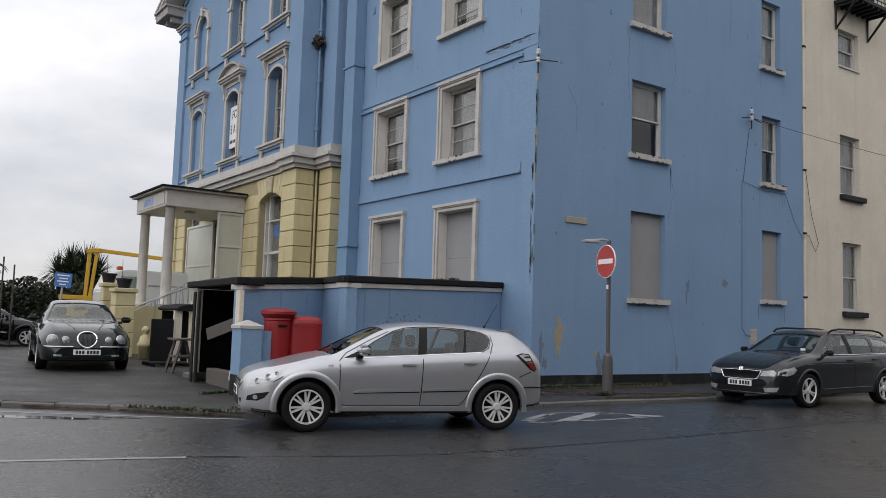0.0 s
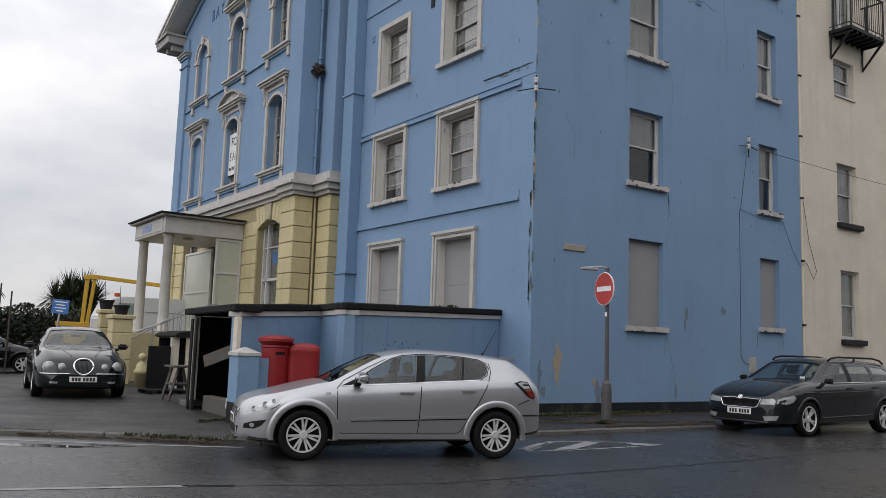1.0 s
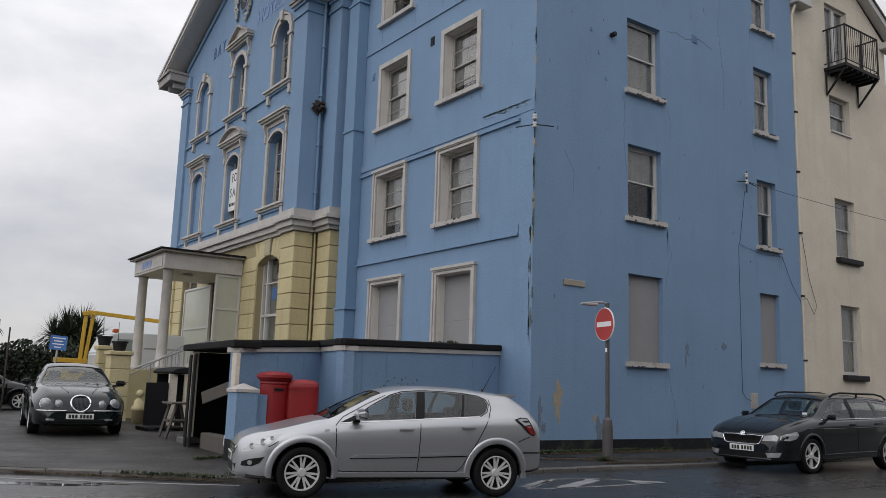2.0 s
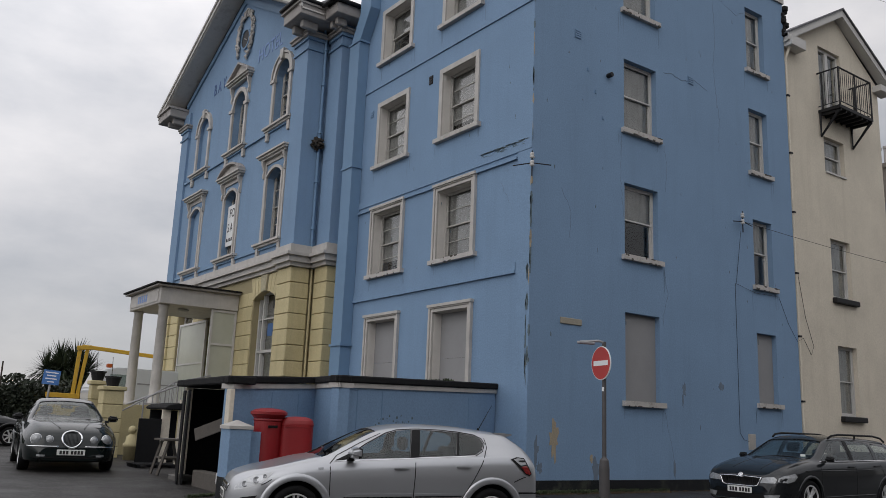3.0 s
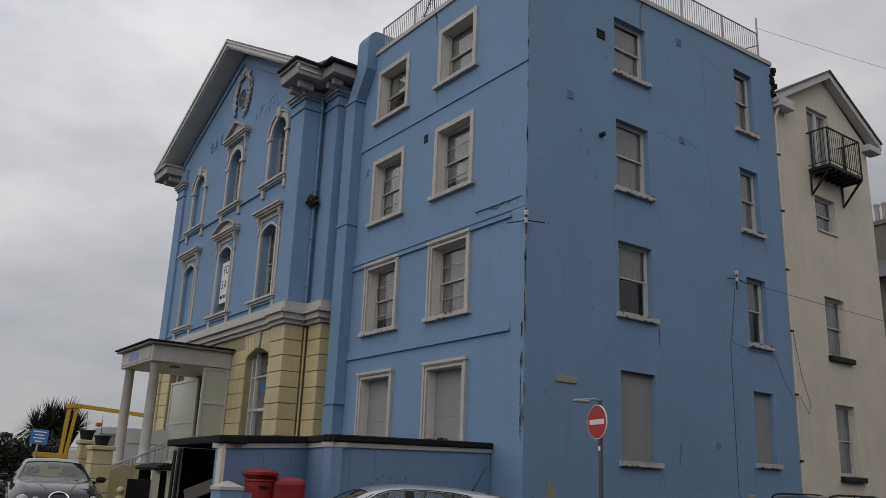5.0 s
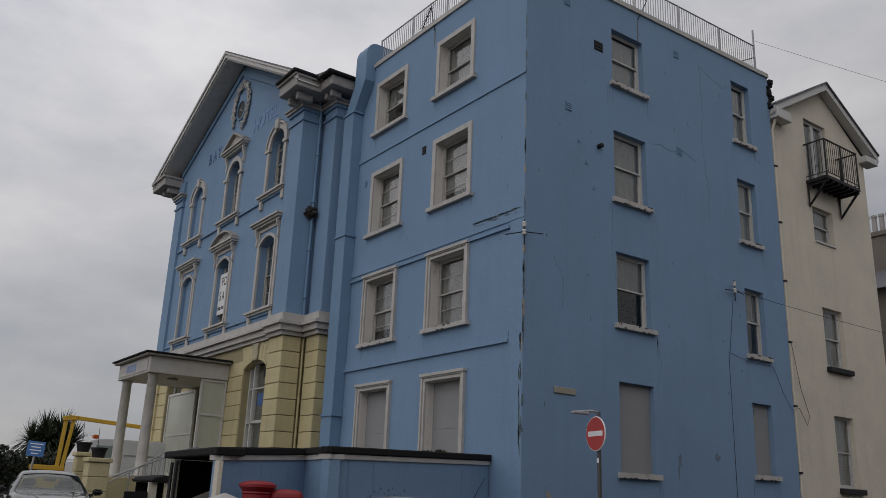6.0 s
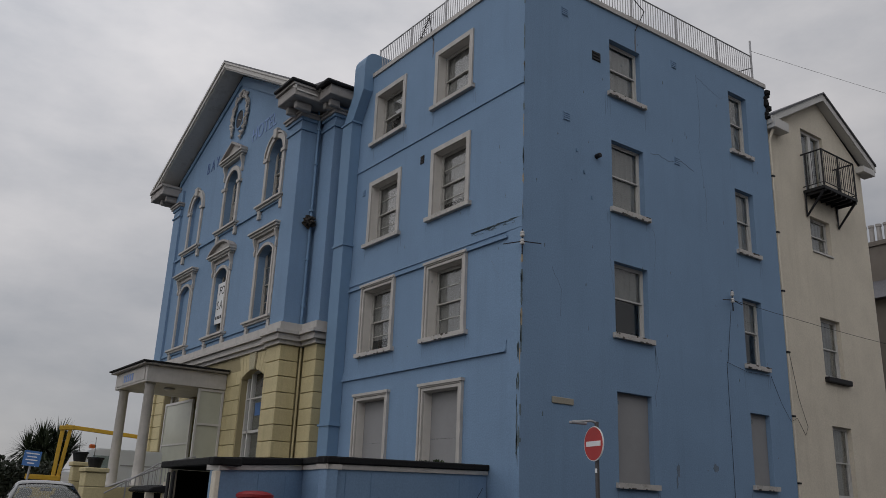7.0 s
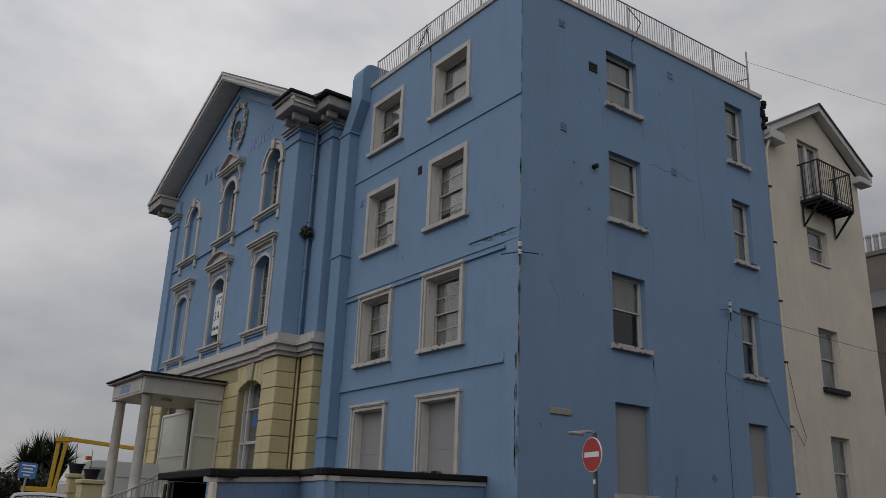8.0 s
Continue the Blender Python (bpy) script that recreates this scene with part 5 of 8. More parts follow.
    def solid(self, bm):
        bmesh.ops.recalc_face_normals(bm, faces=bm.faces)
        me = bpy.data.meshes.new("cut")
        bm.to_mesh(me)
        bm.free()
        return me

    def panes(self, names):
        """Glass in every opening, set a little behind the skin."""
        for name, line in zip(names, self.s["glass"]):
            self.both(name, lambda: self.panel(line, -0.012, 0.004, 0.16), CARGLASS)
        for (xa, ha, xb, hb, z), name in zip(self.s["screens"], ("windscreen", "rear_screen")):
            bm = bmesh.new()
            rows = []
            for i in range(9):
                x, h = xa + (xb - xa) * i / 8, ha + (hb - ha) * i / 8
                half = self.section(x)[12][0]
                rows.append([self.top_at(x, h * (-1 + j / 6) / half, -0.014) for j in range(13)])
            lay = [[[bm.verts.new(p - Vector((0, 0, d))) for p in r] for r in rows] for d in (0, 0.005)]
            for q in lay:
                for a, b in zip(q, q[1:]):
                    for k in range(12):
                        bm.faces.new((a[k], a[k + 1], b[k + 1], b[k]))
            self.add(name, bm, CARGLASS, smooth=True)

    def inside(self, front, rear, roof, wide=0.52):
        """Seats, dashboard and steering wheel, right-hand drive."""
        for y in (0.36, -0.36):
            bm = boxes((front - 0.10, front + 0.42, y - 0.24, y + 0.24, 0.44, 0.62))
            prism(bm, [(front, 0.5), (front - 0.13, 0.5), (front - 0.30, roof - 0.30), (front - 0.20, roof - 0.30)], lambda p, q, w: (p, w, q), y - 0.23, y + 0.23)
            box(bm, front - 0.31, front - 0.22, y - 0.13, y + 0.13, roof - 0.28, roof - 0.11)
            self.add("seat", soften(bm, 0.025, 2), SEAT)
        bm = boxes((rear - 0.1, rear + 0.42, -wide, wide, 0.44, 0.62))
        prism(bm, [(rear, 0.5), (rear - 0.12, 0.5), (rear - 0.30, roof - 0.38), (rear - 0.2, roof - 0.38)], lambda p, q, w: (p, w, q), -wide, wide)
        for y in (0.36, -0.36):
            box(bm, rear - 0.31, rear - 0.23, y - 0.12, y + 0.12, roof - 0.37, roof - 0.23)
        self.add("rear_bench", soften(bm, 0.02, 2), SEAT)
        dx = self.s["cabin"][0]
        self.add("dashboard", soften(boxes((dx - 0.30, dx - 0.02, -0.62, 0.62, 0.55, 0.86)), 0.05, 2), BLACKTRIM)
        bm = bmesh.new()
        m = Matrix.Rotation(radians(-65), 4, "Y")
        path_tube(bm, [Vector((dx - 0.42, -0.36, 0.84)) + m @ Vector((0.18 * math.cos(a), 0.18 * math.sin(a), 0)) for a in [math.tau * k / 24 for k in range(25)]], 0.016, 6)
        tube(bm, (dx - 0.42, -0.36, 0.84), (dx - 0.2, -0.36, 0.74), 0.03)
        self.add("steering_wheel", bm, BLACKTRIM)
        bm = bmesh.new()
        box(bm, self.s["screens"][0][2] - 0.02, self.s["screens"][0][2] + 0.03, -0.12, 0.12, roof - 0.16, roof - 0.09)
        self.add("rear_view_mirror", soften(bm, 0.012), BLACKTRIM)

    def flare(self, x, wide=0.085, mat=None):
        """A raised rounded band round a wheel arch."""
        def fn():
            bm = bmesh.new()
            r0 = self.s["tyre"] + self.s.get("gap", 0.04)
            rows = []
            for k in range(25):
                a = math.pi * (-0.06 + 1.12 * k / 24)
                row = []
                for dr, off in ((0.0, -0.05), (0.0, 0.010), (0.012, 0.017), (wide * 0.7, 0.015), (wide, 0.004), (wide + 0.01, -0.012)):
                    q = self.side(x + (r0 + dr) * math.cos(a), max(self.s["tyre"] + (r0 + dr) * math.sin(a), 0.24), off)
                    row.append(bm.verts.new(q))
                rows.append(row)
            for a, b in zip(rows, rows[1:]):
                for k in range(5):
                    bm.faces.new((a[k], a[k + 1], b[k + 1], b[k]))
            return bm
        self.both("wheel_arch", fn, mat or self.paint, smooth=True)

    def add(self, name, bm, mat, label="", parent=None, smooth=False):
        return part(name, bm, mat, parent or self.ob, label, smooth)

    def both(self, name, fn, mat, label="", smooth=False, sides=(1, -1), parent=None):
        """Builds a flank part on the left, and its mirror on the right."""
        for sg in sides:
            bm = fn()
            if sg < 0:
                for v in bm.verts:
                    v.co.y = -v.co.y
            self.add(name, bm, mat, label, parent, smooth)

    def panel(self, outline, off=0.006, thick=0.004, step=0.10):
        """A thin pane that follows the flank, from an (x, z) outline."""
        bm = bmesh.new()
        fine = []
        for (a, b), (c, d) in zip(outline, outline[1:] + outline[:1]):
            n = max(1, int(math.hypot(c - a, d - b) / step))
            fine += [(a + (c - a) * k / n, b + (d - b) * k / n) for k in range(n)]
        vs = [bm.verts.new((x, 0, z)) for x, z in fine]
        bm.faces.new(vs)
        xs_, zs_ = [p[0] for p in fine], [p[1] for p in fine]
        for lo, hi, ax in ((min(xs_), max(xs_), 0), (min(zs_), max(zs_), 2)):
            c = lo + step
            while c < hi:
                no = Vector((1, 0, 0)) if ax == 0 else Vector((0, 0, 1))
                bmesh.ops.bisect_plane(bm, geom=bm.verts[:] + bm.edges[:] + bm.faces[:], plane_co=no * c, plane_no=no)
                c += step
        for v in bm.verts:
            v.co = self.side(v.co.x, v.co.z, off)
        r = bmesh.ops.extrude_face_region(bm, geom=bm.faces[:])
        for v in r["geom"]:
            if isinstance(v, bmesh.types.BMVert):
                v.co.y -= off + thick
        return bm

    def seam(self, pts, r=0.0035):
        """A shut line along the flank."""
        bm = bmesh.new()
        out = []
        for (a, b), (c, d) in zip(pts, pts[1:]):
            n = max(1, int(math.hypot(c - a, d - b) / 0.06))
            out += [(a + (c - a) * k / n, b + (d - b) * k / n) for k in range(n)]
        out.append(pts[-1])
        q = [self.side(x, z, 0.0) for x, z in out]
        path_tube(bm, q, r, 5)
        return bm

    def wheel(self, x, sg, spokes, rim_mat=ALLOY, twin=True):
        r, y = self.s["tyre"], sg * (self.s["half"] - 0.115)
        rot = Matrix.Rotation(radians(-90 * sg), 4, "X")
        rr = r * self.s.get("rim", 0.75)
        bm = bmesh.new()
        lathe(bm, [(rr, -0.10), (r * 0.93, -0.105), (r, -0.075), (r, 0.075), (r * 0.97, 0.095), (r * 0.88, 0.105), (rr + 0.01, 0.098), (rr, 0.08)], (x, y, r), 40, rot, caps=False)
        wheel_ = self.add("wheel", bm, TYRE, smooth=True)
        bm = bmesh.new()
        lathe(bm, [(rr * 0.98, 0.02), (rr, 0.085), (rr * 0.95, 0.09), (rr * 0.90, 0.03), (rr * 0.3, 0.0)], (x, y, r), 36, rot)
        self.add("rim_barrel", bm, BLACKTRIM, parent=wheel_, smooth=True)
        bm = bmesh.new()
        lathe(bm, [(rr * 0.90, 0.072), (rr * 1.0, 0.086), (rr * 1.0, 0.092), (rr * 0.93, 0.094), (rr * 0.90, 0.08)], (x, y, r), 40, rot, caps=False)
        for k in range(spokes):
            for dv in ((-0.075, 0.075) if twin else (0,)):
                a = math.tau * k / spokes + 0.2
                a0, a1 = a + dv * 1.6, a + dv * 2.0
                p0, p1 = Vector((math.cos(a0) * rr * 0.18, math.sin(a0) * rr * 0.18, 0.07)), Vector((math.cos(a1) * rr * 0.95, math.sin(a1) * rr * 0.95, 0.082))
                side_ = Vector((-math.sin(a), math.cos(a), 0)) * (0.014 if twin else 0.026)
                vs = [bm.verts.new(Vector((x, y, r)) + rot @ q) for q in (p0 - side_, p0 + side_, p1 + side_ * 0.9, p1 - side_ * 0.9)]
                lo = [bm.verts.new(Vector((x, y, r)) + rot @ (q - Vector((0, 0, 0.03)))) for q in (p0 - side_, p0 + side_, p1 + side_ * 0.9, p1 - side_ * 0.9)]
                bm.faces.new(vs)
                for i in range(4):
                    bm.faces.new((vs[i], vs[(i + 1) % 4], lo[(i + 1) % 4], lo[i]))
        lathe(bm, [(rr * 0.25, 0.03), (rr * 0.25, 0.075), (rr * 0.20, 0.088), (rr * 0.05, 0.09)], (x, y, r), 20, rot)
        self.add("rim", bm, rim_mat, "silver alloy rim with paired spokes" if twin else "silver alloy rim", wheel_, smooth=False)

    def wheels(self, spokes, twin=True):
        for x in (self.s["wb"] / 2, -self.s["wb"] / 2):
            for sg in (1, -1):
                self.wheel(x, sg, spokes, twin=twin)

    def mirror(self, x, z, mat, size=1.0):
        for sg in (1, -1):
            p = self.side(x, z, 0)
            bm = bmesh.new()
            box(bm, -0.055, 0.06, 0.05, 0.25, -0.02, 0.12)
            for v in bm.verts:
                if v.co.x > 0:
                    v.co.y, v.co.z = 0.15 + (v.co.y - 0.15) * 0.7, 0.045 + (v.co.z - 0.045) * 0.62
                if v.co.y > 0.15:
                    v.co.z = 0.05 + (v.co.z - 0.05) * 0.8
            bmesh.ops.bevel(bm, geom=list(bm.edges), offset=0.03, segments=3, affect="EDGES", clamp_overlap=True)
            arm = bmesh.new()
            prism(arm, [(0.05, -0.03), (-0.02, -0.03), (-0.01, 0.02), (0.03, 0.02)], lambda a, b, w: (a, w, b), -0.02, 0.07)
            glass = boxes((-0.060, -0.056, 0.075, 0.225, 0.005, 0.095))
            for q in (bm, arm, glass):
                for v in q.verts:
                    v.co = p + v.co * size
                    v.co.y *= sg
            shell = self.add("wing_mirror", bm, mat)
            self.add("mirror_arm", arm, BLACKTRIM, parent=shell)
            self.add("mirror_glass", glass, BLACKTRIM, parent=shell)

    def handle(self, x, z, mat):
        def fn():
            bm = bmesh.new()
            a = self.side(x, z, 0.018)
            box(bm, x - 0.10, x + 0.10, a.y - 0.02, a.y + 0.012, z - 0.014, z + 0.014)
            return soften(bm, 0.008, 2)
        self.both("door_handle", fn, mat)

    def nose(self, outline, mat, name, label="", thick=0.02, x_off=0.004, parent=None, step=0.05):
        """A part on the front end, from a (y, z) outline, laid on the body's nose."""
        bm = bmesh.new()
        bm.faces.new([bm.verts.new((0, y, z)) for y, z in outline])
        for ax in (1, 2):
            vals = [q[ax - 1] for q in outline]
            no = Vector((0, 1, 0)) if ax == 1 else Vector((0, 0, 1))
            c = min(vals) + step
            while c < max(vals):
                bmesh.ops.bisect_plane(bm, geom=bm.verts[:] + bm.edges[:] + bm.faces[:], plane_co=no * c, plane_no=no)
                c += step
        for v in bm.verts:
            v.co.x = self.front(v.co.y, v.co.z) + x_off
        r = bmesh.ops.extrude_face_region(bm, geom=bm.faces[:])
        for v in r["geom"]:
            if isinstance(v, bmesh.types.BMVert):
                v.co.x -= x_off + thick
        return self.add(name, bm, mat, label, parent)

    def front(self, y, z):
        """How far ahead the nose lies at (y, z)."""
        if not hasattr(self, "nose_rows"):
            self.nose_rows = []
            for x in np.linspace(self.s["top"][-1][0], self.s["wb"] / 2 + 0.1, 160):
                q = self.section(float(x))
                self.nose_rows.append((float(x), q[0][1], q[-1][1] - 0.012, [a[1] for a in q[1:14]], [a[0] for a in q[1:14]]))
        for x, lo, hi, zs_, ys_ in self.nose_rows:
            if lo - 0.005 <= z <= hi and abs(y) <= float(np.interp(z, zs_, ys_)):
                return x
        return self.s["wb"] / 2 + 0.3

    def place(self):
        self.ob.matrix_basis = self.m
        return self.ob


def circle(cy, cz, r, n=20, sy=1.0):
    return [(cy + r * sy * math.cos(math.tau * k / n), cz + r * math.sin(math.tau * k / n)) for k in range(n)]


def number_plate(car, z, mat=PLATE_W):
    x = max(car.front(0.0, z), car.front(0.25, z)) + 0.012
    bm = boxes((x, x + 0.012, -0.26, 0.26, z - 0.055, z + 0.055))
    pl = car.add("number_plate", soften(bm, 0.005), mat, "white number plate")
    for k, y in enumerate((0.20, 0.14, 0.08, 0.02, -0.07, -0.13, -0.19)):
        car.add("plate_bar", boxes((x + 0.012, x + 0.014, y - 0.022, y + 0.022, z - 0.036, z + 0.036)), BLACKPAINT, parent=pl)


SILVER = material("silver_metallic_paint", (0.44, 0.45, 0.47), 0.36, 0.7, spec=0.2, vary=0.03, scale=2, fine=0.03, fine_scale=300, coat=0.8)
hatch_spec = dict(
    wb=2.614, tyre=0.316, half=0.865, rim=0.70, gap=0.06, size=0.95, cabin=(0.98, -1.84),
    top=[(-2.03, 0.52), (-2.02, 0.68), (-1.99, 0.98), (-1.94, 1.05), (-1.62, 1.312), (-1.57, 1.338), (-1.23, 1.378), (-0.80, 1.412), (-0.35, 1.42), (0.02, 1.39), (0.27, 1.335), (0.60, 1.175), (1.00, 0.965), (1.12, 0.945), (1.57, 0.835), (1.87, 0.768), (2.03, 0.70), (2.11, 0.57), (2.13, 0.46)],
    belt=[(-2.03, 0.50), (-1.99, 0.93), (-1.85, 1.03), (-1.5, 1.06), (-1.08, 1.045), (-0.2, 0.995), (0.23, 0.965), (0.83, 0.925), (1.12, 0.90), (1.57, 0.80), (1.87, 0.725), (2.03, 0.645), (2.11, 0.53), (2.13, 0.43)],
    floor=[(-2.03, 0.35), (-1.9, 0.29), (-1.6, 0.26), (-1.3, 0.25), (1.3, 0.24), (1.9, 0.22), (2.13, 0.26)],
    plan=[(-2.03, 0.66), (-1.97, 0.76), (-1.8, 0.82), (-1.4, 0.86), (-0.8, 0.868), (0.8, 0.868), (1.4, 0.862), (1.72, 0.83), (1.92, 0.74), (2.05, 0.62), (2.13, 0.42)],
    roofw=[(-2.03, 0.62), (-1.65, 0.55), (-0.5, 0.60), (0.25, 0.61), (1.0, 0.70), (2.13, 0.5)],
    glass=[[(0.70, 0.958), (-0.16, 1.002), (-0.21, 1.360), (0.00, 1.340), (0.15, 1.296), (0.42, 1.150), (0.61, 1.025)],
           [(-0.29, 1.012), (-0.80, 1.040), (-0.86, 1.343), (-0.6, 1.360), (-0.33, 1.364)],
           [(-0.84, 1.042), (-1.08, 1.058), (-1.18, 1.12), (-1.22, 1.21), (-1.19, 1.270), (-1.10, 1.312), (-0.895, 1.340)]],
    screens=[(0.985, 0.67, 0.27, 0.54, 0.94), (-1.935, 0.62, -1.645, 0.525, 1.03)])
car = Car("hatchback_car", "silver five-door hatchback parked beside the kerb", hatch_spec, SILVER, (-5.628, -3.53, ROAD_Z), (-0.9543, 0.2986))
car.panes(("front_window", "rear_window", "quarter_window"))
car.inside(0.10, -0.72, 1.37)
car.both("door_pillar", lambda: car.panel([(-0.162, 1.0), (-0.212, 1.36), (-0.328, 1.364), (-0.288, 1.01)], 0.008), BLACKTRIM)
car.both("door_pillar", lambda: car.panel([(-0.802, 1.04), (-0.862, 1.343), (-0.893, 1.340), (-0.838, 1.042)], 0.009), BLACKTRIM)
car.both("mirror_base", lambda: car.panel([(0.84, 0.942), (0.70, 0.956), (0.61, 1.022), (0.645, 1.035)], 0.004), BLACKTRIM)
car.both("window_trim", lambda: car.seam([(0.84, 0.932), (0.3, 0.962), (-0.16, 0.990), (-0.29, 1.000), (-0.80, 1.029), (-1.08, 1.047)], 0.008), CHROME, "chrome strip under the windows")
car.both("window_seal", lambda: car.seam([(0.70, 0.972), (0.61, 1.036), (0.42, 1.161), (0.15, 1.306), (0.00, 1.350), (-0.21, 1.369), (-0.33, 1.373), (-0.6, 1.369), (-0.86, 1.353), (-1.10, 1.322), (-1.205, 1.276), (-1.234, 1.21), (-1.19, 1.11), (-1.08, 1.048)], 0.008), BLACKTRIM)
bm = bmesh.new()
prism(bm, [(-1.42, 1.360), (-1.55, 1.362), (-1.72, 1.348), (-1.71, 1.330), (-1.56, 1.30)], lambda p, q, w: (p, w, q), -0.52, 0.52)
car.add("roof_spoiler", soften(bm, 0.008, 2), SILVER)
for line in ([(0.90, 0.91), (0.895, 0.60), (0.885, 0.355), (0.80, 0.332), (-0.19, 0.332), (-0.205, 0.5), (-0.23, 1.0)], [(-0.19, 0.332), (-0.74, 0.332), (-0.80, 0.38), (-1.04, 0.75), (-1.17, 0.98), (-1.26, 1.16), (-1.25, 1.28)], [(0.90, 0.91), (0.80, 1.01), (0.50, 1.17), (0.22, 1.30)],
             [(1.62, 0.70), (1.68, 0.66), (1.74, 0.63)], [(-1.62, 0.72), (-1.74, 0.77), (-1.80, 0.79)]):
    car.both("shut_line", lambda: car.seam(line, 0.006), BLACKTRIM)
car.both("side_moulding", lambda: car.panel([(0.71, 0.505), (0.62, 0.540), (-0.185, 0.555), (-0.185, 0.520), (0.69, 0.500)], 0.016), SILVER)
car.both("side_moulding", lambda: car.panel([(-0.225, 0.556), (-0.90, 0.574), (-0.875, 0.538), (-0.225, 0.522)], 0.016), SILVER)
car.both("moulding_strip", lambda: car.seam([(0.71, 0.496), (-0.185, 0.513)], 0.009), BLACKTRIM)
car.both("moulding_strip", lambda: car.seam([(-0.225, 0.515), (-0.87, 0.531)], 0.009), BLACKTRIM)
car.both("sill", lambda: car.panel([(0.93, 0.265), (0.93, 0.318), (-0.91, 0.315), (-0.91, 0.262)], 0.012), SILVER)
car.both("sill_trim", lambda: car.seam([(0.93, 0.25), (-0.92, 0.25)], 0.02), BLACKTRIM)
car.both("bumper_strip", lambda: car.seam([(-1.70, 0.58), (-1.85, 0.58), (-1.985, 0.575)], 0.012), BLACKTRIM)
car.both("rear_bumper_lip", lambda: car.seam([(-1.68, 0.32), (-1.85, 0.335), (-1.98, 0.36)], 0.016), BLACKTRIM)
TAIL = [(-1.58, 1.022), (-1.68, 1.05), (-1.79, 1.04), (-1.90, 0.83), (-1.86, 0.80), (-1.79, 0.83)]
car.both("tail_lamp", lambda: car.panel(TAIL, 0.010), BLACKTRIM)
car.both("tail_lamp_lens", lambda: car.panel([(-1.62, 1.018), (-1.69, 1.036), (-1.78, 1.027), (-1.815, 0.955), (-1.72, 0.94)], 0.014), LAMP)
car.both("tail_lamp_lens", lambda: car.panel([(-1.73, 0.925), (-1.82, 0.942), (-1.885, 0.835), (-1.86, 0.818), (-1.80, 0.84)], 0.014), REDLAMP)
HEAD = [(1.60, 0.785), (1.66, 0.778), (1.84, 0.735), (1.97, 0.665), (2.04, 0.60), (2.05, 0.555), (1.94, 0.575), (1.78, 0.63), (1.68, 0.70)]
car.both("headlamp", lambda: car.panel(HEAD, 0.006), material("headlamp_shell", (0.50, 0.51, 0.52), 0.35, 0.1, vary=0.3, scale=14, coat=0.5))
for x, z, r in ((1.80, 0.69, 0.040), (1.93, 0.635, 0.036), (1.70, 0.735, 0.024)):
    def bowl():
        q = car.side(x, z, 0.008)
        bm = bmesh.new()
        lathe(bm, [(r, -0.01), (r, 0.006), (r * 0.8, 0.004), (r * 0.35, -0.004)], q, 18, Matrix.Rotation(radians(-62), 4, "X"))
        return bm
    car.both("lamp_bowl", bowl, LAMP)
car.both("fog_lamp_recess", lambda: car.panel([(1.78, 0.505), (1.95, 0.475), (2.04, 0.44), (2.05, 0.385), (1.92, 0.385), (1.84, 0.425)], 0.008), BLACKTRIM)
car.both("fog_lamp", lambda: car.panel([(x, z) for x, z in circle(1.95, 0.43, 0.028, 14)], 0.014), LAMP)
car.both("bumper_lip", lambda: car.seam([(1.66, 0.25), (1.85, 0.255), (1.98, 0.27)], 0.022), BLACKTRIM)
car.nose([(-0.44, 0.60), (0.44, 0.60), (0.38, 0.515), (-0.38, 0.515)], BLACKTRIM, "grille")
for z in (0.535, 0.562):
    car.nose([(-0.40, z + 0.006), (0.40, z + 0.006), (0.40, z - 0.004), (-0.40, z - 0.004)], CHROME, "grille_slat", x_off=0.010)
car.nose([(-0.46, 0.618), (0.46, 0.618), (0.45, 0.590), (-0.45, 0.590)], CHROME, "grille_bar", "broad chrome grille bar", x_off=0.014)
car.nose([(-0.5, 0.40), (0.5, 0.40), (0.45, 0.29), (-0.45, 0.29)], BLACKTRIM, "lower_intake")
car.both("side_repeater", lambda: car.panel([(0.985, 0.86), (1.05, 0.855), (1.05, 0.83), (0.985, 0.835)], 0.010), LAMP)
number_plate(car, 0.475)
for x in (1.307, -1.307):
    car.flare(x)
car.mirror(0.62, 0.985, SILVER, 1.3)
car.handle(-0.03, 0.866, SILVER)
car.handle(-0.89, 0.90, SILVER)
bm = bmesh.new()
tube(bm, (-1.30, 0.25, 1.385), (-1.50, 0.25, 1.74), 0.007, 0.003, 5)
lathe(bm, [(0.022, 0), (0.014, 0.04)], (-1.30, 0.25, 1.375), 10)
car.add("radio_aerial", bm, BLACKTRIM)
bm = bmesh.new()
tube(bm, (-1.95, -0.02, 1.09), (-1.84, 0.28, 1.17), 0.012)
car.add("rear_wiper", bm, BLACKTRIM)
bm = bmesh.new()
path_tube(bm, [(1.0, 0.45, 1.0), (0.87, 0.10, 1.07), (0.82, -0.35, 1.09)], 0.010, 5)
car.add("wiper", bm, BLACKTRIM)
car.wheels(7)
car.place()

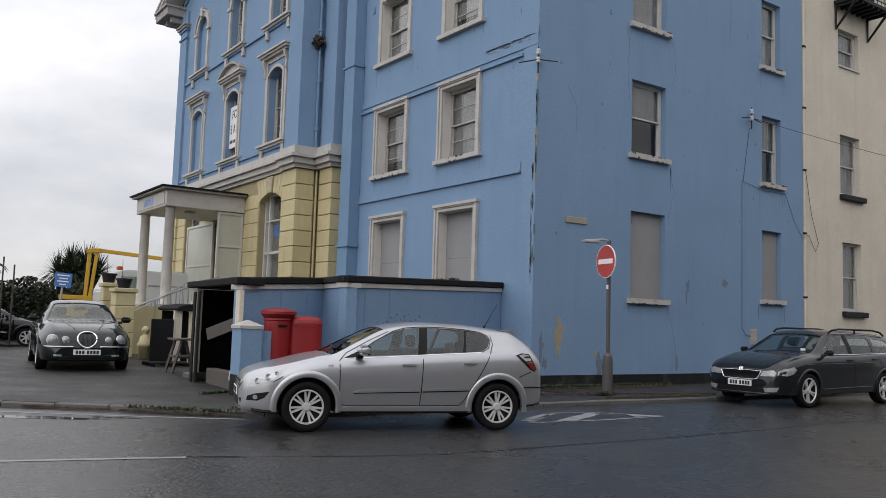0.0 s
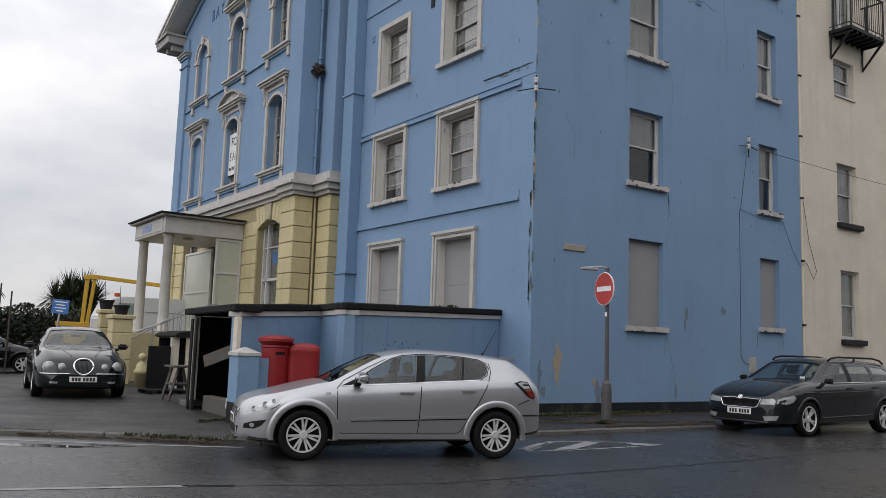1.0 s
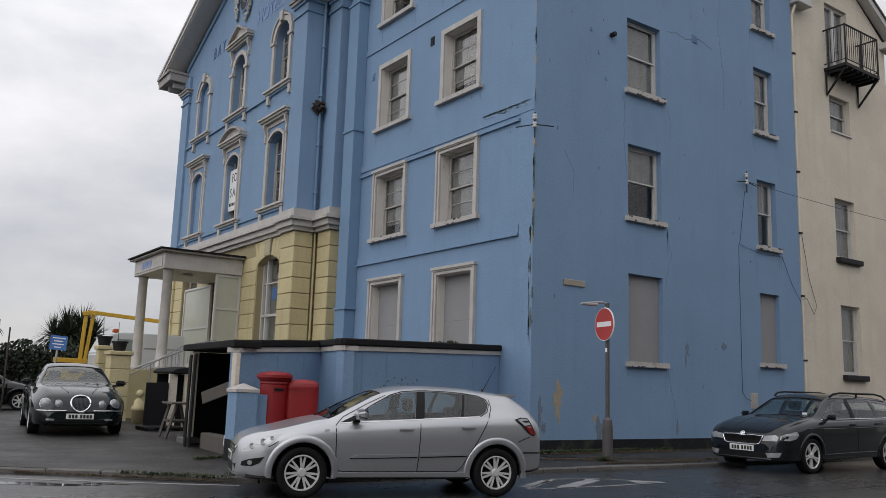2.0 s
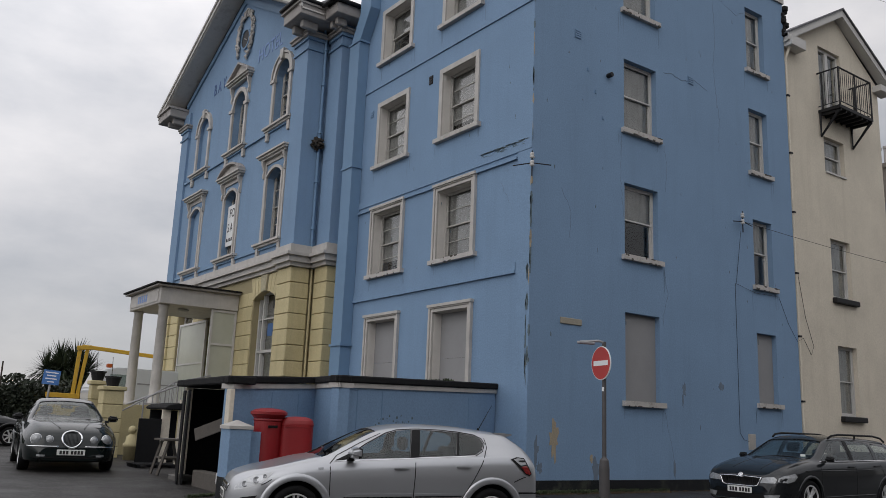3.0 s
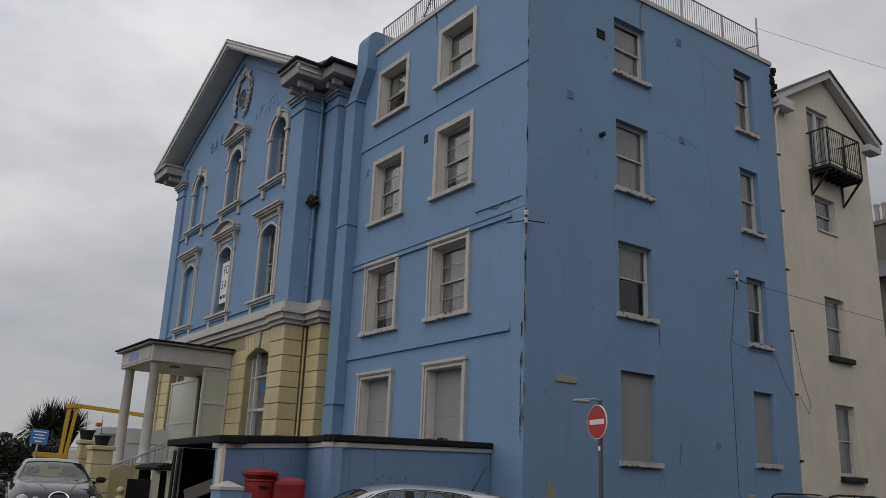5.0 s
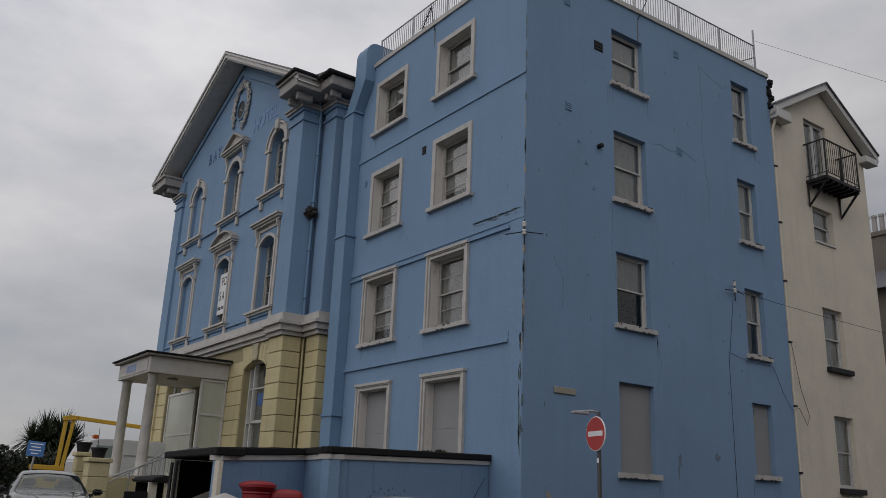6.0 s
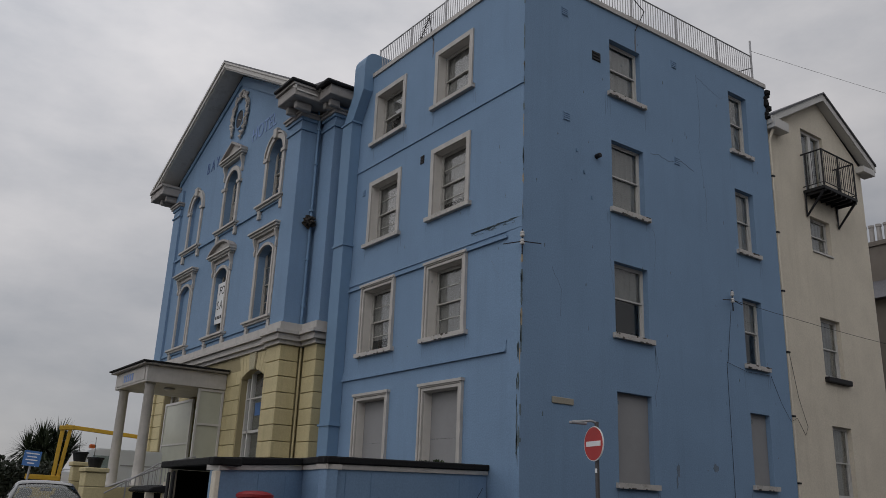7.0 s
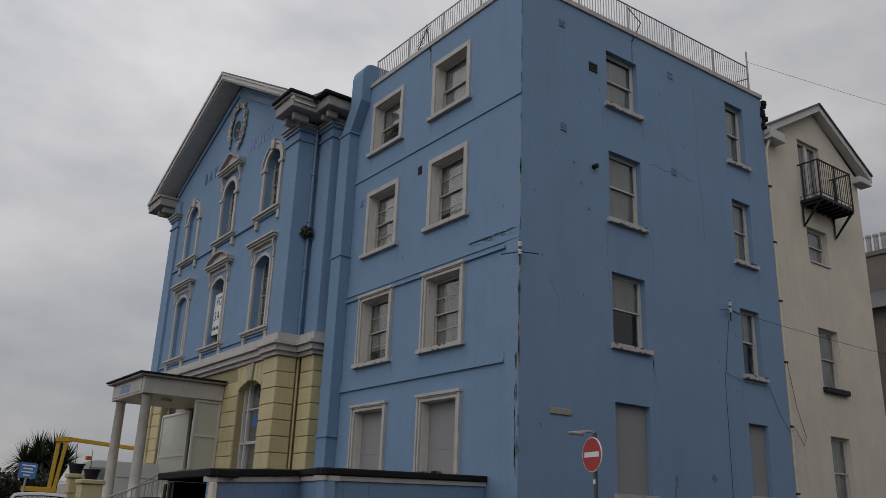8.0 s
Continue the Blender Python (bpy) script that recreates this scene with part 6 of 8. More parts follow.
GREYGREEN = material("dark_grey_metallic_paint", (0.009, 0.011, 0.013), 0.34, 0.2, spec=0.05, vary=0.06, scale=2, fine=0.2, fine_scale=220, coat=1.0)
estate_spec = dict(
    wb=2.686, tyre=0.318, half=0.905, rim=0.74, cabin=(1.02, -2.2),
    top=[(-2.40, 0.52), (-2.39, 0.95), (-2.28, 1.10), (-2.02, 1.34), (-1.6, 1.41), (-0.8, 1.44), (-0.2, 1.445), (0.15, 1.425), (0.42, 1.355), (1.06, 1.00), (1.4, 0.95), (1.8, 0.865), (2.06, 0.765), (2.18, 0.67), (2.22, 0.5)],
    belt=[(-2.40, 0.50), (-2.28, 0.99), (-1.5, 1.01), (-0.5, 0.98), (1.06, 0.94), (1.4, 0.905), (1.8, 0.82), (2.06, 0.72), (2.18, 0.62), (2.22, 0.46)],
    floor=[(-2.40, 0.36), (-2.2, 0.27), (-1.3, 0.22), (1.3, 0.21), (2.0, 0.20), (2.22, 0.22)],
    plan=[(-2.40, 0.72), (-2.25, 0.84), (-1.8, 0.90), (-0.8, 0.905), (1.0, 0.905), (1.6, 0.90), (1.92, 0.865), (2.08, 0.80), (2.17, 0.70), (2.22, 0.60)],
    roofw=[(-2.40, 0.66), (-2.0, 0.58), (-0.5, 0.605), (0.4, 0.61), (1.06, 0.72), (2.22, 0.6)],
    glass=[[(0.84, 0.985), (-0.14, 1.0), (-0.19, 1.372), (0.08, 1.36), (0.32, 1.29), (0.70, 1.075)],
           [(-0.26, 1.0), (-1.02, 1.025), (-1.10, 1.335), (-0.8, 1.362), (-0.30, 1.375)],
           [(-1.12, 1.03), (-1.95, 1.055), (-1.98, 1.10), (-1.78, 1.28), (-1.20, 1.33)]],
    screens=[(1.04, 0.70, 0.42, 0.55, 0.96), (-2.25, 0.6, -2.06, 0.5, 1.08)])
car = Car("estate_car", "dark grey estate car with roof rails, parked nose out", estate_spec, GREYGREEN, (4.46, -3.45, ROAD_Z), (-0.99992, 0.0125))
car.panes(("front_window", "rear_window", "quarter_window"))
car.inside(0.20, -0.70, 1.40, 0.56)
car.both("window_trim", lambda: car.seam([(0.9, 0.972), (-0.2, 0.99), (-1.2, 1.01), (-1.95, 1.035)], 0.009), CHROME, "bright strip under the windows")
car.both("door_pillar", lambda: car.panel([(-0.145, 1.0), (-0.192, 1.37), (-0.298, 1.374), (-0.258, 1.002)], 0.003), BLACKTRIM)
for line in ([(0.98, 0.88), (1.0, 0.60), (0.92, 0.30), (-0.2, 0.27), (-0.2, 0.98)], [(-0.2, 0.27), (-0.9, 0.27), (-1.02, 0.42), (-1.22, 0.72), (-1.08, 1.0)], [(1.66, 0.50), (1.72, 0.62), (1.78, 0.70)]):
    car.both("shut_line", lambda: car.seam(line, 0.005), BLACKTRIM)
car.both("swage_line", lambda: car.seam([(1.5, 0.80), (0.2, 0.815), (-1.0, 0.84), (-2.1, 0.87)], 0.009), GREYGREEN, smooth=True)
car.both("sill_trim", lambda: car.seam([(0.9, 0.33), (0.0, 0.35), (-0.9, 0.36)], 0.014), GREYGREEN, smooth=True)


def roof_rail():
    bm = bmesh.new()
    path_tube(bm, [(0.25, 0.60, 1.40), (0.15, 0.61, 1.455), (-0.1, 0.615, 1.485), (-1.4, 0.60, 1.485), (-1.7, 0.59, 1.45), (-1.85, 0.585, 1.38)], 0.020, 8)
    tube(bm, (-0.7, 0.60, 1.40), (-0.7, 0.605, 1.48), 0.018)
    return bm


car.both("roof_rail", roof_rail, BLACKTRIM, smooth=True)
for y in (-0.30, 0.34):
    car.add("bonnet_crease", path_tube(bmesh.new(), [car.top_at(x, y * 1.1 + (x - 1.1) * 0.12 * (1 if y > 0 else -1), 0.0) for x in np.linspace(1.10, 2.02, 12)], 0.006, 6), GREYGREEN, smooth=True)
GRILLE = car.nose([(-0.44, 0.655), (-0.36, 0.675), (0.36, 0.675), (0.44, 0.655), (0.37, 0.515), (0.30, 0.50), (-0.30, 0.50), (-0.37, 0.515)], BLACKTRIM, "grille", thick=0.03)
RIM_IN = [(-0.44, 0.655), (-0.10, 0.665), (0, 0.645), (0.10, 0.665), (0.44, 0.655), (0.37, 0.515), (0.30, 0.50), (-0.30, 0.50), (-0.37, 0.515), (-0.44, 0.655)]
bm = bmesh.new()
fine = [Vector((*a, 0)).lerp(Vector((*b, 0)), k / 6) for a, b in zip(RIM_IN, RIM_IN[1:]) for k in range(6)] + [Vector((*RIM_IN[-1], 0))]
path_tube(bm, [(car.front(q.x, q.y) + 0.008, q.x, q.y) for q in fine], 0.013, 6)
car.add("grille_surround", bm, CHROME, "chrome grille surround", smooth=True)
for k in range(19):
    y = -0.36 + 0.04 * k
    lo_, hi_ = 0.515, 0.65
    x = max(car.front(y, lo_), car.front(y, hi_)) + 0.004
    car.add("grille_slat", boxes((x - 0.03, x + 0.004, y - 0.006, y + 0.006, lo_, hi_)), BLACKTRIM, parent=GRILLE)
bm = bmesh.new()
lathe(bm, [(0.046, -0.02), (0.046, 0.010), (0.036, 0.016), (0.034, 0.008), (0.02, 0.014)], (car.front(0, 0.685) + 0.01, 0, 0.685), 20, Matrix.Rotation(radians(72), 4, "Y"))
car.add("badge", bm, CHROME, "round chrome badge", smooth=True)
SHELL = material("clear_headlamp", (0.30, 0.31, 0.32), 0.22, 0.2, vary=0.7, scale=22, coat=0.6)
car.both("headlamp", lambda: car.panel([(2.135, 0.60), (2.11, 0.665), (2.04, 0.705), (1.80, 0.755), (1.76, 0.70), (1.84, 0.625), (2.0, 0.585)], 0.008), SHELL)
for sg in (1, -1):
    car.nose([(sg * 0.47, 0.66), (sg * 0.66, 0.685), (sg * 0.72, 0.64), (sg * 0.70, 0.575), (sg * 0.42, 0.565)], SHELL, "headlamp", x_off=0.010)
    car.nose([(sg * 0.50, 0.355), (sg * 0.76, 0.375), (sg * 0.72, 0.29), (sg * 0.54, 0.275)], LAMP, "fog_lamp", x_off=0.012)
car.nose([(-0.50, 0.36), (0.50, 0.36), (0.52, 0.275), (-0.52, 0.275)], BLACKTRIM, "lower_intake", x_off=0.006)
car.nose([(-0.60, 0.262), (0.60, 0.262), (0.60, 0.245), (-0.60, 0.245)], CHROME, "bumper_strip", x_off=0.008)
number_plate(car, 0.425)
for x in (1.343, -1.343):
    car.flare(x, 0.05)
car.mirror(0.80, 0.975, BLACKTRIM, 0.9)
car.handle(-0.02, 0.88, GREYGREEN)
car.handle(-0.95, 0.90, GREYGREEN)
bm = bmesh.new()
path_tube(bm, [(1.04, -0.5, 1.0), (0.98, 0.0, 1.04), (0.97, 0.42, 1.03)], 0.010, 5)
car.add("wiper", bm, BLACKTRIM)
car.add("tax_disc", boxes((0.90, 0.905, 0.42, 0.52, 1.04, 1.09)), PLAIN_WHITE)
car.wheels(5)
car.place()

DARKGREEN = material("very_dark_green_paint", (0.002, 0.006, 0.006), 0.3, 0.0, spec=0.05, vary=0.05, scale=2, fine=0.1, fine_scale=200, coat=1.0)
saloon_spec = dict(
    wb=2.91, tyre=0.325, half=0.905, rim=0.72, cabin=(0.98, -1.5),
    top=[(-2.50, 0.60), (-2.46, 0.86), (-2.2, 0.96), (-1.7, 1.03), (-1.05, 1.36), (-0.5, 1.445), (-0.05, 1.452), (0.35, 1.385), (1.03, 1.0), (1.4, 0.965), (1.8, 0.90), (2.10, 0.80), (2.26, 0.66), (2.33, 0.46)],
    belt=[(-2.50, 0.58), (-2.2, 0.90), (-1.5, 0.955), (0.0, 0.94), (1.03, 0.905), (1.4, 0.845), (1.8, 0.765), (2.10, 0.68), (2.26, 0.57), (2.33, 0.42)],
    floor=[(-2.50, 0.36), (-2.2, 0.24), (-1.3, 0.19), (1.3, 0.18), (2.1, 0.19), (2.33, 0.23)],
    plan=[(-2.50, 0.66), (-2.2, 0.82), (-1.5, 0.90), (1.0, 0.905), (1.6, 0.90), (2.0, 0.85), (2.2, 0.76), (2.33, 0.58)],
    roofw=[(-2.50, 0.6), (-1.0, 0.53), (-0.2, 0.57), (0.35, 0.585), (1.03, 0.72), (2.33, 0.5)],
    glass=[[(0.80, 0.965), (-0.18, 0.975), (-0.22, 1.37), (0.05, 1.36), (0.30, 1.29)], [(-0.28, 0.975), (-1.36, 0.99), (-1.12, 1.19), (-0.75, 1.32), (-0.32, 1.37)]],
    screens=[(1.0, 0.70, 0.36, 0.54, 0.965), (-1.62, 0.6, -1.08, 0.48, 1.06)])
car = Car("saloon_car", "very dark green saloon with four round headlamps and oval grille", saloon_spec, DARKGREEN, (-7.42, 7.25, 0.185), (-0.11, -0.994))
car.panes(("side_window", "side_window"))
car.inside(0.10, -0.80, 1.40, 0.54)
OV = [(0.182 * math.cos(a) * (1 + 0.14 * math.sin(a)), 0.635 + 0.160 * math.sin(a)) for a in [math.tau * k / 36 for k in range(37)]]
bm = bmesh.new()
path_tube(bm, [(max(car.front(y, z), 2.17) + 0.012, y, z) for y, z in OV], 0.022, 8)
car.add("grille_surround", bm, CHROME, "oval chrome grille surround", smooth=True)
oval = car.nose([(y * 0.95, 0.635 + (z - 0.635) * 0.95) for y, z in OV[:-1]], BLACKTRIM, "grille", x_off=0.004, thick=0.05, step=0.04)
for k in range(13):
    y = -0.144 + 0.024 * k
    h = 0.145 * math.sqrt(max(0.05, 1 - (y / 0.178) ** 2))
    pts = [(car.front(y, z) + 0.010, y, z) for z in np.linspace(0.635 - h, 0.635 + h, 7)]
    car.add("grille_slat", path_tube(bmesh.new(), pts, 0.0050, 5), IRON, parent=oval)
for sg in (1, -1):
    for y, z, r in ((0.655, 0.632, 0.105), (0.42, 0.624, 0.080)):
        x = car.front(sg * (y - r * 0.3), z)
        turn = Matrix.Rotation(radians(sg * 16), 4, "Z") @ Matrix.Rotation(radians(84), 4, "Y")
        bm = bmesh.new()
        lathe(bm, [(r * 1.05, -0.16), (r * 1.05, -0.01), (r * 1.0, 0.002), (r * 0.92, -0.004)], (x, sg * y, z), 28, turn, caps=False)
        rim_ = car.add("headlamp", bm, CHROME, smooth=True)
        bm = bmesh.new()
        lathe(bm, [(r * 0.94, -0.02), (r * 0.92, 0.0), (r * 0.6, 0.022), (r * 0.1, 0.032)], (x, sg * y, z), 24, turn)
        car.add("lens", bm, SHELL, parent=rim_, smooth=True)
    bm = bmesh.new()
    path_tube(bm, [(car.front(sg * y, 0.495) + 0.012, sg * y, 0.495) for y in np.linspace(0.24, 0.80, 12)], 0.016, 6)
    car.add("bumper_strip", bm, CHROME, "chrome bumper strip", smooth=True)
    car.nose([(sg * 0.46, 0.335), (sg * 0.62, 0.345), (sg * 0.62, 0.305), (sg * 0.48, 0.30)], LAMP, "fog_lamp", x_off=0.012)
    bm = bmesh.new()
    path_tube(bm, [car.top_at(x, sg * f, 0.0) for x, f in ((1.05, 0.62), (1.4, 0.58), (1.75, 0.50), (2.05, 0.38))], 0.012, 6)
    car.add("bonnet_crease", bm, DARKGREEN, smooth=True)
    bm = bmesh.new()
    path_tube(bm, [(1.03, sg * 0.1, 0.99), (0.97, sg * 0.1 + 0.35, 1.03)], 0.010, 5)
    car.add("wiper", bm, BLACKTRIM)
car.nose([(-0.72, 0.30), (0.72, 0.30), (0.62, 0.22), (-0.62, 0.22)], BLACKTRIM, "lower_intake", x_off=0.004)
car.both("shut_line", lambda: car.seam([(0.98, 0.84), (0.96, 0.50), (0.86, 0.26), (-0.2, 0.24), (-0.24, 0.96)], 0.005), BLACKTRIM)
car.both("window_trim", lambda: car.seam([(0.82, 0.952), (-0.2, 0.962), (-1.38, 0.98)], 0.009), CHROME)
number_plate(car, 0.385)
for x in (1.455, -1.455):
    car.flare(x, 0.04)
car.mirror(0.70, 0.99, BLACKTRIM, 1.15)
car.handle(-0.1, 0.84, DARKGREEN)
car.wheels(7, twin=False)
car.place()

BLACKCAR = material("black_car_paint", (0.004, 0.005, 0.006), 0.3, 0.0, spec=0.05, vary=0.05, scale=2, coat=1.0)
for at, ahead, lab in (((-7.9, 18.4, 0.19), (0.97, -0.25), "black hatchback parked behind the saloon"), ((-9.15, 15.7, 0.19), (-0.15, -0.99), "dark car parked at the forecourt edge")):
    car = Car("hatchback_car", lab, dict(hatch_spec), BLACKCAR, at, ahead)
    car.panes(("front_window", "rear_window", "quarter_window"))
    car.inside(0.10, -0.72, 1.37)
    car.both("headlamp", lambda: car.panel(HEAD, 0.010), LAMP)
    car.both("tail_lamp", lambda: car.panel(TAIL, 0.010), REDLAMP)
    car.both("side_moulding", lambda: car.seam([(0.72, 0.47), (-0.86, 0.5)], 0.012), CHROME)
    car.mirror(0.66, 0.975, BLACKCAR, 0.92)
    for x in (1.307, -1.307):
        car.flare(x)
    car.wheels(7, twin=False)
    car.place()

# ---- the lean-to and its yard wall in front of the annex ----
leanto = thing("yard_wall", "blue rendered yard wall with black felt coping", "wall")


def wall_run(p, q, z0, zp, zq, thick, back=1):
    """A wall between two plan points, its top sloping from zp to zq; its thickness lies to the left of p-q."""
    (ax, ay), (bx, by) = p, q
    d = Vector((bx - ax, by - ay, 0)).normalized()
    n = Vector((-d.y, d.x, 0)) * thick * back
    bm = bmesh.new()
    lo = [Vector((ax, ay, z0)), Vector((bx, by, z0)), Vector((bx, by, z0)) + n, Vector((ax, ay, z0)) + n]
    hi = [Vector((*v.xy, z)) for v, z in zip(lo, (zp, zq, zq, zp))]
    v = [bm.verts.new(c) for c in lo + hi]
    for f in ((0, 3, 2, 1), (4, 5, 6, 7), (0, 1, 5, 4), (1, 2, 6, 5), (2, 3, 7, 6), (3, 0, 4, 7)):
        bm.faces.new([v[i] for i in f])
    return bm


WL, WM, WS, WR = (-6.20, 0.47), (-4.27, 1.22), (-4.42, 0.02), (-0.03, 1.04)
for p, q, zp, zq in ((WL, WM, 1.86, 1.98), (WM, WS, 1.98, 1.98), (WS, WR, 1.98, 2.11)):
    part("wall", wall_run(p, q, 0.0, zp, zq, 0.2), BLUE, leanto)
    off = Vector((q[0] - p[0], q[1] - p[1], 0)).normalized()
    out = Vector((off.y, -off.x, 0))
    for o, z0, z1, mat, nm, lab in ((0.03, 0.0, 0.085, WHITE, "fascia_board", "white fascia board"), (0.07, 0.089, 0.215, DARKFELT, "coping", "black felt coping")):
        a = (p[0] + out.x * o - off.x * o * 0.6, p[1] + out.y * o - off.y * o * 0.6)
        b = (q[0] + out.x * o + off.x * o * 0.3, q[1] + out.y * o + off.y * o * 0.3)
        bm = wall_run(a, b, 0, zp + z1, zq + z1, 0.3)
        for v in bm.verts:
            if v.co.z == 0:
                first = (Vector(v.co.xy) - Vector(a)).length < 0.32
                v.co.z = (zp if first else zq) + z0
        part(nm, soften(bm, 0.02) if nm == "coping" else bm, mat, leanto, lab)
part("plinth", wall_run((WL[0] + 0.003, WL[1] - 0.012), (WM[0], WM[1] - 0.012), 0.0, 0.52, 0.52, 0.03), PLINTH, leanto, "black painted wall base")
for u in (0.45, 0.78):
    p = Vector((*WL, 0)).lerp(Vector((*WM, 0)), u)
    part("render_joint", boxes((p.x - 0.008, p.x + 0.008, p.y - 0.008, p.y + 0.01, 0.5, 1.85)), BLUE_TRIM, leanto)
for u in (0.10, 0.24, 0.80):
    p = Vector((*WS, 0)).lerp(Vector((*WR, 0)), u)
    part("render_joint", boxes((p.x - 0.008, p.x + 0.008, p.y - 0.010, p.y + 0.01, 0.1, 1.97)), BLUE_TRIM, leanto)
rng = random.Random(12)
for k in range(34):
    u = rng.gauss(0.30, 0.05)
    p = Vector((*WS, 0)).lerp(Vector((*WR, 0)), u)
    z = 1.36 + rng.gauss(0, 0.09)
    bm = bmesh.new()
    lathe(bm, [(rng.uniform(0.008, 0.03), 0), (0.004, 0.004)], (p.x, p.y - 0.002, z), 7, Matrix.Rotation(radians(90), 4, "X"))
    part("damp_spot", bm, MOULD, leanto)

# the open shed at the wall's end
shed = thing("lean_to_shed", "open lean-to shed with black felt roof, full of junk", "shed")
SL = (-5.92, 3.45)
part("roof_slab", soften(boxes((-5.95, -1.2, 1.5, 3.60, 1.93, 2.06)), 0.02), DARKFELT, shed)
bm = wall_run((SL[0] - 0.22, SL[1] + 0.15), (WL[0] - 0.12, WL[1] - 0.05), 1.94, 2.065, 2.075, 0.5, 1)
part("roof_edge", soften(bm, 0.02), DARKFELT, shed)
part("jamb", soften(boxes((-6.255, -6.17, 0.44, 0.62, 0.0, 1.855)), 0.01), CREAM, shed, "cream painted jamb")
part("jamb", boxes((-6.0, -5.88, 3.36, 3.5, 0.0, 1.92)), CREAM, shed, "cream painted jamb")
# inner sheets coloured near black, standing in for shade within the shed
part("back_wall", boxes((-3.8, -3.7, 1.3, 3.5, 0.0, 1.92)), INSIDE_SHADE, shed)
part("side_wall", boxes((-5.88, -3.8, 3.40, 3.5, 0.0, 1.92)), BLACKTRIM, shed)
part("lining", boxes((-6.0, -4.3, 1.30, 1.34, 0.0, 1.92)), INSIDE_SHADE, shed)
DARKWOOD = material("black_stained_boards", (0.009, 0.009, 0.010), 0.75, spec=0.25, vary=0.3, scale=5, fine=0.2, bump=0.4)
OLDWOOD = material("weathered_grey_wood", (0.085, 0.075, 0.065), 0.8, vary=0.25, scale=6, fine=0.25, fine_scale=50, bump=0.4)
door = part("shed_door", soften(wall_run((-6.02, 3.28), (-6.32, 2.32), 0.12, 1.86, 1.86, 0.045), 0.006), DARKWOOD, shed, "black boarded door standing open")
for k in range(4):
    p = Vector((-6.02, 3.28, 0)).lerp(Vector((-6.32, 2.32, 0)), 0.12 + 0.25 * k)
    part("batten", boxes((p.x - 0.075, p.x - 0.045, p.y - 0.03, p.y + 0.03, 0.14, 1.84)), DARKWOOD, door)
junk = thing("plank", "loose grey plank leaning across the shed", "plank")
bm = bmesh.new()
box(bm, -0.7, 0.7, -0.012, 0.012, -0.11, 0.11)
o = part("board", soften(bm, 0.006), OLDWOOD, junk)
junk.matrix_basis = pose(-6.0, 1.35, 1.25, 0, -17, -68)
bag = bmesh.new()
bmesh.ops.create_icosphere(bag, subdivisions=3, radius=0.2)
rng = random.Random(8)
for v in bag.verts:
    v.co = Vector((v.co.x * 1.0, v.co.y * 1.2, v.co.z * 1.1)) * (1 + 0.28 * noise.noise(v.co * 9))
    v.co += Vector((-5.95, 0.95, 0.36))
tagged(part("plastic_bag", bag, material("crumpled_white_plastic", (0.5, 0.5, 0.5), 0.4, vary=0.2, scale=12)), "crumpled white plastic bag inside the shed", "bag")
tagged(part("timber_sill", soften(boxes((-6.15, -5.95, 0.75, 2.2, 0.10, 0.42)), 0.02), OLDWOOD), "weathered grey timber board across the shed floor", "timber")
tagged(part("concrete_block", soften(boxes((-6.15, -5.8, 3.1, 3.55, 0.10, 0.26)), 0.02), KERB), "rough concrete block at the shed's foot", "block")

# low blue gate pier with white cap
pier = thing("gate_pier", "low blue rendered pier with white pyramid cap", "pier")
part("shaft", boxes((-6.46, -6.10, -0.22, 0.16, 0.45, 1.20)), BLUE, pier)
part("base", boxes((-6.465, -6.095, -0.225, 0.165, 0.05, 0.448)), PLINTH, pier)
bm = bmesh.new()
lathe(bm, [(0.29, 0), (0.29, 0.05), (0.02, 0.14)], (-6.28, -0.03, 1.204), 4, Matrix.Rotation(radians(45), 4, "Z"))
part("cap", bm, WHITE, pier)
part("low_wall", boxes((-6.098, -5.75, -0.10, 0.06, 0.05, 1.17)), BLUE, pier)

# ---- two red pillar boxes ----
RED = material("pillar_box_red", (0.23, 0.004, 0.007), 0.5, vary=0.15, scale=3, fine=0.08, bump=0.08, stain=(0.16, 0.015, 0.015), stain_amount=0.6, stain_scale=3)
box1 = thing("pillar_box", "round red cast iron pillar box with overhanging cap", "post box", "post boxes by the wall")
PB = (-5.70, 0.05)
bm = bmesh.new()
lathe(bm, [(0.27, 0.08), (0.27, 0.30), (0.235, 0.34), (0.235, 1.34), (0.25, 1.36), (0.245, 1.385)], (*PB, 0), 40)
part("body", bm, RED, box1, smooth=False)
bm = bmesh.new()
lathe(bm, [(0.235, 1.386), (0.26, 1.41), (0.29, 1.445), (0.305, 1.455), (0.305, 1.50), (0.285, 1.505), (0.26, 1.525), (0.15, 1.552), (0.02, 1.56)], (*PB, 0), 40)
part("cap", bm, RED, box1)
bm = bmesh.new()
box(bm, PB[0] - 0.10, PB[0] + 0.06, PB[1] - 0.245, PB[1] - 0.22, 1.24, 1.28)
part("slot", bm, BLACKTRIM, box1)
part("door_edge", boxes((PB[0] + 0.155, PB[0] + 0.165, PB[1] - 0.19, PB[1] - 0.16, 0.4, 1.2)), RED, box1)
box2 = thing("pouch_box", "rounded red metal pouch box beside the pillar box", "post box", "post boxes by the wall")
bm = bmesh.new()
rings = []
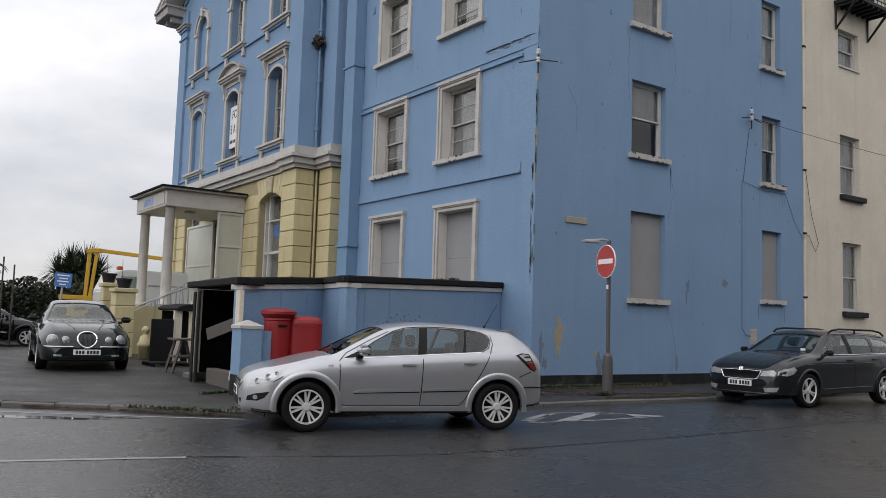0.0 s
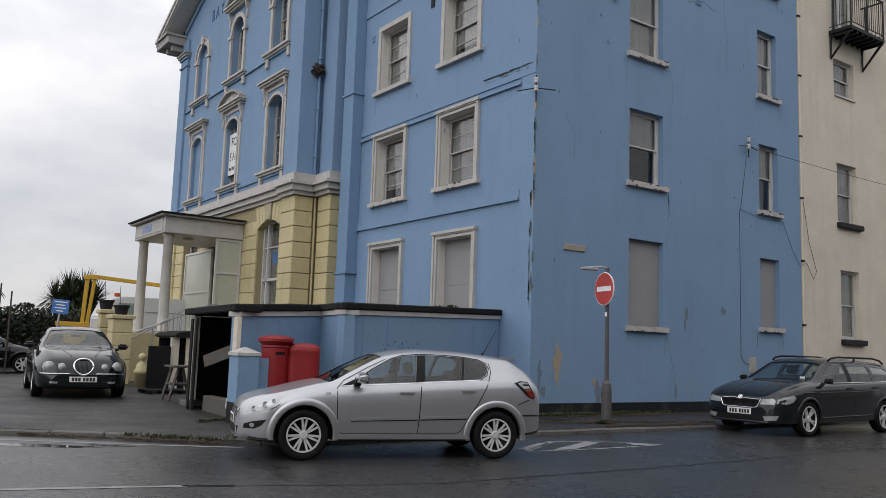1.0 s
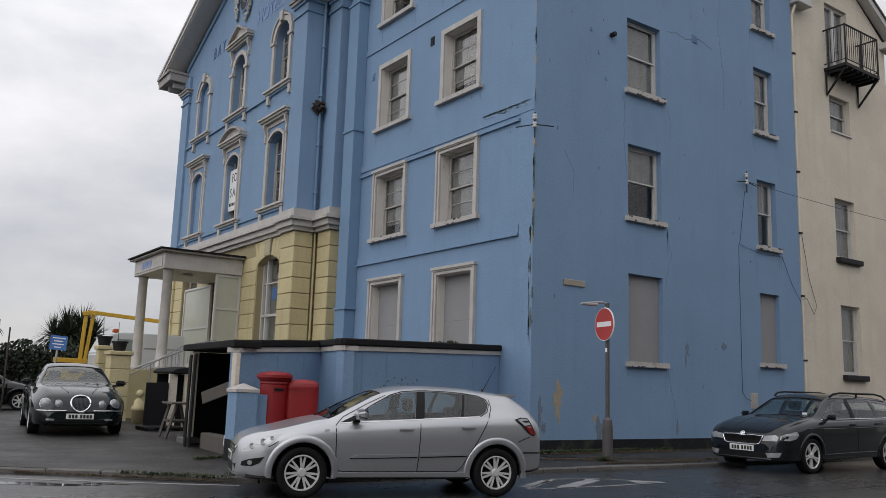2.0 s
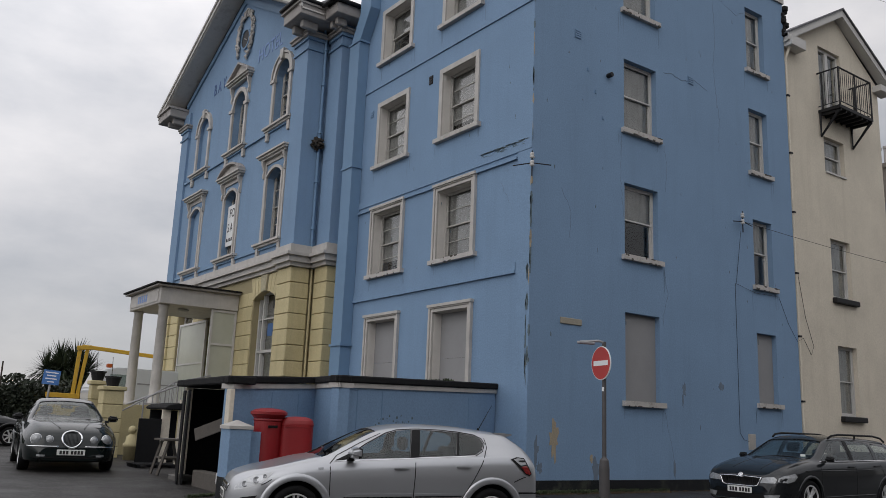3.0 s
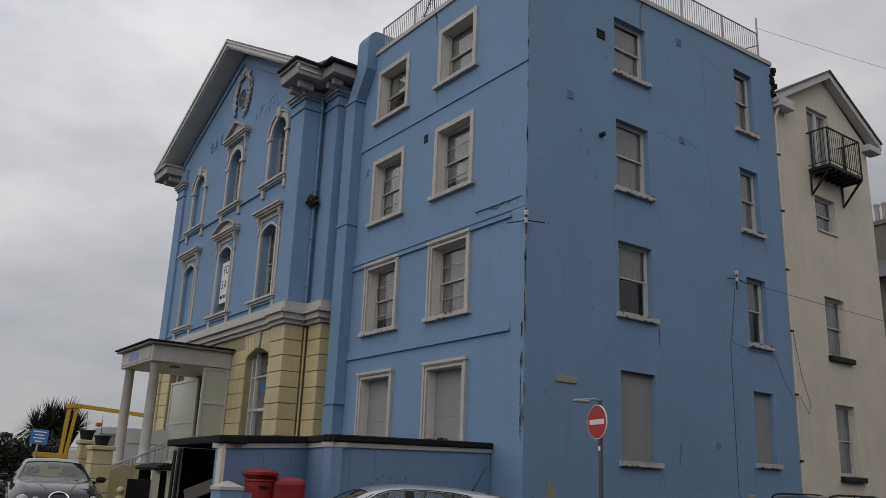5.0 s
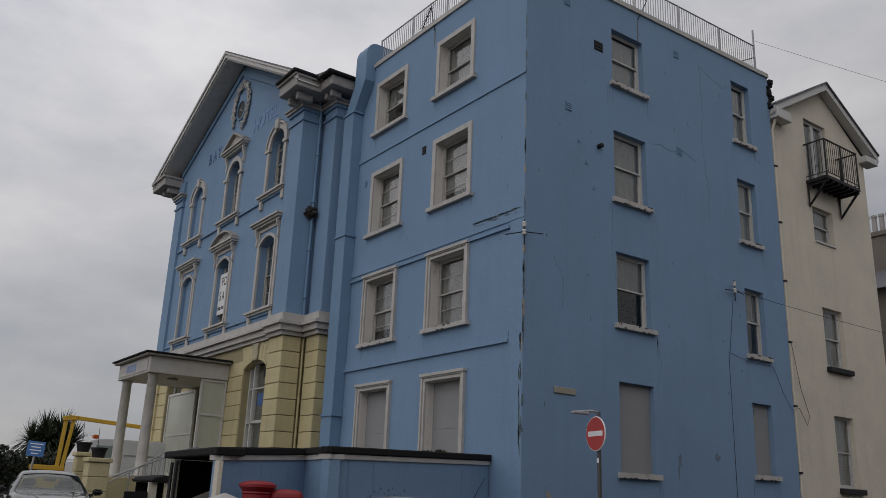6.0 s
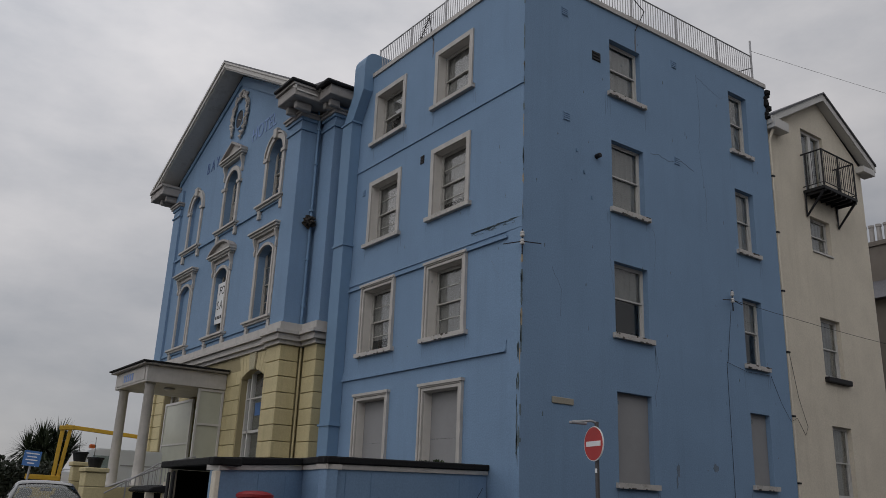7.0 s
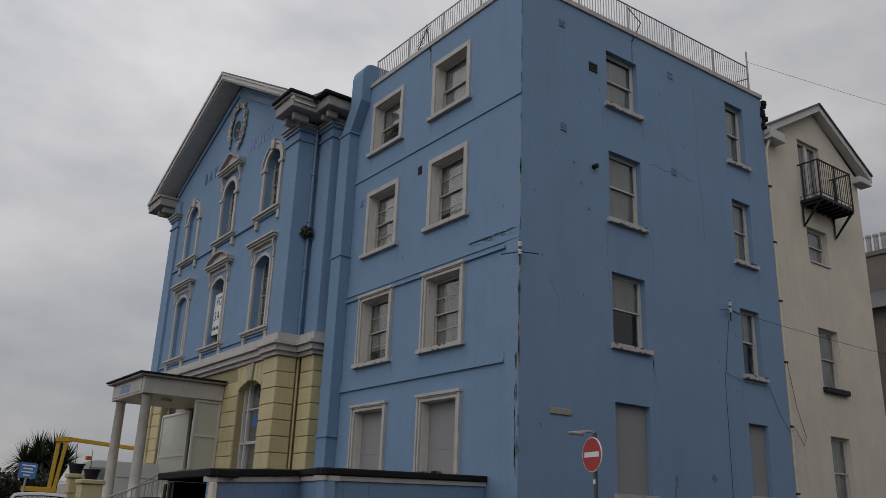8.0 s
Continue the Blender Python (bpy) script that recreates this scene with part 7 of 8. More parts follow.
for k, z in ((1.06, 0.08), (1.06, 0.26), (1.0, 0.28), (1.0, 1.28), (1.02, 1.29), (1.02, 1.32), (0.97, 1.37), (0.86, 1.405), (0.6, 1.43), (0.1, 1.44)):
    ring = []
    for a in [math.tau * i / 40 for i in range(40)]:
        c, sn = math.cos(a), math.sin(a)
        ring.append(bm.verts.new((0.27 * k * math.copysign(abs(c) ** 0.45, c), 0.22 * k * math.copysign(abs(sn) ** 0.45, sn), z)))
    rings.append(ring)
for lo, hi in zip(rings, rings[1:]):
    for k in range(40):
        bm.faces.new((lo[k], lo[(k + 1) % 40], hi[(k + 1) % 40], hi[k]))
bm.faces.new(rings[0])
bm.faces.new(rings[-1])
part("body", bm, RED, box2)
part("rim", boxes((-0.20, 0.20, -0.228, -0.22, 1.26, 1.285)), RED, box2)
box2.matrix_basis = pose(-5.24, -0.10, 0, 0, 0, -28)

# ---- no entry sign on a lamp post ----
sign = thing("road_sign", "red round no entry sign on a grey post with lamp arm", "road sign")
SP = (0.46, -1.70)
bm = bmesh.new()
lathe(bm, [(0.10, 0.06), (0.10, 0.72), (0.085, 0.86), (0.05, 0.90), (0.042, 0.92), (0.040, 3.12)], (*SP, 0), 20)
part("post", bm, material("dark_grey_post", (0.075, 0.07, 0.07), 0.6, vary=0.25, scale=6, fine=0.1, bump=0.15), sign)
FACING = Matrix.Translation((SP[0], SP[1], 2.70)) @ Matrix.Rotation(radians(-12.5), 4, "Z")
SR = Matrix.Rotation(radians(-90), 4, "Y")
bm = bmesh.new()
lathe(bm, [(0.325, 0.0), (0.33, 0.012), (0.325, 0.024)], (-0.055, 0, 0), 48, SR)
bmesh.ops.transform(bm, matrix=FACING, verts=bm.verts)
disc = part("disc", bm, PLAIN_WHITE, sign)
bm = bmesh.new()
lathe(bm, [(0.312, 0.024), (0.312, 0.027)], (-0.055, 0, 0), 48, SR)
bmesh.ops.transform(bm, matrix=FACING, verts=bm.verts)
part("red_face", bm, material("sign_red", (0.40, 0.025, 0.02), 0.4, vary=0.06, scale=4), disc)
bm = boxes((-0.0855, -0.081, -0.245, 0.245, -0.048, 0.048))
bmesh.ops.transform(bm, matrix=FACING, verts=bm.verts)
part("white_bar", bm, PLAIN_WHITE, disc)
bm = bmesh.new()
path_tube(bm, [(SP[0], SP[1], 3.10), (SP[0] - 0.12, SP[1] + 0.03, 3.13), (SP[0] - 0.55, SP[1] + 0.12, 3.08)], 0.025)
part("lamp_arm", bm, GREYPIPE, sign)
bm = soften(boxes((-0.60, -0.24, -0.05, 0.05, 0.345, 0.395)), 0.012)
bmesh.ops.transform(bm, matrix=FACING, verts=bm.verts)
part("lamp_head", bm, GREYPIPE, sign)
part("sticker", boxes((SP[0] - 0.046, SP[0] - 0.038, SP[1] - 0.03, SP[1] + 0.02, 2.16, 2.24)), PLAIN_WHITE, sign)
for z in (2.52, 2.86):
    part("clamp", boxes((SP[0] - 0.055, SP[0] + 0.045, SP[1] - 0.048, SP[1] + 0.048, z, z + 0.03)), GREYPIPE, sign)

# ---- road markings, puddles, covers ----
def strip(name, pts, wide, mat, label, z=0.004, seed=1, ragged=0.2):
    rng = random.Random(seed)
    bm = bmesh.new()
    pts = [Vector((*p, 0)) for p in pts]
    rows = []
    for a, b in zip(pts, pts[1:]):
        n = max(2, int((b - a).length / 0.25))
        side_ = (b - a).normalized().cross(Vector((0, 0, 1))) * wide / 2
        for k in range(n + (b is pts[-1])):
            p = a.lerp(b, k / n)
            rows.append((bm.verts.new(p + side_ * (1 + rng.uniform(-ragged, ragged)) + Vector((0, 0, ROAD_Z + z))), bm.verts.new(p - side_ * (1 + rng.uniform(-ragged, ragged)) + Vector((0, 0, ROAD_Z + z)))))
    for a, b in zip(rows, rows[1:]):
        bm.faces.new((a[0], b[0], b[1], a[1]))
    return tagged(part(name, bm, mat), label, "road marking", kind="structure")


strip("road_marking", [(-20, 6.6), (-12.4, 1.25), (-9.92, -0.61), (-8.4, -1.75), (-7.24, -2.51)], 0.09, ROADPAINT, "worn white edge line along the kerb")
strip("road_marking", [(-16, -3.1), (-10.44, -4.69), (-8.85, -5.16)], 0.08, ROADPAINT, "worn white line in the road", seed=2)
TAR = material("tar_seam", (0.012, 0.012, 0.013), 0.45, vary=0.3, scale=5, bump=0.3)
strip("road_seam", [(-8.8, -5.17), (-7.6, -5.65), (-6.53, -6.0), (-3.0, -6.1), (2.6, -5.98), (9, -5.7)], 0.035, TAR, "dark tarred seam in the road", seed=3, ragged=0.6)
strip("road_seam", [(-8.9, -5.12), (-8.45, -5.32)], 0.12, TAR, "dark tar blob at the end of a white line", seed=4, ragged=0.5)
for k, pts in enumerate(([(-3.75, -4.22), (-2.4, -4.34), (-1.0, -4.30)], [(-3.75, -4.20), (-2.45, -3.36)], [(-1.72, -3.56), (-1.0, -4.28)], [(-2.6, -3.32), (-1.72, -3.56)])):
    strip("hatch_marking", pts, 0.07, ROADPAINT, "worn white hatched corner marking", seed=10 + k)
strip("hatch_marking", [(-3.15, -4.28), (-1.85, -3.62)], 0.22, ROADPAINT, "broad worn white hatch stroke", seed=20)
strip("hatch_marking", [(-3.65, -4.02), (-2.75, -3.48)], 0.16, ROADPAINT, "broad worn white hatch stroke", seed=21)
bm = bmesh.new()
vs = [bm.verts.new((x, y, ROAD_Z + 0.005)) for x, y in ((-1.55, -4.22), (-1.0, -4.27), (-1.45, -3.92))]
bm.faces.new(vs)
tagged(part("hatch_marking", bm, ROADPAINT), "worn white triangle tip of the hatching", "road marking", kind="structure")
PUDDLE = material("puddle_water", (0.012, 0.012, 0.012), 0.04, vary=0.1, scale=2)


def puddle(x, y, rx, ry, turn, seed, z=0.003):
    rng = random.Random(seed)
    bm = bmesh.new()
    vs = []
    for k in range(40):
        a = math.tau * k / 40
        r = 1 + 0.35 * noise.noise(Vector((math.cos(a) * 1.6, math.sin(a) * 1.6, seed)))
        px, py = rx * r * math.cos(a), ry * r * math.sin(a)
        c, s = math.cos(turn), math.sin(turn)
        vs.append(bm.verts.new((x + px * c - py * s, y + px * s + py * c, ROAD_Z + z)))
    bm.faces.new(vs)
    tagged(part("puddle", bm, PUDDLE), "shallow still puddle on the road", "puddle", kind="structure")


puddle(-9.55, -1.45, 0.75, 0.13, radians(-35), 2)
puddle(-8.75, -1.75, 0.35, 0.06, radians(-38), 5)
for x, y, w, h, lab in ((-0.25, -1.0, 0.6, 0.6, "square iron cover in the pavement"), (-1.6, -1.3, 0.75, 0.55, "square iron cover in the pavement")):
    tagged(part("manhole_cover", soften(boxes((x, x + w, y, y + h, PAVE_Z + 0.003, PAVE_Z + 0.012)), 0.004), IRON), lab, "manhole cover")

# ---- weeds ----
LEAF = material("weed_green", (0.034, 0.050, 0.017), 0.7, vary=0.35, scale=9)
DRY = material("dead_leaves", (0.10, 0.07, 0.04), 0.85, vary=0.4, scale=9)


def tufts(name, spots, label, mat, size, seed, count):
    """Many small blades and leaves along a line."""
    rng = random.Random(seed)
    bm = bmesh.new()
    for _ in range(count):
        (ax, ay, az), (bx, by, bz) = rng.choice(spots)
        t = rng.random()
        c = Vector((ax + (bx - ax) * t, ay + (by - ay) * t, az + (bz - az) * t))
        for _ in range(rng.randint(3, 8)):
            a, h = rng.uniform(0, math.tau), size * rng.uniform(0.4, 1.4)
            out = Vector((math.cos(a), math.sin(a), 0)) * h * rng.uniform(0.3, 1.1)
            b = c + Vector((rng.gauss(0, size * 0.6), rng.gauss(0, size * 0.35), 0))
            side_ = Vector((-math.sin(a), math.cos(a), 0)) * size * 0.16
            mid = b + out * 0.5 + Vector((0, 0, h * 0.7))
            v = [bm.verts.new(q) for q in (b, mid - side_, mid + side_, b + out + Vector((0, 0, h * rng.uniform(0.3, 0.9))))]
            bm.faces.new((v[0], v[1], v[3], v[2]))
    return tagged(part(name, bm, mat), label, "weeds", kind="stuff")


PZ = PAVE_Z + 0.005
tufts("weeds", [((0.1, -0.08, PZ), (4.2, -0.10, PZ)), ((0.1, -0.2, PZ), (1.6, -0.25, PZ)), ((0.6, -1.6, PZ), (0.2, -1.8, PZ))], "low green weeds along the wall foot", LEAF, 0.075, 1, 560)
tufts("weeds", [((-6.9, 0.2, PZ), (-6.2, 0.6, PZ)), ((-7.3, -2.0, PZ), (-4.5, -2.5, PZ)), ((-8.4, -1.05, PZ - 0.03), (-7.2, -2.2, PZ - 0.03))], "grass and weeds along the kerb and shed", LEAF, 0.06, 2, 260)
tufts("leaf_litter", [((0.0, -0.4, PZ), (4.0, -0.4, PZ)), ((0.0, -0.2, PZ), (8.0, -0.3, PZ)), ((-0.2, -2.3, PZ), (2.2, -2.5, PZ)), ((0.2, -1.4, PZ), (3.0, -2.3, PZ)), ((-1.5, -0.9, PZ), (0.5, -1.9, PZ)), ((-7.6, -1.9, PZ - 0.05), (-3, -2.7, PZ - 0.06)), ((-9.6, -0.2, PZ - 0.06), (-7.4, -2.1, PZ - 0.06))], "brown leaf litter and grit along the kerb", DRY, 0.036, 3, 1700)
tufts("weeds", [((-0.12, 5.4, 2.25), (-0.12, 6.5, 2.25))], "dry weeds growing on the lean-to roof below a window", DRY, 0.20, 4, 26)
planter = thing("planter", "black trough planter with straggly plants", "planter")
part("trough", soften(boxes((-0.45, -0.18, 2.12, 3.42, 2.18, 2.34)), 0.01), BLACKTRIM, planter)
p = tufts("plants", [((-0.3, 2.2, 2.33), (-0.3, 3.3, 2.33))], "", LEAF, 0.12, 5, 16)
p.parent = planter
del p["category"]
tufts("weeds", [((0.1, 0.05, 14.27), (9.0, 0.05, 14.45))], "dry weeds growing along the roof edge", DRY, 0.07, 6, 60)

# ---- forecourt clutter between shed and porch ----
store = thing("bin_store", "cream bin store with dark felt roof", "shed")
bm = bmesh.new()
prism(bm, [(-5.06, 1.50), (-5.10, 1.55), (-5.0, 1.62), (-4.6, 1.68), (-4.15, 1.70), (-4.15, 1.50)], lambda p, q, w: (p, w, q), 7.45, 9.1)
part("roof_slab", soften(bm, 0.02), DARKFELT, store)
part("side_panel", boxes((-5.1, -4.9, 7.62, 7.70, 0.15, 1.496)), CREAM, store)
part("side_panel", boxes((-4.72, -4.60, 7.52, 7.60, 0.15, 1.75)), CREAM, store)
part("back_panel", boxes((-5.0, -4.3, 8.95, 9.0, 0.15, 1.496)), DARKWOOD, store)
part("inner_panel", boxes((-4.9, -4.72, 8.2, 8.25, 0.15, 1.496)), DARKWOOD, store)
tagged(part("black_board", soften(boxes((-5.66, -5.12, 7.55, 7.62, 0.19, 1.27)), 0.01), DARKWOOD), "black painted board standing on the forecourt", "board")
pallet = thing("pallet", "dark flat pallet lying on the forecourt", "pallet")
for k in range(5):
    part("slat", boxes((-6.0 + 0.01, -5.1, 6.25 + 0.17 * k, 6.37 + 0.17 * k, 0.25, 0.275)), DARKWOOD, pallet)
for x in (-5.98, -5.55, -5.2):
    part("bearer", boxes((x, x + 0.08, 6.25, 7.05, 0.19, 0.248)), DARKWOOD, pallet)
bench = thing("wooden_trestle", "weathered wooden trestle table end on the forecourt", "trestle")
part("top_board", soften(boxes((-6.12, -5.62, 4.1, 4.75, 0.86, 0.90)), 0.006), OLDWOOD, bench)
part("shelf", soften(boxes((-6.12, -5.62, 4.25, 4.6, 0.50, 0.54)), 0.006), OLDWOOD, bench)
for x0, x1_ in ((-5.98, -6.16), (-5.76, -5.58)):
    for y in (4.2, 4.65):
        bm = bmesh.new()
        tube(bm, (x0, y, 0.858), (x1_, y, 0.18), 0.035, sides=4)
        part("leg", bm, OLDWOOD, bench)
bm = bmesh.new()
tube(bm, (-6.07, 4.2, 0.52), (-5.67, 4.2, 0.52), 0.03, sides=4)
part("rail", bm, OLDWOOD, bench)
for (x, y, w, h) in ((-5.50, 11.0, 0.27, 2.08), (-5.70, 11.9, 0.17, 2.24)):
    gp = thing("yellow_pier", "square pale yellow rendered garden pier", "pier", "garden piers")
    part("core", boxes((x - w + 0.02, x + w - 0.02, y - w + 0.02, y + w - 0.02, 0.1, h - 0.118)), YELLOW_JOINT, gp)
    for k in range(5):
        z0, z1 = 0.1 + (h - 0.22) * k / 5, 0.1 + (h - 0.22) * (k + 1) / 5
        part("block", soften(boxes((x - w, x + w, y - w, y + w, z0 + 0.008, z1 - 0.008)), 0.014), YELLOW, gp)
    part("cap", soften(boxes((x - w - 0.05, x + w + 0.05, y - w - 0.05, y + w + 0.05, h - 0.116, h)), 0.02), YELLOW, gp)
    tub = thing("plant_tub", "dark scalloped metal plant tub on a pier", "plant pot", "tubs on piers")
    bm = bmesh.new()
    lathe(bm, [(0.15, 0), (0.20, 0.22), (0.225, 0.23), (0.225, 0.27), (0.19, 0.27), (0.18, 0.22)], (x, y, h), 16)
    part("tub", bm, IRON, tub)
    bm = bmesh.new()
    tube(bm, (x - 0.05, y, h + 0.3), (x - 0.07, y, h + 0.8), 0.012, 0.006, 5)
    part("dead_stem", bm, OLDWOOD, tub)
tagged(part("garden_wall", boxes((-5.15, -4.02, 12.6, 12.9, 0.1, 1.62)), YELLOW), "pale yellow rendered garden wall by the porch", "wall")
stair_rail = thing("stair_railing", "thin grey handrail with balusters beside the porch steps", "railing")
bm = bmesh.new()
path_tube(bm, [(-5.05, 12.35, 1.30), (-4.2, 12.42, 1.78), (-3.3, 12.5, 2.35), (-2.2, 12.55, 2.62)], 0.022, 6)
part("handrail", bm, GREYPIPE, stair_rail)
bm = bmesh.new()
path_tube(bm, [(-4.2, 12.42, 1.66), (-3.3, 12.5, 1.72), (-2.2, 12.55, 1.72)], 0.014, 6)
part("bottom_rail", bm, GREYPIPE, stair_rail)
for x, y, z in ((-5.05, 12.35, 1.32), (-4.2, 12.42, 1.80), (-2.2, 12.55, 2.64)):
    bm = bmesh.new()
    tube(bm, (x, y, 0.1), (x, y, z), 0.022, sides=8)
    part("newel_post", bm, GREYPIPE, stair_rail)
for k in range(1, 16):
    t = k / 16
    x = -4.2 + 2.0 * t
    top_z = 1.78 + 0.57 * min(1.0, t / 0.45) + 0.27 * max(0.0, (t - 0.45) / 0.55)
    bm = bmesh.new()
    tube(bm, (x, 12.42 + 0.13 * t, 1.66), (x, 12.42 + 0.13 * t, top_z), 0.009, sides=5)
    part("baluster", bm, GREYPIPE, stair_rail)
fin = thing("ball_finial", "cream stone ball finial on a low pier", "finial")
bm = bmesh.new()
lathe(bm, [(0.17, 0.15), (0.17, 0.50), (0.20, 0.52), (0.20, 0.60), (0.15, 0.64), (0.13, 0.78), (0.07, 0.82), (0.05, 0.86), (0.085, 0.89), (0.11, 0.95), (0.085, 1.02), (0.02, 1.06)], (-5.22, 9.6, 0), 20)
part("finial", bm, YELLOW, fin, smooth=True)

# ---- beyond the forecourt ----
lift = thing("boom_lift", "yellow powered access boom lift with folded arm", "boom lift")
LIFT_Y = material("plant_yellow", (0.50, 0.30, 0.02), 0.45, vary=0.15, scale=3, stain=(0.15, 0.09, 0.02), stain_amount=0.6, stain_scale=3)


def beam(a, b, w, h):
    a, b = Vector(a), Vector(b)
    q = (b - a).to_track_quat("Z", "Y").to_matrix().to_4x4()
    bm = bmesh.new()
    box(bm, -w / 2, w / 2, -h / 2, h / 2, 0, (b - a).length)
    bmesh.ops.transform(bm, matrix=Matrix.Translation(a) @ q, verts=bm.verts)
    return soften(bm, 0.015)


D = 36 / 30


def far_pt(x, y, z, s=D):
    """Pushes a point away from the eye by a factor."""
    return tuple(Vector(EYE) + (Vector((x, y, z)) - Vector(EYE)) * s)


part("mast", beam(far_pt(-5.42, 16.14, 1.85), far_pt(-5.36, 16.12, 3.42), 0.10, 0.15), LIFT_Y, lift)
part("mast", beam(far_pt(-5.28, 16.10, 1.85), far_pt(-5.14, 16.07, 3.38), 0.10, 0.14), LIFT_Y, lift)
part("knuckle", beam(far_pt(-5.46, 16.15, 3.40), far_pt(-5.02, 16.04, 3.44), 0.22, 0.17), LIFT_Y, lift)
boom = part("boom", beam(far_pt(-5.30, 16.10, 3.46), far_pt(-2.5, 15.40, 3.22), 0.15, 0.15), LIFT_Y, lift)
part("lower_arm", beam(far_pt(-6.2, 16.3, 1.86), far_pt(-5.2, 16.08, 1.84), 0.25, 0.18), LIFT_Y, lift)
part("chassis", beam(far_pt(-6.4, 16.4, 1.35), far_pt(-4.6, 16.0, 1.35), 0.7, 0.6), LIFT_Y, lift)
part("far_arm", beam(far_pt(-3.3, 15.6, 2.55), far_pt(-2.3, 15.4, 2.55), 0.10, 0.12), LIFT_Y, lift)
van = thing("white_van", "white high roofed van parked beyond the porch", "van")
VANW = material("van_white", (0.62, 0.64, 0.66), 0.35, vary=0.05, scale=1, coat=0.5)
bm = bmesh.new()
prism(bm, [(-4.1, 0.55), (-4.15, 2.2), (-3.85, 2.88), (-3.4, 3.0), (1.2, 3.0), (1.3, 0.55)], lambda p, q, s: (p, s, q), 19.0, 20.9)
part("body", soften(bm, 0.05, 2), VANW, van)
part("window", boxes((-3.6, -2.7, 18.985, 18.996, 2.1, 2.75)), CARGLASS, van)
part("roof_beacon", soften(boxes((-3.6, -3.4, 19.6, 19.8, 3.004, 3.15)), 0.03), material("orange_lens", (0.4, 0.08, 0.01), 0.3, vary=0.1, scale=8), van)
part("stripe", boxes((-2.6, 1.2, 18.985, 18.996, 2.42, 2.47)), GREYPIPE, van)
for x in (-3.0, 0.3):
    bm = bmesh.new()
    lathe(bm, [(0.33, -0.1), (0.33, 0.1)], (x, 19.1, 0.52), 24, Matrix.Rotation(radians(90), 4, "X"))
    part("wheel", bm, TYRE, van)
notice = thing("notice_board", "blue and white car park notice on a post", "sign")
NB = material("notice_blue", (0.05, 0.16, 0.42), 0.5, vary=0.1, scale=5)
bm = bmesh.new()
box(bm, -0.22, 0.22, -0.012, 0.012, -0.20, 0.20)
nb = part("board", bm, NB, notice)
for k, wd in enumerate((0.17, 0.12, 0.15, 0.09)):
    part("text_bar", boxes((-wd, wd, -0.016, -0.0125, 0.115 - 0.085 * k, 0.145 - 0.085 * k)), PLAIN_WHITE, nb)
bm = bmesh.new()
tube(bm, (0, 0.03, -2.1), (0, 0.03, 0.1), 0.03)
part("post", bm, GREYPIPE, notice)
notice.matrix_basis = pose(-6.83, 12.34, 2.27, 0, 4, -18)

# hedge, palms and trees
HEDGE = material("dark_hedge_leaf", (0.022, 0.030, 0.016), 0.7, vary=0.5, scale=6)
PALMLEAF = material("cordyline_leaf", (0.030, 0.042, 0.018), 0.6, vary=0.4, scale=8)
BARK = material("palm_bark", (0.06, 0.05, 0.04), 0.9, vary=0.3, scale=8, bump=0.6)
rng = random.Random(21)
bm = bmesh.new()
for k in range(22000):
    t = rng.random()
    x, y = -20 + 17.4 * t, 25.3 - 2.7 * t + rng.uniform(-0.9, 0.9)
    top = 2.62 - 0.4 * max(0.0, t - 0.6) + 0.30 * noise.noise(Vector((x * 0.9, 0, 3))) + 0.18 * noise.noise(Vector((x * 2.7, 0, 8)))
    z = 0.1 + (top - 0.1) * rng.random() ** 0.6
    c = Vector((x, y, z))
    n = Vector((rng.gauss(0, 1), rng.gauss(0, 1), rng.gauss(0, 1))).normalized()
    u = n.orthogonal().normalized() * rng.uniform(0.04, 0.10)
    v = n.cross(u) * rng.uniform(0.5, 0.9)
    q = [bm.verts.new(c + w) for w in (-u, v, u, -v)]
    bm.faces.new(q)
tagged(part("hedge", bm, HEDGE), "dark overgrown hedge along the seafront", "hedge", kind="stuff")
tagged(part("hedge_core", soften(boxes((-20, -3.4, 23.6, 24.6, 0.1, 2.28)), 0.2, 2), HEDGE), "dense dark inside of the hedge", "hedge", kind="stuff")


def cordyline(at, trunk_h, heads, seed, leaf=0.95, n=150):
    """A cabbage palm: forked trunk with round heads of sword leaves."""
    rng = random.Random(seed)
    tree = thing("cabbage_palm", "cabbage palm with round heads of sword leaves", "tree", "palms on the seafront")
    base = Vector(at)
    bm = bmesh.new()
    tips = []
    fork = base + Vector((0, 0, trunk_h * 0.45))
    tube(bm, base, fork, 0.16, 0.12, 8)
    for dx, dy, dz in heads:
        tip = base + Vector((dx, dy, trunk_h + dz))
        mid = fork.lerp(tip, 0.5) + Vector((dx * 0.25, 0, 0))
        tube(bm, fork, mid, 0.10, 0.08, 7)
        tube(bm, mid, tip, 0.08, 0.06, 7)
        tips.append(tip)
    part("trunk", bm, BARK, tree)
    for tip in tips:
        bm = bmesh.new()
        for _ in range(n):
            d = Vector((rng.gauss(0, 1), rng.gauss(0, 1), rng.gauss(0.25, 0.8))).normalized()
            ln = leaf * rng.uniform(0.7, 1.1)
            s = d.cross(Vector((0, 0, 1))).normalized() * 0.030
            p1, p2 = tip + d * ln * 0.5, tip + d * ln + Vector((0, 0, -0.28 * ln * (1 - abs(d.z))))
            v = [bm.verts.new(q) for q in (tip - s * 0.6, tip + s * 0.6, p1 + s, p1 - s, p2)]
            bm.faces.new((v[0], v[1], v[2], v[3]))
            bm.faces.new((v[3], v[2], v[4]))
        part("leaf_head", bm, PALMLEAF, tree)


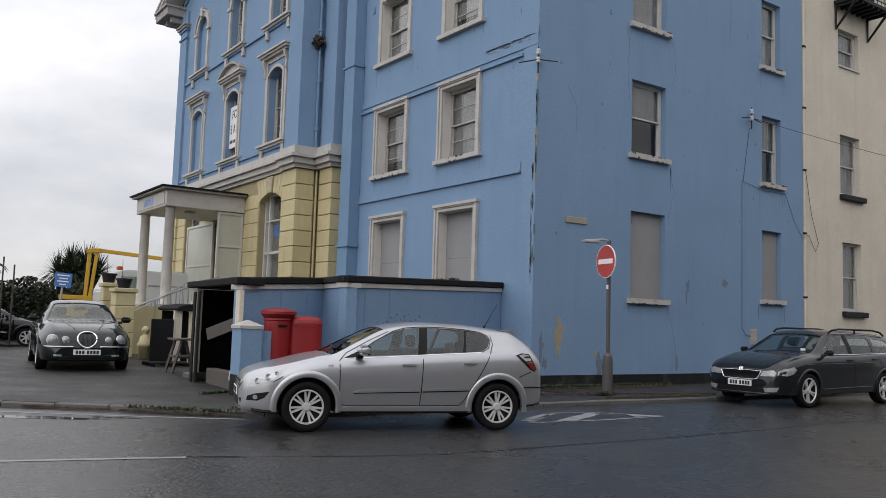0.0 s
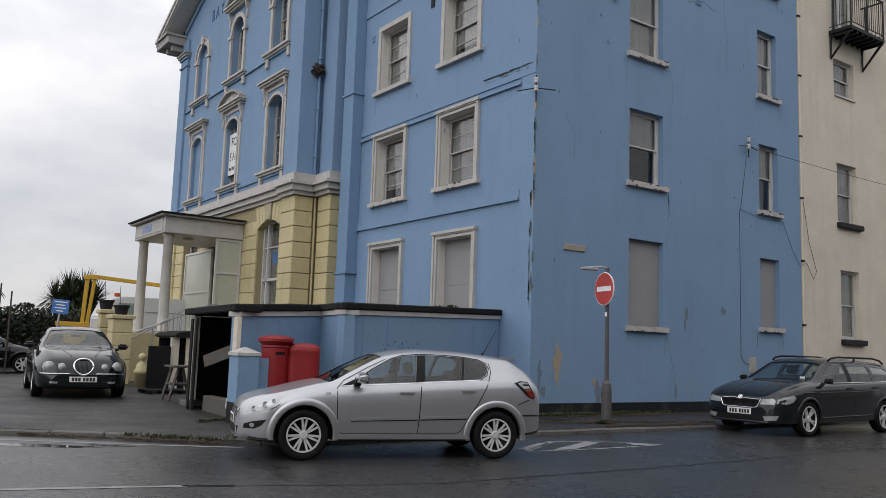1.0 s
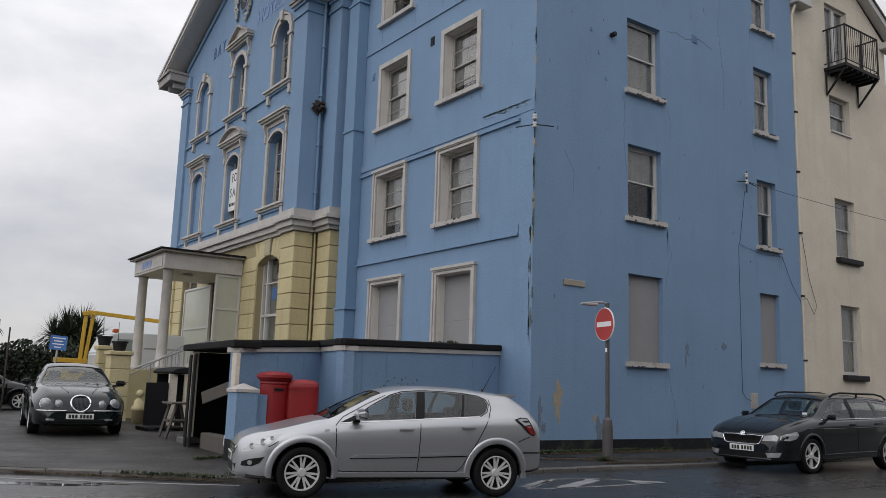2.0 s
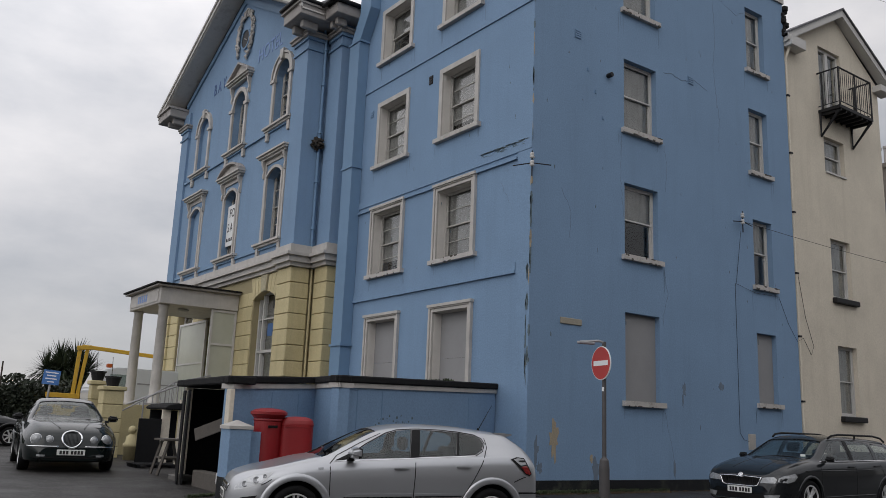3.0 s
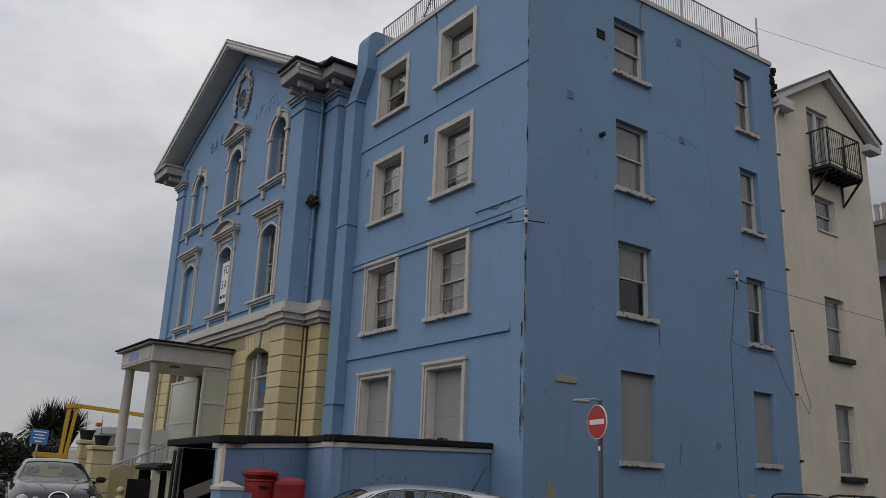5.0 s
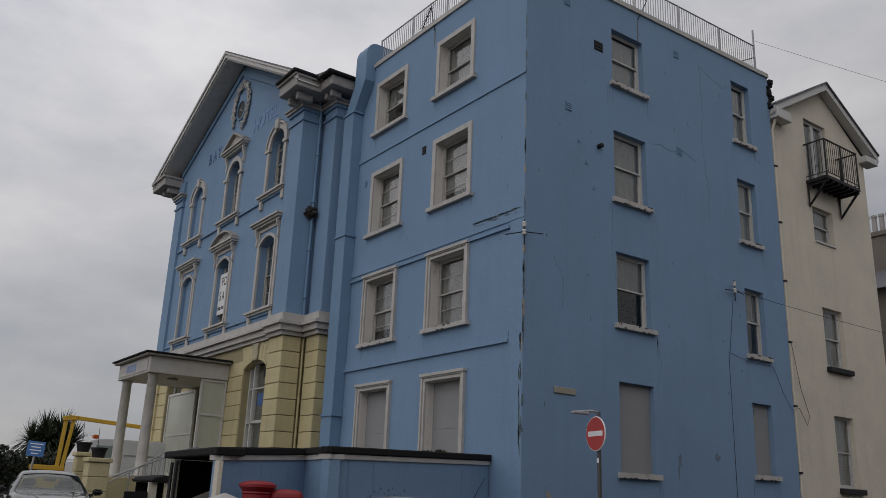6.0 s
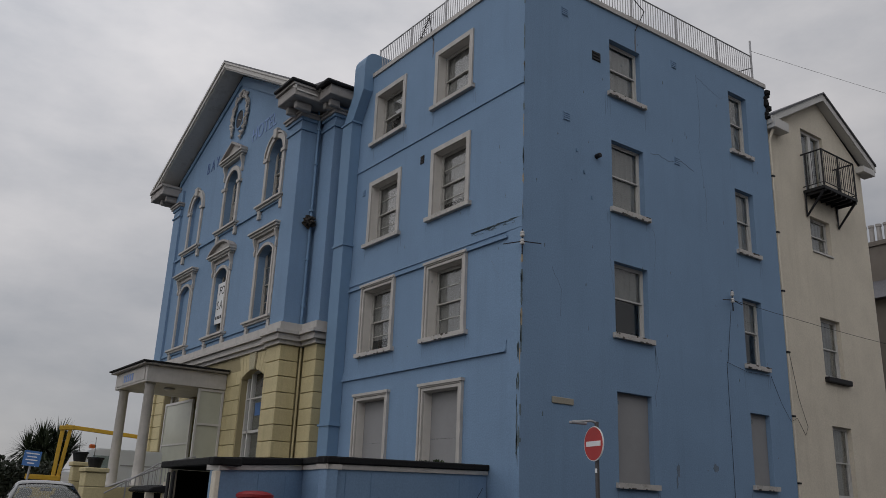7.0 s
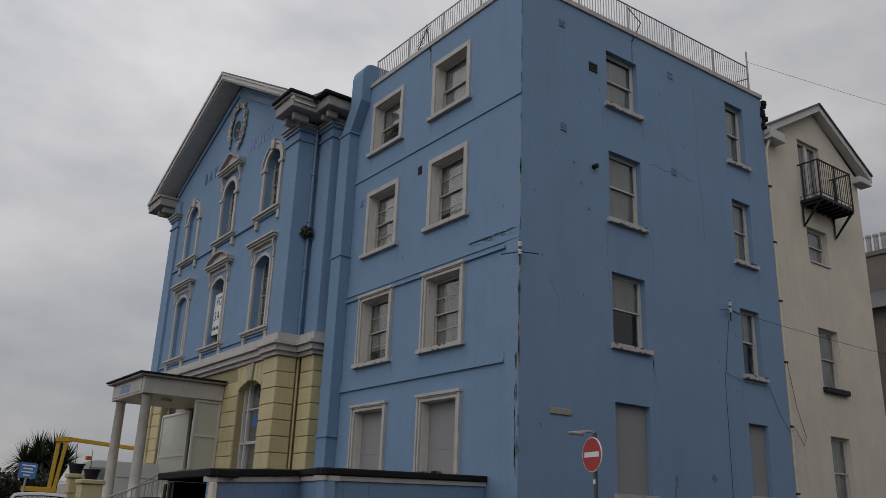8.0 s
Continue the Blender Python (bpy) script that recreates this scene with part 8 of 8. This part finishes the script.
cordyline((-3.70, 26.0, 0.1), 3.0, [(-0.75, 0, -0.15), (-0.25, 0.2, 0.30), (0.35, 0.1, 0.38), (0.80, 0, -0.05), (-0.2, -0.4, -0.1), (0.35, -0.3, -0.35)], 5, leaf=1.15, n=260)
frond_tree = thing("feather_palm", "feathery palm with drooping fronds on the seafront", "tree", "palms on the seafront")
bm = bmesh.new()
tube(bm, (-8.9, 21.0, 0.1), (-8.8, 21.0, 3.1), 0.2, 0.15, 9)
part("trunk", bm, BARK, frond_tree)
rng = random.Random(31)
for k in range(15):
    a = math.tau * k / 15 + rng.uniform(-0.2, 0.2)
    bm = bmesh.new()
    prev = Vector((-8.8, 21.0, 3.05))
    rise = rng.uniform(0.5, 1.0)
    for j in range(1, 15):
        t = j / 14
        p = Vector((-8.8, 21.0, 3.05)) + Vector((math.cos(a) * 1.6 * t, math.sin(a) * 1.6 * t, rise * t * (1.5 - 1.7 * t)))
        d = (p - prev).normalized()
        s = d.cross(Vector((0, 0, 1))).normalized()
        for sg in (-1, 1):
            tip = p + s * sg * 0.34 * (1.15 - t) + d * 0.14 + Vector((0, 0, -0.10))
            v = [bm.verts.new(q) for q in (prev, p, tip)]
            bm.faces.new(v)
        prev = p
    part("frond", bm, PALMLEAF, frond_tree)
for x, y, z in ((-7.45, 17.0, 2.85), (-7.75, 17.2, 3.1)):
    bm = bmesh.new()
    tube(bm, (x, y, 0.15), (x, y, z), 0.03, 0.025, 6)
    tagged(part("pole", bm, BARK), "slim dark wooden pole behind the hedge", "pole", "poles behind the hedge")

# ---- house with chimney pots beyond the cream house ----
far_house = thing("chimney_house", "dark slate roofed house with chimney pots", "building")
BRICKISH = material("sooty_render", (0.16, 0.14, 0.12), 0.9, vary=0.2, scale=2, bump=0.4)
part("wall", boxes((22.0, 30.0, 2.0, 10.0, 0.0, 10.2)), BRICKISH, far_house)
bm = bmesh.new()
prism(bm, [(21.6, 10.2), (30.4, 10.2), (26.0, 12.6)], lambda p, q, s: (p, s, q), 1.7, 10.2)
part("roof", bm, SLATE, far_house)
part("chimney_stack", soften(boxes((24.2, 25.6, 3.4, 4.7, 10.8, 13.2)), 0.02), BRICKISH, far_house)
part("stack_cap", boxes((24.12, 25.68, 3.32, 4.78, 13.2, 13.4)), BRICKISH, far_house)
for k in range(4):
    bm = bmesh.new()
    lathe(bm, [(0.13, 13.4), (0.11, 13.5), (0.10, 14.1), (0.13, 14.14), (0.13, 14.24), (0.09, 14.24)], (24.45, 3.55 + 0.33 * k, 0), 12)
    part("chimney_pot", bm, LEAD, far_house)

# ---- plain walls that close the street behind the camera ----
OPPOSITE = material("opposite_terrace", (0.17, 0.16, 0.15), 0.85, vary=0.2, scale=0.6)
for row in ((-34.0, 40.0, -24.0, -23.6, 0.0, 8.5),):
    tagged(part("wall_south", boxes(row), OPPOSITE), "plain dull rendered terrace wall across the street", "wall", kind="structure")
tagged(part("wall_south_roof", boxes((-34.0, 40.0, -27.0, -24.004, 0.0, 10.5)), SLATE), "plain slate roof mass across the street", "wall", kind="structure")

# ---- kerb stones ----
kerb = thing("kerb", "worn granite kerb stones along the pavement", "kerb", kind="structure")
rng = random.Random(2)
pts = [Vector((*p, 0)) for p in KERB_LINE]
for a, b in zip(pts, pts[1:]):
    ln = (b - a).length
    n = max(1, round(ln / 0.85))
    for k in range(n):
        p, q = a.lerp(b, k / n), a.lerp(b, (k + 1) / n)
        d = (q - p).normalized()
        bm = wall_run((p.x + d.x * 0.006, p.y + d.y * 0.006), (q.x - d.x * 0.006, q.y - d.y * 0.006), -0.05, PAVE_Z + rng.uniform(-0.006, 0.008), PAVE_Z + rng.uniform(-0.006, 0.008), 0.145)
        part("kerb_stone", soften(bm, 0.015), KERB, kerb)

# ---- rusticated stone blocks of the hotel's ground floor ----
def block_rows(u0, u1, face, w, cols, parent, rows=range(12), back=-0.04, extra=None):
    """Courses of bevelled blocks 0.47 m high on a wall, from cornice to ground."""
    for r in rows:
        z1 = 5.89 - 0.47 * r
        cuts = [u0 + (u1 - u0) * k / cols for k in range(cols + 1)]
        if cols > 1 and r % 2:
            cuts = [u0] + [u0 + (u1 - u0) * (k + 0.5) / cols for k in range(cols)] + [u1]
        for a, b in zip(cuts, cuts[1:]):
            bm = bmesh.new()
            face.box(bm, a + 0.006, b - 0.006, z1 - 0.456, z1 - 0.006, back, w)
            part("stone_block", soften(bm, 0.012), YELLOW, parent)


ground_wall = part("rustication", HOTEL.boxes((H0 + 0.9, 10.70, 0.1, 5.88, 0.0, 0.004)), YELLOW_JOINT, hotel)
for r in range(12):
    z1 = 5.89 - 0.47 * r
    for x0, x1_, y0, y1_ in ((X1 - 0.11, X1 + 0.50, Y1 - 0.09, Y1 + 0.88), (X2 - 0.07, -0.03, Y2 - 0.05, Y2 + 0.74), (X1 - 0.11, X1 + 0.3, 20.88, H1 + 0.09)):
        part("stone_block", soften(boxes((x0, x1_, y0, y1_, z1 - 0.458, z1 - 0.006)), 0.014), YELLOW, ground_wall)
block_rows(12.48, 14.0, HOTEL, 0.03, 2, ground_wall, rows=range(1, 12))
block_rows(16.84, 18.15, HOTEL, 0.03, 2, ground_wall, rows=range(1, 12))
block_rows(19.95, 20.86, HOTEL, 0.03, 1, ground_wall, rows=range(1, 12))
block_rows(10.52, 10.70, HOTEL, 0.03, 1, ground_wall, rows=range(1, 12))
